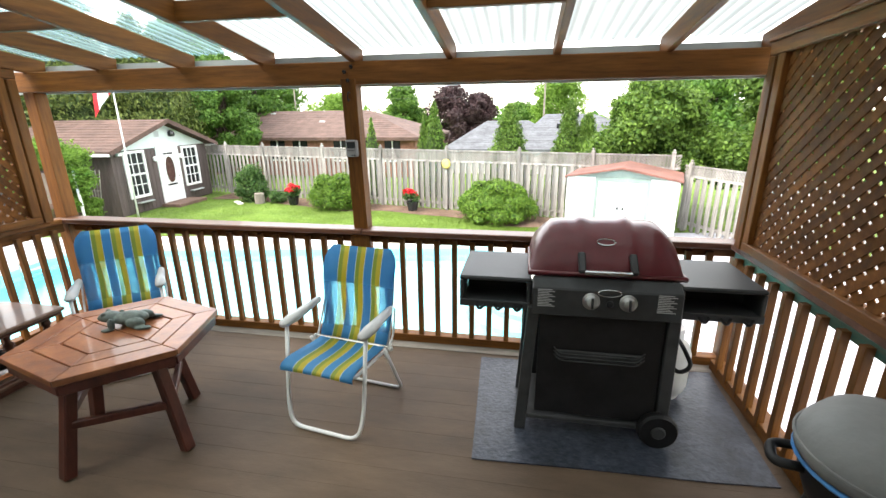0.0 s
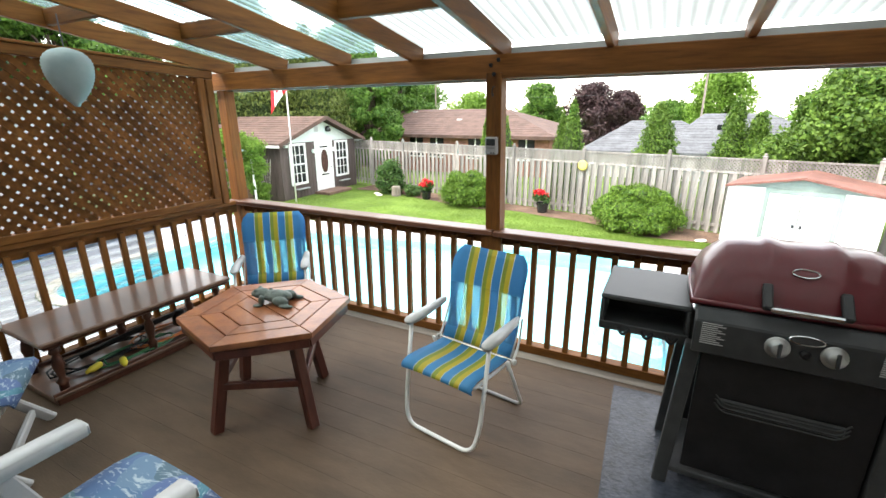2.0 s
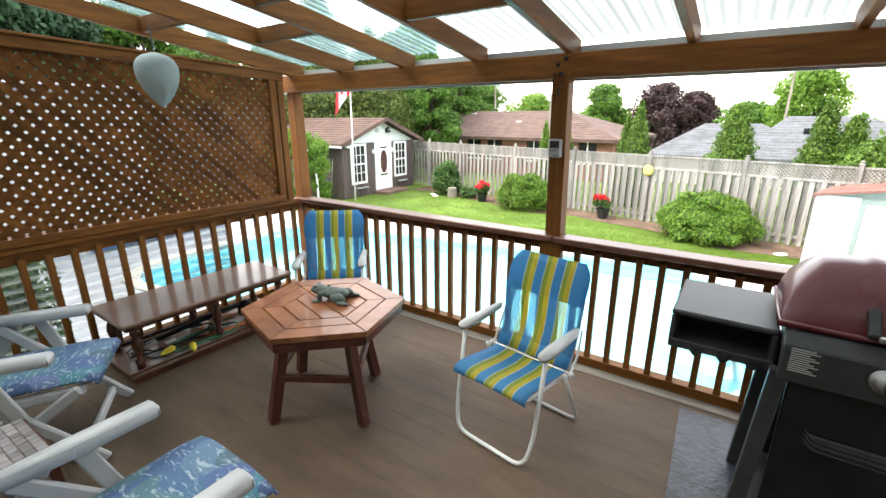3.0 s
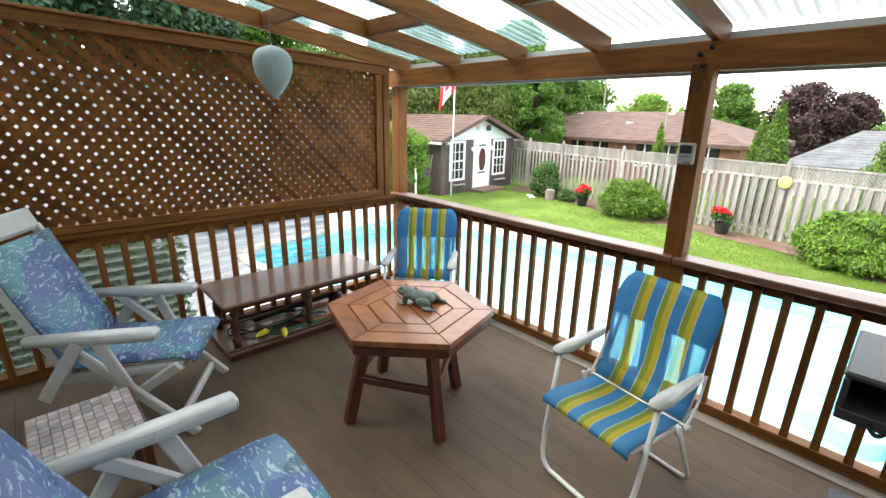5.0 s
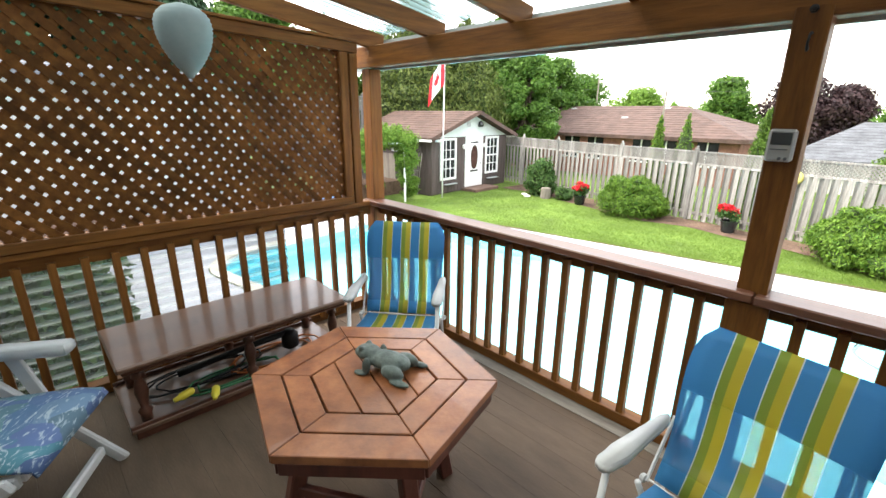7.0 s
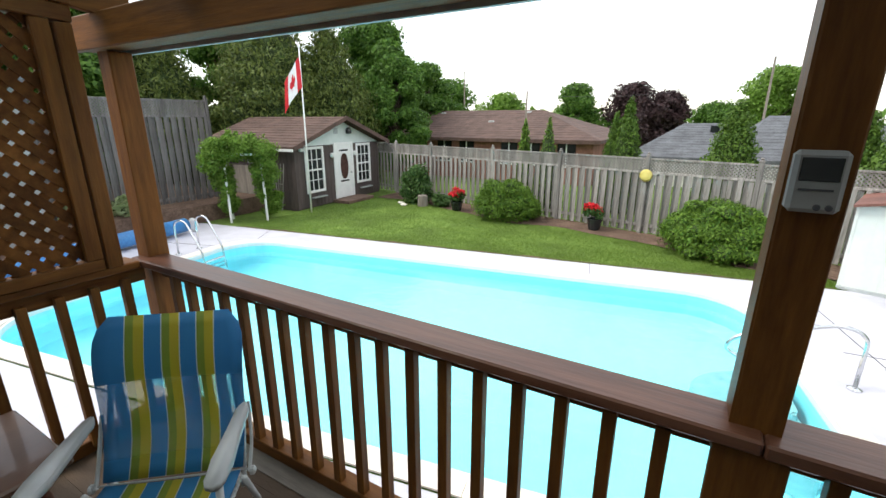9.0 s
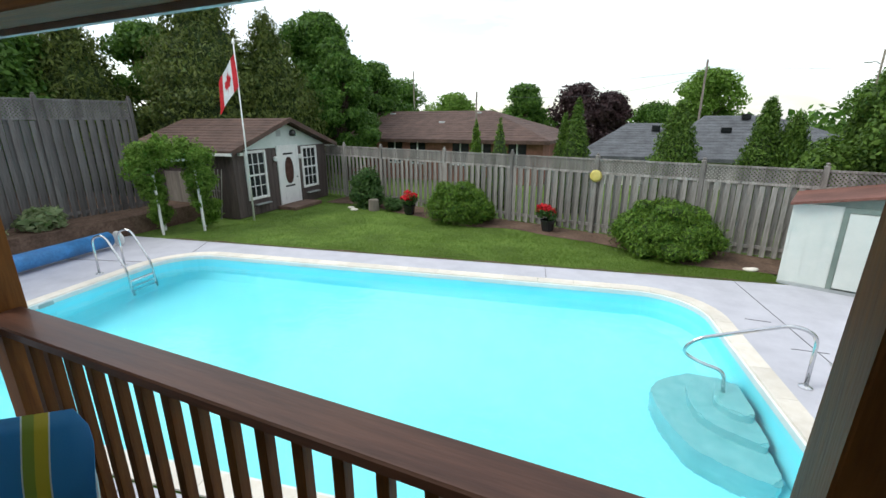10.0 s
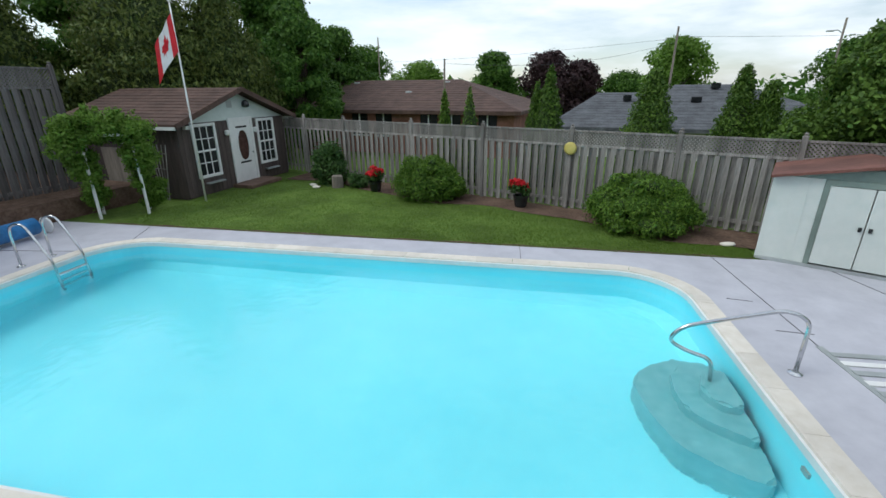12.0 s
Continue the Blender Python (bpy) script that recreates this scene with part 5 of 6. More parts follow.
# ---- poles and wires ----
def utility_pole(at, top, r, label, arm=0.0):
    p = thing("utility_pole", at, label, "utility pole", group="utility poles")
    part("pole", tube([at, (at[0], at[1], top)], r, 8, taper=r * 0.7), M_POLE, p)
    if arm:
        part("lamp_arm", tube(rounded([(at[0], at[1], top - 1.0), (at[0] - arm * 0.6, at[1], top - 0.75), (at[0] - arm, at[1], top - 0.8)], 0.3), 0.035, 6), M_ALU, p)
        part("lamp_head", box(at[0] - arm - 0.4, at[0] - arm + 0.05, at[1] - 0.1, at[1] + 0.1, top - 0.86, top - 0.76, 0.02), M_ALU, p)
    return p


utility_pole((-19.0, 35.0, FAR), 5.6, 0.07, "thin distant wooden pole")
utility_pole((-7.8, 20.0, FAR), 2.9, 0.06, "wooden utility pole behind the fence")
utility_pole((2.45, 29.5, FAR), 4.8, 0.075, "thin grey wooden utility pole")
utility_pole((14.3, 42.0, FAR), 6.2, 0.10, "thin distant grey steel mast", 0.6)
for a, b in (((-30, 34, 3.9), (2.45, 29.5, 4.2)), ((2.45, 29.5, 4.3), (26, 27, 4.6)), ((-7.8, 20, 2.7), (2.45, 29.5, 4.0))):
    A, B = Vector(a), Vector(b)
    single("overhead_wire", tube([A.lerp(B, i / 8) - Vector((0, 0, 0.5 * math.sin(math.pi * i / 8))) for i in range(9)], 0.008, 4), M_DARK, "thin dark overhead power line", "wire", group="overhead wires")


# ---- things on the deck: materials ----
M_TABLE = surf("red_worn_wood", (0.155, 0.046, 0.017), (0.33, 0.125, 0.048), 5, (2, 2, 2), 0.38, bump=0.2, bscale=30, rnd=0.18, coat=0.2)
M_TLEG = surf("dark_red_wood", (0.05, 0.012, 0.008), (0.11, 0.03, 0.018), 6, (3, 3, 0.8), 0.42, bump=0.2, bscale=30, rnd=0.1)
M_BENCH = surf("brown_varnished_wood", (0.11, 0.056, 0.034), (0.145, 0.077, 0.049), 3, (3, 0.7, 3), 0.36, bump=0.12, bscale=25, rnd=0.08, coat=0.3)
M_BENCHD = surf("dark_varnished_wood", (0.05, 0.016, 0.009), (0.10, 0.036, 0.02), 5, (3, 3, 3), 0.35, bump=0.12, bscale=25)
M_RESIN = surf("white_resin", (0.42, 0.43, 0.43), (0.52, 0.52, 0.52), 6, rough=0.4, bump=0.04, bscale=60, big=0.1)
M_TUBEW = surf("white_enamel_tube", (0.62, 0.63, 0.63), (0.72, 0.72, 0.72), 6, rough=0.3, bump=0.02, bscale=60)
M_BLACK = surf("black_grill_paint", (0.006, 0.006, 0.007), (0.015, 0.015, 0.016), 6, rough=0.5, bump=0.08, bscale=70, big=0.3, spec=0.25)
M_GREYP = surf("charcoal_plastic", (0.028, 0.030, 0.031), (0.05, 0.052, 0.054), 7, rough=0.5, bump=0.1, bscale=90, big=0.25, spec=0.3)
M_MAROON = surf("maroon_enamel", (0.085, 0.008, 0.012), (0.125, 0.014, 0.02), 3, rough=0.36, bump=0.05, bscale=40, coat=0.25, big=0.3)
M_MAT = surf("rubber_mat", (0.012, 0.016, 0.025), (0.058, 0.067, 0.088), 26, rough=0.36, bump=0.8, bscale=45, big=0.45, dist=0.006)
M_TANK = surf("white_tank_paint", (0.62, 0.62, 0.60), (0.72, 0.71, 0.69), 5, rough=0.4, bump=0.04, bscale=40)
M_COVER = surf("grey_vinyl_cover", (0.13, 0.132, 0.128), (0.19, 0.192, 0.188), 4, rough=0.6, bump=0.25, bscale=25, big=0.25, dist=0.01)
M_FROG = surf("frog_verdigris", (0.04, 0.058, 0.052), (0.125, 0.155, 0.14), 26, rough=0.6, bump=0.5, bscale=70)
M_LANT = surf("pale_paper", (0.24, 0.31, 0.315), (0.32, 0.39, 0.39), 4, rough=0.85, bump=0.1, bscale=30)
M_LABEL = surf("label_print", (0.42, 0.42, 0.42), (0.5, 0.5, 0.5), 6, rough=0.6, bump=0)
M_PINK = surf("grey_plastic", (0.34, 0.34, 0.33), (0.42, 0.42, 0.41), 6, rough=0.5, bump=0.03)
M_YEL = surf("yellow_rubber", (0.62, 0.50, 0.03), (0.75, 0.62, 0.06), 6, rough=0.5, bump=0.05)
M_ORANGE = surf("orange_cable", (0.45, 0.12, 0.03), (0.55, 0.17, 0.04), 6, rough=0.5, bump=0.02)
M_GREENC = surf("green_cable", (0.02, 0.12, 0.05), (0.04, 0.18, 0.07), 6, rough=0.5, bump=0.02)


def striped_cloth():
    """Blue and yellow striped woven cloth; the stripes run along the chair, some light comes through."""
    m, n, l, b = nodes_of("striped_cloth")
    tc, sx, mp, r = n.new("ShaderNodeTexCoord"), n.new("ShaderNodeSeparateXYZ"), n.new("ShaderNodeMapRange"), n.new("ShaderNodeValToRGB")
    mp.inputs["From Min"].default_value, mp.inputs["From Max"].default_value = -0.22, 0.22
    l.new(tc.outputs["Object"], sx.inputs[0])
    l.new(sx.outputs["X"], mp.inputs["Value"])
    l.new(mp.outputs["Result"], r.inputs["Fac"])
    blue, yel, grn, wht = (0.045, 0.25, 0.50, 1), (0.52, 0.43, 0.04, 1), (0.25, 0.32, 0.045, 1), (0.62, 0.67, 0.65, 1)
    cr = r.color_ramp
    cr.interpolation = "CONSTANT"
    stops = [(0.0, blue)]
    for c in (0.235, 0.5, 0.765):
        stops += [(c - 0.075, wht), (c - 0.068, grn), (c - 0.01, yel), (c + 0.062, wht), (c + 0.069, blue)]
    cr.elements[0].position, cr.elements[0].color = stops[0]
    cr.elements[1].position, cr.elements[1].color = stops[1]
    for p, c in stops[2:]:
        cr.elements.new(p).color = c
    wv, bp = n.new("ShaderNodeTexNoise"), n.new("ShaderNodeBump")
    wv.inputs["Scale"].default_value = 160
    bp.inputs["Strength"].default_value, bp.inputs["Distance"].default_value = 0.3, 0.002
    l.new(tc.outputs["Object"], wv.inputs["Vector"])
    l.new(wv.outputs["Fac"], bp.inputs["Height"])
    l.new(bp.outputs["Normal"], b.inputs["Normal"])
    l.new(r.outputs["Color"], b.inputs["Base Color"])
    b.inputs["Roughness"].default_value = 0.6
    t, mx = n.new("ShaderNodeBsdfTranslucent"), n.new("ShaderNodeMixShader")
    l.new(r.outputs["Color"], t.inputs["Color"])
    mx.inputs["Fac"].default_value = 0.42
    l.new(b.outputs["BSDF"], mx.inputs[1])
    l.new(t.outputs["BSDF"], mx.inputs[2])
    see, mx2 = n.new("ShaderNodeBsdfTransparent"), n.new("ShaderNodeMixShader")
    # one thin layer in the middle of the back, doubled hems above and below
    up_, lo_, dn = n.new("ShaderNodeMath"), n.new("ShaderNodeMath"), n.new("ShaderNodeMath")
    up_.operation, lo_.operation, dn.operation = "LESS_THAN", "GREATER_THAN", "MULTIPLY"
    up_.inputs[1].default_value, lo_.inputs[1].default_value = 0.73, 0.47
    fx = n.new("ShaderNodeMapRange")
    fx.inputs["To Min"].default_value, fx.inputs["To Max"].default_value = 0.02, 0.34
    l.new(sx.outputs["Z"], up_.inputs[0])
    l.new(sx.outputs["Z"], lo_.inputs[0])
    l.new(up_.outputs[0], dn.inputs[0])
    l.new(lo_.outputs[0], dn.inputs[1])
    l.new(dn.outputs[0], fx.inputs["Value"])
    l.new(fx.outputs["Result"], mx2.inputs["Fac"])
    l.new(mx.outputs["Shader"], mx2.inputs[1])
    l.new(see.outputs["BSDF"], mx2.inputs[2])
    l.new(mx2.outputs["Shader"], n["Material Output"].inputs["Surface"])
    return m


def floral_cloth():
    """Blue cushion cloth printed with teal, violet and white leaf shapes."""
    m, n, l, b = nodes_of("floral_cloth")
    tc = n.new("ShaderNodeTexCoord")
    warp, add = n.new("ShaderNodeTexNoise"), n.new("ShaderNodeMixRGB")
    warp.inputs["Scale"].default_value, warp.inputs["Detail"].default_value = 5, 3
    add.blend_type, add.inputs["Fac"].default_value = "LINEAR_LIGHT", 0.10
    l.new(tc.outputs["Object"], warp.inputs["Vector"])
    l.new(tc.outputs["Object"], add.inputs[1])
    l.new(warp.outputs["Color"], add.inputs[2])
    v, r = n.new("ShaderNodeTexVoronoi"), n.new("ShaderNodeValToRGB")
    v.inputs["Scale"].default_value = 7.5
    l.new(add.outputs[0], v.inputs["Vector"])
    sep = n.new("ShaderNodeSeparateColor")
    l.new(v.outputs["Color"], sep.inputs["Color"])
    l.new(sep.outputs[0], r.inputs["Fac"])
    cr = r.color_ramp
    cols = [(0.0, (0.03, 0.065, 0.15, 1)), (0.22, (0.07, 0.115, 0.25, 1)), (0.42, (0.045, 0.16, 0.21, 1)), (0.6, (0.10, 0.13, 0.27, 1)), (0.78, (0.10, 0.23, 0.26, 1)), (1.0, (0.05, 0.085, 0.13, 1))]
    cr.elements[0].position, cr.elements[0].color = cols[0]
    cr.elements[1].position, cr.elements[1].color = cols[-1]
    for p, c in cols[1:-1]:
        cr.elements.new(p).color = c
    mp2, v2, r2, mx = n.new("ShaderNodeMapping"), n.new("ShaderNodeTexNoise"), n.new("ShaderNodeValToRGB"), n.new("ShaderNodeMixRGB")
    mp2.inputs["Scale"].default_value, mp2.inputs["Rotation"].default_value = (3.0, 17, 11), (0.4, 0.3, 0.8)
    l.new(add.outputs[0], mp2.inputs["Vector"])
    l.new(mp2.outputs["Vector"], v2.inputs["Vector"])
    r2.color_ramp.elements[0].position, r2.color_ramp.elements[0].color = 0.56, (0, 0, 0, 1)
    r2.color_ramp.elements[1].position, r2.color_ramp.elements[1].color = 0.66, (0.8, 0.8, 0.8, 1)
    l.new(v2.outputs["Fac"], r2.inputs["Fac"])
    l.new(r2.outputs["Color"], mx.inputs["Fac"])
    mx.inputs[2].default_value = (0.36, 0.43, 0.48, 1)
    l.new(r.outputs["Color"], mx.inputs[1])
    l.new(mx.outputs[0], b.inputs["Base Color"])
    b.inputs["Roughness"].default_value = 0.75
    nz, bp = n.new("ShaderNodeTexNoise"), n.new("ShaderNodeBump")
    nz.inputs["Scale"].default_value = 9
    bp.inputs["Strength"].default_value, bp.inputs["Distance"].default_value = 0.4, 0.02
    l.new(tc.outputs["Object"], nz.inputs["Vector"])
    l.new(nz.outputs["Fac"], bp.inputs["Height"])
    l.new(bp.outputs["Normal"], b.inputs["Normal"])
    return m


M_STRIPE, M_FLORAL = striped_cloth(), floral_cloth()


# ---- folding lawn chairs ----
def cloth_panel(w0, w1, path, dip=0.02, round_end=0.0, n=10):
    """A sling of cloth along path points (y, z), w0 wide at its start and w1 at its end."""
    bm = bmesh.new()
    rows = []
    K = len(path)
    for k, (y, z) in enumerate(path):
        t = k / (K - 1)
        w = w0 + (w1 - w0) * t
        if round_end:
            e = max(0.0, (t - (1 - round_end)) / round_end)
            w *= math.sqrt(max(0.0, 1 - (e * 0.72) ** 3))
        a, b = path[max(0, k - 1)], path[min(K - 1, k + 1)]
        d = Vector((0, b[0] - a[0], b[1] - a[1])).normalized()
        nn = Vector((1, 0, 0)).cross(d)
        rows.append([bm.verts.new(Vector((w * (2 * i / n - 1), y, z)) - nn * dip * (1 - (2 * i / n - 1) ** 2) * min(1, 4 * t * (1 - t) + 0.4)) for i in range(n + 1)])
    for p, q in zip(rows, rows[1:]):
        for i in range(n):
            bm.faces.new((p[i], p[i + 1], q[i + 1], q[i]))
    geo = bmesh.ops.extrude_face_region(bm, geom=bm.faces[:])
    for v in geo["geom"]:
        if isinstance(v, bmesh.types.BMVert):
            v.co += Vector((0, 0.004, -0.004))
    return bm


def lawn_chair(at, turn, label):
    c = thing("lawn_chair", at, label, "chair", "striped lawn chairs", turn=turn, local=True)
    bp = [(0.165 + 0.185 * t + 0.02 * math.sin(6.3 * t), 0.41 + 0.54 * t) for t in (i / 14 for i in range(15))]
    back = part("backrest", cloth_panel(0.228, 0.25, bp, 0.018, 0.24), M_STRIPE, c, "blue and yellow striped cloth", True)
    sp = [(-0.222, 0.385), (-0.225, 0.405), (-0.21, 0.422), (-0.17, 0.432), (-0.10, 0.428), (0.0, 0.415), (0.08, 0.406), (0.16, 0.402)]
    part("seat", cloth_panel(0.226, 0.22, sp, 0.02), M_STRIPE, c, "blue and yellow striped cloth", True)
    part("hinge_rod", tube([(-0.25, 0.165, 0.398), (0.25, 0.165, 0.398)], 0.004, 6), M_BRUSHED, c)
    top = rounded([(-0.222, 0.165, 0.325), (-0.222, 0.28, 0.61), (-0.208, 0.355, 0.86), (0.208, 0.355, 0.86), (0.222, 0.28, 0.61), (0.222, 0.165, 0.325)], 0.12, 6)
    part("back_frame", tube(top, 0.0105, 8), M_TUBEW, c, "white enamelled tube", True)
    part("seat_frame", tube(rounded([(-0.212, 0.2, 0.372), (-0.212, -0.195, 0.395), (0.212, -0.195, 0.395), (0.212, 0.2, 0.362)], 0.05), 0.0105, 8), M_TUBEW, c, "", True)
    part("front_leg", tube(rounded([(-0.25, -0.10, 0.60), (-0.245, -0.165, 0.16), (-0.215, -0.195, 0.0115), (0.215, -0.195, 0.0115), (0.245, -0.165, 0.16), (0.25, -0.10, 0.60)], 0.09, 6), 0.0115, 8), M_TUBEW, c, "white enamelled tube leg", True)
    part("rear_leg", tube(rounded([(-0.25, 0.10, 0.42), (-0.25, 0.30, 0.05), (-0.22, 0.33, 0.0115), (0.22, 0.33, 0.0115), (0.25, 0.30, 0.05), (0.25, 0.10, 0.42)], 0.07, 6), 0.0105, 8), M_TUBEW, c, "", True)
    for s in (-1, 1):
        o = [(-0.15, -0.012), (-0.13, -0.028), (-0.05, -0.03), (0.20, -0.02), (0.235, 0.0), (0.20, 0.02), (-0.05, 0.03), (-0.13, 0.028), (-0.15, 0.012)]
        bm = prism([(s * 0.247 + b, a) for a, b in o], 0.600, 0.632)
        for v in bm.verts:
            v.co.z += 0.016 * max(0.0, v.co.y) / 0.3
        bmesh.ops.bevel(bm, geom=bm.edges[:], offset=0.007, segments=2, affect="EDGES")
        part("armrest", bm, M_RESIN, c, "white plastic armrest", True)
        part("brace", tube(rounded([(s * 0.245, 0.27, 0.61), (s * 0.255, 0.22, 0.47), (s * 0.25, 0.16, 0.39)], 0.05), 0.007, 6), M_TUBEW, c)
        part("joint_cap", lathe([(0.016, 0), (0.016, 0.012), (0.008, 0.018)], seg=10, m=pose(s * 0.255, 0.16, 0.395, 0, 90 * s, 0)), M_RESIN, c)
    return c


lawn_chair((0.22, -0.905, 0), -9, "blue and yellow striped folding lawn chair")
lawn_chair((-1.485, -0.634, 0), 40, "blue and yellow striped folding lawn chair by the corner")

# ---- hexagonal table with the frog on it ----
TC = (-0.852, -1.242)
table = thing("hexagonal_table", (*TC, 0), "reddish brown wooden hexagonal table with splayed legs", "table", turn=44.5, local=True)


def hexpt(r, k):
    a = radians(60 * k)
    return Vector((r * math.cos(a), r * math.sin(a)))


def inset(pts, d):
    c = sum(pts, Vector((0, 0))) / len(pts)
    out = []
    n = len(pts)
    for i in range(n):
        a, b, e = pts[i - 1], pts[i], pts[(i + 1) % n]
        u, w = (b - a).normalized(), (e - b).normalized()
        n1, n2 = Vector((-u.y, u.x)), Vector((-w.y, w.x))
        bis = (n1 + n2).normalized()
        out.append(b + bis * d / max(0.3, bis.dot(n1)))
    return out


for r0, r1 in ((0.476, 0.358), (0.353, 0.245)):
    for k in range(6):
        q = inset([hexpt(r1, k), hexpt(r0, k), hexpt(r0, k + 1), hexpt(r1, k + 1)], 0.0015)
        bm = prism([tuple(p) for p in q], 0.603, 0.635)
        bmesh.ops.bevel(bm, geom=bm.edges[:], offset=0.0025, segments=1, affect="EDGES")
        part("top_board", bm, M_TABLE, table)
R = 0.240
hh = R * math.sqrt(3) / 2
for i in range(4):
    a, b = -hh + 2 * hh * i / 4 + 0.003, -hh + 2 * hh * (i + 1) / 4 - 0.003
    half = lambda t: R - abs(t) / math.sqrt(3) - 0.003
    o = [(-half(a), a), (half(a), a)] + ([(R - 0.004, 0)] if a < 0 < b else []) + [(half(b), b), (-half(b), b)]
    ang = radians(-60)
    bm = prism([(x * math.cos(ang) - y * math.sin(ang), x * math.sin(ang) + y * math.cos(ang)) for x, y in o], 0.603, 0.634)
    bmesh.ops.bevel(bm, geom=bm.edges[:], offset=0.002, segments=1, affect="EDGES")
    part("top_board", bm, M_TABLE, table)
part("under_panel", prism([tuple(hexpt(0.455, k)) for k in range(6)], 0.585, 0.600), M_TLEG, table)
for k in range(6):
    a, b = hexpt(0.445, k), hexpt(0.445, k + 1)
    part("apron", bar((*a, 0.568), (*b, 0.568), 0.022, 0.045, 0.002), M_TLEG, table)
# feet at the floor, in the table's own turned axes
feet = []
for fx, fy in ((-0.94, -1.61), (-0.49, -1.33), (-0.79, -0.91), (-1.245, -1.17)):
    v = Matrix.Rotation(radians(-44.5), 2) @ Vector((fx - TC[0], fy - TC[1]))
    feet.append(v)
    topv = v * 0.66
    part("leg", bar((v.x, v.y, 0), (topv.x, topv.y, 0.585), 0.058, 0.058, 0.006, up=(v.y, -v.x, 0)), M_TLEG, table)
for k in range(4):
    a, b = feet[k] * 0.86, feet[(k + 1) % 4] * 0.86
    part("stretcher", bar((*a, 0.27 + 0.02 * (k % 2)), (*b, 0.27 + 0.02 * (k % 2)), 0.03, 0.042, 0.004), M_TLEG, table)
for k in (0, 1):
    a, b = feet[k] * 0.72, feet[k + 2] * 0.72
    part("cross_brace", bar((*a, 0.47 + 0.045 * k), (*b, 0.47 + 0.045 * k), 0.03, 0.04, 0.004), M_TLEG, table)

FR = pose(-0.87, -1.175, 0.633, 0, 0, 200)
frog = bmesh.new()


def blob(c, r, m=FR):
    bmesh.ops.create_uvsphere(frog, u_segments=12, v_segments=8, radius=1, matrix=m @ Matrix.Translation(c) @ Matrix.Diagonal((*r, 1)))


for c, r in (((-0.02, 0, 0.044), (0.098, 0.052, 0.036)), ((0.075, 0, 0.058), (0.056, 0.046, 0.029)), ((0.09, 0.026, 0.082), (0.012, 0.011, 0.010)), ((0.09, -0.026, 0.082), (0.012, 0.011, 0.010)),
             ((-0.07, 0.055, 0.032), (0.05, 0.024, 0.03)), ((-0.07, -0.055, 0.032), (0.05, 0.024, 0.03)), ((-0.11, 0.075, 0.012), (0.045, 0.016, 0.011)), ((-0.11, -0.075, 0.012), (0.045, 0.016, 0.011)),
             ((0.045, 0.06, 0.034), (0.016, 0.018, 0.036)), ((0.045, -0.06, 0.034), (0.016, 0.018, 0.036)), ((0.065, 0.072, 0.008), (0.03, 0.017, 0.008)), ((0.065, -0.072, 0.008), (0.03, 0.017, 0.008)),
             ((0.105, 0, 0.056), (0.028, 0.034, 0.018))):
    blob(c, r)
frog_ob = single("frog_figurine", frog, M_FROG, "small grey-green frog figurine on the hexagonal table", "figurine", smooth=True)

rm = frog_ob.modifiers.new("remesh", "REMESH")
rm.mode, rm.voxel_size, rm.use_smooth_shade = "VOXEL", 0.005, True

# ---- low bench table along the side railing ----
bench = thing("bench_table", (-2.22, -1.3, 0), "long low brown varnished table with turned legs", "table")
bx0, bx1, by0, by1 = -2.5, -1.955, -1.925, -0.66
part("tabletop", box(bx0, bx1, by0, by1, 0.412, 0.442, 0.008), M_BENCH, bench, "glossy brown tabletop")
part("top_moulding", box(bx0 + 0.02, bx1 - 0.02, by0 + 0.02, by1 - 0.02, 0.385, 0.411, 0.006), M_BENCHD, bench)
part("lower_shelf", box(bx0 - 0.01, bx1 - 0.03, by0 + 0.01, by1 - 0.01, 0.05, 0.075, 0.004), M_BENCH, bench)
part("plinth", box(bx0 + 0.01, bx1 - 0.05, by0 + 0.03, by1 - 0.03, 0.0, 0.049, 0.004), M_BENCHD, bench)
for y0, y1, x0, x1 in ((by0 + 0.01, by1 - 0.01, bx1 - 0.045, bx1 - 0.03), (by0 + 0.01, by1 - 0.01, bx0 - 0.01, bx0 + 0.005)):
    part("shelf_lip", box(x0, x1, y0, y1, 0.0755, 0.098, 0.003), M_BENCHD, bench)
prof = [(0.026, 0.076), (0.026, 0.12), (0.034, 0.14), (0.018, 0.16), (0.024, 0.20), (0.033, 0.25), (0.024, 0.30), (0.017, 0.32), (0.033, 0.335), (0.028, 0.35), (0.028, 0.386)]
for x in (bx0 + 0.06, bx1 - 0.085):
    for y in (by0 + 0.09, (by0 + by1) / 2, by1 - 0.09):
        part("turned_leg", lathe(prof, (x, y, 0), 14), M_BENCHD, bench, "", True)
rc = random.Random(3)


def cable(name, material, label, z, turns, cx, cy, rx, ry):
    pts = []
    for i in range(int(turns * 14) + 1):
        a = 2 * math.pi * i / 14
        k = 1 + 0.18 * math.sin(a * 0.37 + cx * 9) + rc.uniform(-0.03, 0.03)
        pts.append((cx + rx * k * math.cos(a), cy + ry * k * math.sin(a), z + 0.012 * (i % 5) * 0.4))
    single(name, tube(pts, 0.0065, 6), material, label, "cable", smooth=True)


cable("extension_cord", M_ORANGE, "loosely coiled orange extension cord on the low shelf", 0.085, 2.6, -2.2, -1.08, 0.13, 0.26)
cable("garden_cable", M_GREENC, "coiled green cable on the low shelf", 0.087, 2.2, -2.12, -1.36, 0.09, 0.24)
cable("power_cord", M_BLACK, "coiled black power cord on the low shelf", 0.09, 3.2, -2.27, -1.5, 0.12, 0.3)
tool = thing("hand_tool", (-2.3, -1.2, 0.08), "black hand tool lying among the cables", "tool")
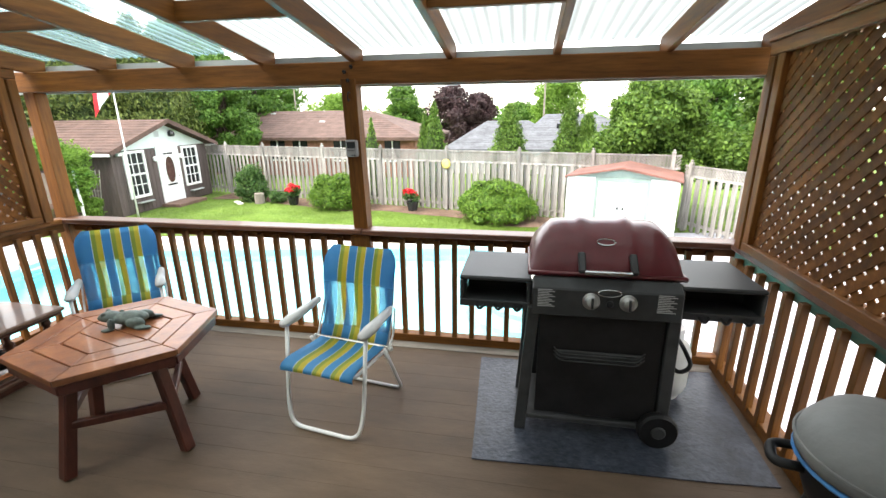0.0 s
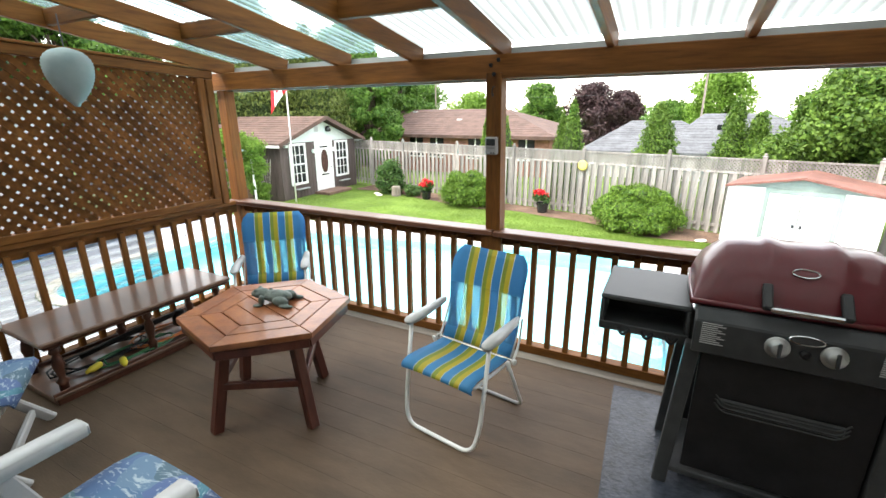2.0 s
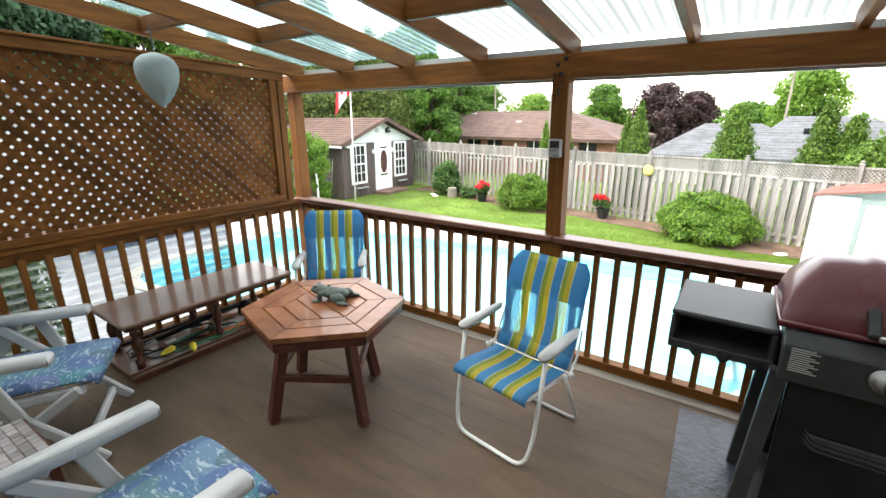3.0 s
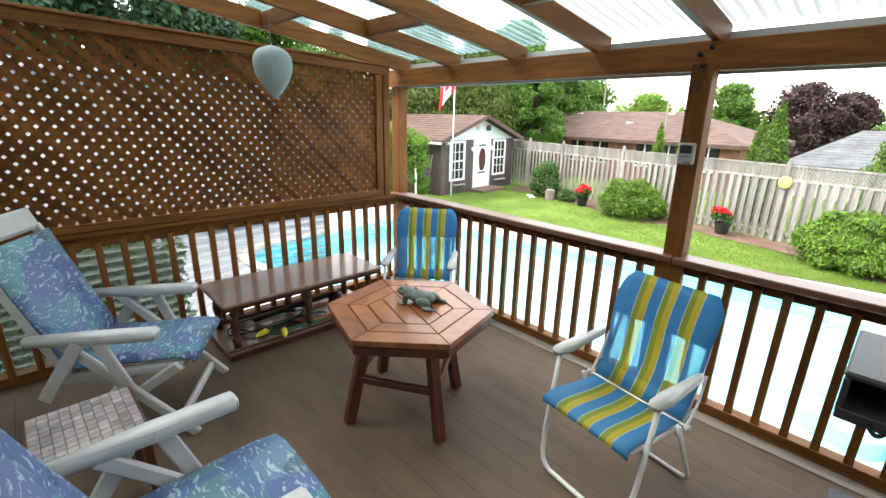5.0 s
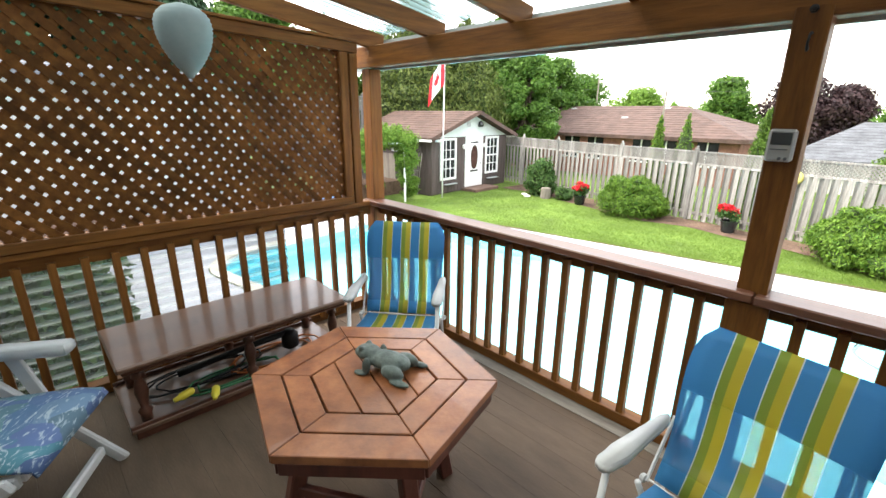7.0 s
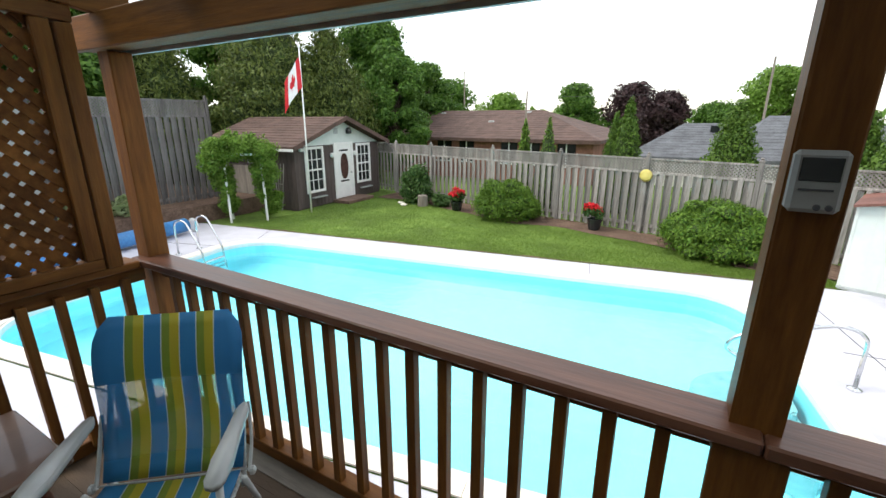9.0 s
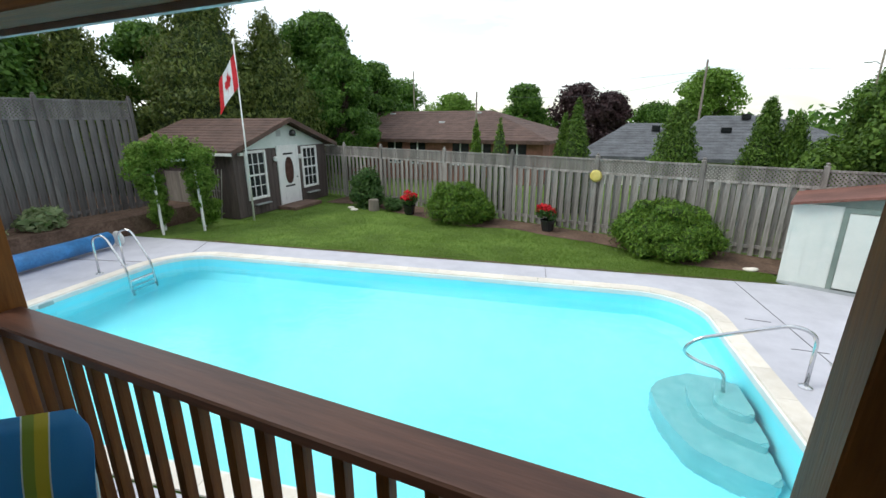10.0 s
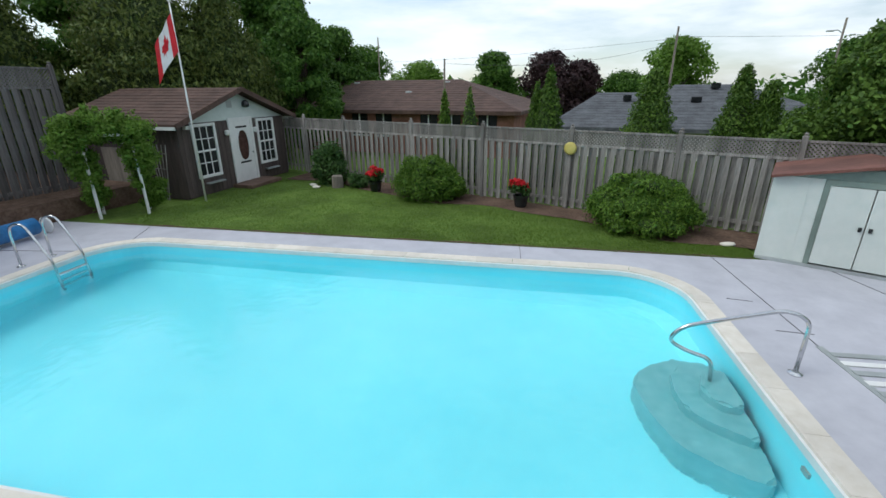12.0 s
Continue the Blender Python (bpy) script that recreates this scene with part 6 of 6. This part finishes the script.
part("handle", tube(rounded([(-2.33, -1.62, 0.11), (-2.28, -1.3, 0.16), (-2.2, -1.0, 0.21)], 0.1), 0.02, 8), M_BLACK, tool, "", True)
part("body", lathe([(0.03, 0), (0.055, 0.02), (0.055, 0.1), (0.03, 0.13)], (-2.2, -0.98, 0.098), 14), M_BLACK, tool, "", True)
for yy, xx, tt in ((-1.60, -2.1, 20), (-1.50, -2.04, 70)):
    pl = lathe([(0.014, 0), (0.022, 0.012), (0.022, 0.07), (0.015, 0.085), (0.012, 0.11)], seg=12, m=pose(xx, yy, 0.112, 90, 0, tt))
    single("cord_plug", pl, M_YEL, "yellow rubber cord plug on the low shelf", "plug", group="cord plugs", smooth=True)

# ---- white reclining chairs with floral cushions ----
def cushion(w, path, thick):
    bm = bmesh.new()
    rows = []
    n, K = 8, len(path)
    for k, (y, z) in enumerate(path):
        a, b = path[max(0, k - 1)], path[min(K - 1, k + 1)]
        d = Vector((0, b[0] - a[0], b[1] - a[1])).normalized()
        nn = Vector((1, 0, 0)).cross(d)
        t = k / (K - 1)
        row = []
        for s in (1, -1):
            for i in range(n + 1):
                u = (2 * i / n - 1) * s
                puff = (1 - abs(u) ** 4) * min(1, 7 * t * (1 - t) + 0.15)
                row.append(bm.verts.new(Vector((w * u, y, z)) + nn * (s * thick * (0.18 + 0.82 * puff) * 0.5)))
        rows.append(row)
    m = len(rows[0])
    for p, q in zip(rows, rows[1:]):
        for i in range(m):
            bm.faces.new((p[i], p[(i + 1) % m], q[(i + 1) % m], q[i]))
    bm.faces.new(rows[0][::-1])
    bm.faces.new(rows[-1])
    return bm


def recliner(at, turn, label):
    c = thing("reclining_chair", at, label, "chair", "white reclining chairs", turn=turn, local=True)
    for s in (-1, 1):
        o = [(-0.275, -0.036), (-0.265, -0.043), (0.0, -0.036), (0.29, -0.024), (0.30, 0.0), (0.29, 0.024), (0.0, 0.036), (-0.265, 0.043), (-0.275, 0.036)]
        bm = prism([(s * 0.305 + b, a) for a, b in o], 0.588, 0.635)
        bmesh.ops.bevel(bm, geom=bm.edges[:], offset=0.008, segments=2, affect="EDGES")
        part("armrest", bm, M_RESIN, c, "white plastic armrest", True)
        # crossed side legs
        part("leg", bar((s * 0.295, -0.38, 0.0), (s * 0.295, 0.16, 0.60), 0.03, 0.055, 0.008, up=(0, 0.7, -0.6)), M_RESIN, c)
        part("leg", bar((s * 0.262, 0.26, 0.0), (s * 0.262, -0.33, 0.40), 0.03, 0.055, 0.008, up=(0, 0.6, 0.7)), M_RESIN, c)
        part("arm_strut", bar((s * 0.33, -0.02, 0.60), (s * 0.325, -0.12, 0.31), 0.022, 0.06, 0.006, up=(0, 1, -0.3)), M_RESIN, c)
        part("arm_strut", bar((s * 0.33, 0.06, 0.60), (s * 0.325, 0.26, 0.30), 0.022, 0.06, 0.006, up=(0, 1, 0.5)), M_RESIN, c)
        part("seat_rail", bar((s * 0.235, -0.34, 0.385), (s * 0.235, 0.22, 0.36), 0.03, 0.05, 0.008), M_RESIN, c)
        part("back_rail", bar((s * 0.235, 0.18, 0.36), (s * 0.235, 0.46, 1.06), 0.03, 0.05, 0.008, up=(0, 1, 0)), M_RESIN, c)
    for y, z in ((-0.33, 0.385), (0.2, 0.37)):
        part("cross_rail", bar((-0.22, y, z), (0.22, y, z), 0.04, 0.035, 0.006), M_RESIN, c)
    part("head_rail", box(-0.255, 0.255, -0.02, 0.02, -0.06, 0.06, 0.015, m=pose(0, 0.475, 1.09, -21)), M_RESIN, c, "white plastic head rail")
    part("foot_bar", bar((-0.28, -0.30, 0.075), (0.28, -0.30, 0.075), 0.03, 0.05, 0.008), M_RESIN, c)
    part("leg_stretcher", bar((-0.25, 0.19, 0.05), (0.25, 0.19, 0.05), 0.03, 0.045, 0.008), M_RESIN, c)
    sp = [(-0.40, 0.40), (-0.385, 0.425), (-0.30, 0.435), (-0.15, 0.43), (0.0, 0.425), (0.12, 0.42), (0.18, 0.42)]
    seat = part("seat_cushion", cushion(0.245, sp, 0.055), M_FLORAL, c, "blue floral cushion", True)
    part("piping", tube([(-0.245, -0.385, 0.42), (0.245, -0.385, 0.42)], 0.006, 6), M_TUBEW, seat)
    bp = [(0.17, 0.42), (0.2, 0.5), (0.25, 0.62), (0.31, 0.77), (0.37, 0.92), (0.40, 1.0), (0.415, 1.03)]
    part("back_cushion", cushion(0.25, bp, 0.07), M_FLORAL, c, "blue floral cushion", True)
    return c


recliner((-1.855, -2.44, 0), 149, "white plastic reclining chair with a blue floral cushion")
recliner((-0.355, -2.53, 0), 180, "white plastic reclining chair with a blue floral cushion beside the stool")

stool = thing("woven_stool", (-1.18, -2.7, 0), "small square stool with a grey-brown woven top", "stool", turn=2, local=True)
part("frame", box(-0.205, 0.205, -0.19, 0.19, 0.375, 0.412, 0.006), M_BENCHD, stool)
M_WEAVE = surf("woven_strip", (0.23, 0.205, 0.205), (0.34, 0.31, 0.31), 18, rough=0.7, bump=0.4, bscale=60, rnd=0.3)
for i in range(11):
    for j in range(10):
        x0, y0 = -0.195 + 0.0355 * i, -0.18 + 0.036 * j
        if (i + j) % 2:
            bmw = box(x0, x0 + 0.0345, y0 + 0.001, y0 + 0.0345, 0.413, 0.4195, 0.0025)
        else:
            bmw = box(x0 + 0.0005, x0 + 0.0345, y0, y0 + 0.0355, 0.413, 0.4185, 0.0025)
        part("weave_strip", bmw, M_WEAVE, stool)
for sx in (-1, 1):
    for sy in (-1, 1):
        part("leg", bar((sx * 0.185, sy * 0.17, 0), (sx * 0.18, sy * 0.165, 0.375), 0.035, 0.035, 0.004, up=(0, 1, 0)), M_BENCHD, stool)

# ---- barbecue on its mat ----
mat = prism([(1.03, -1.15), (1.6, -1.125), (2.2, -1.11), (2.5, -1.09), (2.545, -0.1), (0.985, -0.14)], 0.001, 0.008)
single("floor_mat", mat, M_MAT, "dark blue-grey ribbed rubber mat under the barbecue", "mat")
bbq = thing("gas_barbecue", (1.66, -0.66, 0.008), "black gas barbecue with a maroon lid and side shelves", "barbecue")
zf = 0.009
for x, y in ((1.315, -0.86), (2.0, -0.86), (1.315, -0.47), (2.0, -0.47)):
    lo = x + (-0.045 if x < 1.9 else 0.01)
    part("leg", bar((lo, y, zf if x < 1.9 else 0.07), (x, y, 0.76), 0.06, 0.044, 0.004, up=(0, 1, 0)), M_GREYP, bbq)
for x in (2.03,):
    part("side_panel", box(x - 0.006, x + 0.006, -0.85, -0.48, 0.12, 0.74), M_BLACK, bbq)
part("front_door", box(1.347, 1.968, -0.872, -0.845, 0.13, 0.735, 0.006), M_BLACK, bbq, "black front panel")
part("door_grip", box(1.44, 1.87, -0.885, -0.8725, 0.475, 0.53, 0.008), M_GREYP, bbq)
for k in range(3):
    part("grip_line", tube(rounded([(1.43, -0.885, 0.545 - 0.02 * k), (1.46, -0.887, 0.51 - 0.02 * k), (1.85, -0.887, 0.51 - 0.02 * k), (1.88, -0.885, 0.545 - 0.02 * k)], 0.03), 0.004, 5), M_GREYP, bbq)
part("bottom_shelf", box(1.3, 2.02, -0.88, -0.46, 0.085, 0.115, 0.004), M_GREYP, bbq, "worn grey bottom shelf")
part("back_panel", box(1.33, 1.98, -0.475, -0.46, 0.12, 0.7), M_BLACK, bbq)
bm = prism([(-0.905, 0.735), (-0.885, 0.735), (-0.80, 0.91), (-0.835, 0.915), (-0.90, 0.88)], 1.305, 2.02, axis="x")
bmesh.ops.bevel(bm, geom=bm.edges[:], offset=0.006, segments=1, affect="EDGES")
panel = part("control_panel", bm, M_GREYP, bbq, "charcoal control panel")
for x in (1.59, 1.765):
    k = lathe([(0.042, 0), (0.043, 0.006), (0.036, 0.009), (0.030, 0.011), (0.028, 0.034), (0.021, 0.04)], seg=20, m=pose(x, -0.905, 0.825, 82))
    part("knob", k, M_BRUSHED, panel, "chrome knob", True)
    part("knob_grip", box(-0.006, 0.006, -0.028, 0.028, 0.04, 0.054, 0.003, m=pose(x, -0.905, 0.825, 82)), M_GREYP, panel)
part("igniter", lathe([(0.018, 0), (0.018, 0.012), (0.01, 0.02)], seg=12, m=pose(1.68, -0.905, 0.815, 82)), M_BLACK, panel)
ov = [(0.055 * math.cos(a), 0.017 * math.sin(a)) for a in (2 * math.pi * i / 20 for i in range(20))]
b2 = prism(ov, 0, 0.004, axis="y")
bmesh.ops.transform(b2, matrix=pose(1.675, -0.9085, 0.872, -6), verts=b2.verts)
part("emblem", b2, M_GREYP, panel)
part("emblem_rim", tube([pose(1.675, -0.909, 0.872, -6) @ Vector((a, 0, b)) for a, b in ov], 0.0025, 5, closed=True), M_CHROME, panel)
for x0 in (1.33, 1.90):
    for k in range(11):
        part("label_bar", box(x0, x0 + 0.085 - 0.014 * (k % 3), -0.9085, -0.9065, 0.785 + 0.0088 * k, 0.7885 + 0.0088 * k), M_LABEL, panel)
part("firebox", box(1.33, 2.0, -0.84, -0.42, 0.76, 0.915, 0.02), M_BLACK, bbq)
# the lid: rounded maroon shell with two raised shoulders
sec = [(-0.805, 0.925), (-0.80, 0.955), (-0.775, 1.0), (-0.745, 1.075), (-0.70, 1.135), (-0.62, 1.17), (-0.52, 1.17), (-0.43, 1.14), (-0.395, 1.06), (-0.385, 0.925)]
xs = [(1.287, 0.22), (1.297, 0.42), (1.318, 0.66), (1.35, 0.83), (1.395, 0.935), (1.45, 0.965), (1.515, 0.97), (1.535, 1.03), (1.565, 1.035), (1.60, 0.985), (1.73, 0.985), (1.765, 1.035), (1.795, 1.03),
      (1.815, 0.97), (1.88, 0.965), (1.935, 0.935), (1.98, 0.83), (2.012, 0.66), (2.033, 0.42), (2.043, 0.22)]
bm = bmesh.new()
rows = [[bm.verts.new((x, -0.595 + (y + 0.595) * (0.9 + 0.1 * k), 0.925 + (z - 0.925) * (k if k > 0.9 else k * 0.92))) for y, z in sec] for x, k in xs]
for p, q in zip(rows, rows[1:]):
    for i in range(len(sec) - 1):
        bm.faces.new((p[i], q[i], q[i + 1], p[i + 1]))
bm.faces.new(rows[0])
bm.faces.new(rows[-1][::-1])
lid = part("lid", bm, M_MAROON, bbq, "glossy maroon lid", True)
part("lid_rim", tube([(1.285, -0.81, 0.928), (2.045, -0.81, 0.928), (2.045, -0.38, 0.928), (1.285, -0.38, 0.928)], 0.014, 8, closed=True), M_MAROON, lid, "", True)
for x in (1.545, 1.795):
    part("handle_bracket", bar((x, -0.765, 1.03), (x, -0.855, 0.955), 0.035, 0.03, 0.006, up=(0, 1, 1)), M_GREYP, lid)
part("handle_bar", bar((1.555, -0.852, 0.957), (1.785, -0.852, 0.957), 0.03, 0.024, 0.006), M_CHROME, lid, "steel handle bar")
b2 = prism([(a * 0.8, b) for a, b in ov], 0, 0.004, axis="y")
bmesh.ops.transform(b2, matrix=pose(1.665, -0.742, 1.088, -30), verts=b2.verts)
part("emblem", b2, M_MAROON, lid, "oval maroon emblem")
part("emblem_rim", tube([pose(1.665, -0.745, 1.088, -30) @ Vector((a * 0.8, 0, b)) for a, b in ov], 0.003, 5, closed=True), M_CHROME, lid, "chrome emblem rim")
for x0, x1, nm in ((0.915, 1.30, -1), (2.035, 2.43, 1)):
    sh = part("side_shelf", box(x0, x1, -0.80, -0.33, 0.862, 0.886, 0.008), M_GREYP, bbq, "charcoal plastic side shelf")
    part("tray_bottom", box(x0 + 0.006, x1 - 0.004, -0.795, -0.6, 0.735, 0.748, 0.003), M_GREYP, sh)
    part("tray_side", box(x0 + 0.002, x0 + 0.022, -0.80, -0.6, 0.735, 0.861, 0.004), M_GREYP, sh)
    part("tray_side", box(x1 - 0.022, x1 - 0.002, -0.80, -0.6, 0.735, 0.861, 0.004), M_GREYP, sh)
    part("tray_back", box(x0 + 0.023, x1 - 0.023, -0.61, -0.60, 0.749, 0.861), M_BLACK, sh)
    part("tray_lip", box(x0 + 0.004, x1 - 0.004, -0.812, -0.80, 0.715, 0.755, 0.003), M_GREYP, sh)
    for k in range(3):
        part("tool_hook", tube(rounded([(x0 + 0.09 + 0.1 * k, -0.815, 0.735), (x0 + 0.115 + 0.1 * k, -0.84, 0.71), (x0 + 0.14 + 0.1 * k, -0.815, 0.735)], 0.02), 0.008, 6), M_BLACK, sh)
for y in (-0.9, -0.44):
    w = part("wheel", lathe([(0.03, -0.02), (0.075, -0.024), (0.082, -0.012), (0.082, 0.012), (0.075, 0.024), (0.03, 0.02)], seg=22, m=pose(1.985, y, 0.111, 90) @ Matrix.Scale(1.23, 4)), M_BLACK, bbq, "black plastic wheel", False)
    part("hub", lathe([(0.025, -0.028), (0.03, -0.024), (0.03, 0.024), (0.025, 0.028)], seg=12, m=pose(1.985, y, 0.111, 90) @ Matrix.Scale(1.23, 4)), M_GREYP, w)
tank = thing("propane_tank", (2.15, -0.36, 0.0), "white propane tank standing beside the barbecue", "gas tank")
part("body", lathe([(0.08, 0.03), (0.13, 0.05), (0.148, 0.10), (0.15, 0.30), (0.13, 0.36), (0.06, 0.395)], (2.15, -0.36, 0.0), 22), M_TANK, tank, "", True)
part("foot_ring", lathe([(0.10, 0.008), (0.11, 0.008), (0.11, 0.045), (0.10, 0.045)], (2.15, -0.36, 0.0), 20), M_TANK, tank)
part("collar", lathe([(0.085, 0.37), (0.095, 0.37), (0.095, 0.47), (0.085, 0.47)], (2.15, -0.36, 0.0), 18), M_TANK, tank)
part("valve", lathe([(0.02, 0.39), (0.022, 0.45), (0.035, 0.455), (0.03, 0.48)], (2.15, -0.36, 0.0), 10), M_CHROME, tank)
part("hose", tube(rounded([(2.15, -0.38, 0.455), (2.16, -0.58, 0.46), (2.19, -0.69, 0.38), (2.12, -0.69, 0.33), (2.05, -0.64, 0.42), (2.0, -0.6, 0.6)], 0.08), 0.012, 7), M_BLACK, tank, "black rubber gas hose", True)

kettle = thing("kettle_grill", (2.31, -1.77, 0), "round black kettle grill under a grey vinyl cover", "barbecue")
KC = (2.33, -1.76, -0.05)
part("bowl", lathe([(0.04, 0.52), (0.12, 0.545), (0.18, 0.60), (0.21, 0.68), (0.22, 0.775), (0.215, 0.79)], KC, 28), M_BLACK, kettle, "", True)
bm = lathe([(0.238, 0.765), (0.240, 0.785), (0.238, 0.805), (0.228, 0.835), (0.20, 0.872), (0.15, 0.90), (0.09, 0.915), (0.04, 0.921), (0.012, 0.922)], KC, 40)
for v in bm.verts:
    v.co += Vector((0, 0, 1)) * 0.014 * noise.noise(v.co * 6) + Vector((v.co.x - KC[0], v.co.y - KC[1], 0)) * 0.05 * noise.noise(v.co * 5 + Vector((3, 0, 0)))
part("cover", bm, M_COVER, kettle, "grey vinyl cover", True)
part("cover_hem", tube([(KC[0] + 0.239 * math.cos(a), KC[1] + 0.239 * math.sin(a), 0.755) for a in (2 * math.pi * i / 32 for i in range(32))], 0.005, 6, closed=True), M_COVER, kettle)
part("strap", tube([(KC[0] + 0.229 * math.cos(a), KC[1] + 0.229 * math.sin(a), 0.702) for a in (2 * math.pi * i / 32 for i in range(32))], 0.009, 6, closed=True), M_BLUEROLL, kettle, "blue strap")
for a in (0.6, 2.7, 4.8):
    part("leg", tube([(KC[0] + 0.16 * math.cos(a), KC[1] + 0.16 * math.sin(a), 0.53), (KC[0] + 0.25 * math.cos(a), KC[1] + 0.25 * math.sin(a), 0.0)], 0.013, 8), M_GREYP, kettle)
part("side_handle", tube(rounded([(KC[0] - 0.20, KC[1] + 0.03, 0.66), (KC[0] - 0.28, KC[1] + 0.06, 0.65), (KC[0] - 0.24, KC[1] + 0.16, 0.65), (KC[0] - 0.16, KC[1] + 0.13, 0.66)], 0.04), 0.016, 8), M_BLACK, kettle, "", True)

# ---- small things fixed to the porch ----
LC = (-2.20, -1.345, 1.758)
lan = thing("hanging_lantern", LC, "pale blue-grey paper lantern shaped like a wasp nest", "lantern")
prof = []
for i in range(34):
    t = i / 33
    r = 0.124 * math.sin(math.pi / 2 * t / 0.68) ** 0.8 if t < 0.68 else 0.124 * math.sqrt(max(0.02, 1 - ((t - 0.68) / 0.32) ** 2.4))
    prof.append((max(0.012, r) + (0.0045 if i % 2 else 0), 0.335 * t))
part("shade", lathe(prof, LC, 26), M_LANT, lan, "", True)
part("cord", tube([(LC[0], LC[1], LC[2] + 0.33), (LC[0], LC[1], roof_z(LC[1]) + 0.02)], 0.004, 5), M_DARK, lan)
tag = thing("thermometer", (0.03, -0.02, 1.42), "grey plastic weather display fixed to the post", "thermometer")
part("case", box(0.011, 0.094, -0.070, -0.028, 1.446, 1.561, 0.008), M_PINK, tag)
part("screen", box(0.022, 0.083, -0.0725, -0.0702, 1.506, 1.549, 0.001), M_GLASSD, tag, "dark display screen")
part("slot_line", box(0.025, 0.077, -0.0722, -0.0702, 1.488, 1.492), M_DARK, tag)
for x in (0.058, 0.076):
    part("button", lathe([(0.006, 0), (0.006, 0.004), (0.004, 0.006)], seg=10, m=pose(x, -0.07, 1.458, 90)), M_DARK, tag)
hook = tube(rounded([(0.07, -0.072, 1.87), (0.07, -0.1, 1.87), (0.07, -0.12, 1.84), (0.07, -0.105, 1.81), (0.07, -0.09, 1.825)], 0.02), 0.004, 6)
single("hook", hook, M_BLACK, "small black metal hook on the porch post", "hook", smooth=True)
for x, z in ((0.035, 2.0), (0.085, 2.03), (0.06, 1.945)):
    bolt = lathe([(0.014, 0), (0.014, 0.006), (0.009, 0.008), (0.009, 0.02), (0.004, 0.022)], seg=6, m=pose(x, -0.055 if z > 1.96 else -0.066, z, 90))
    single("bolt", bolt, M_BLACK, "black bolt head through the porch beam", "bolt", group="porch bolts")
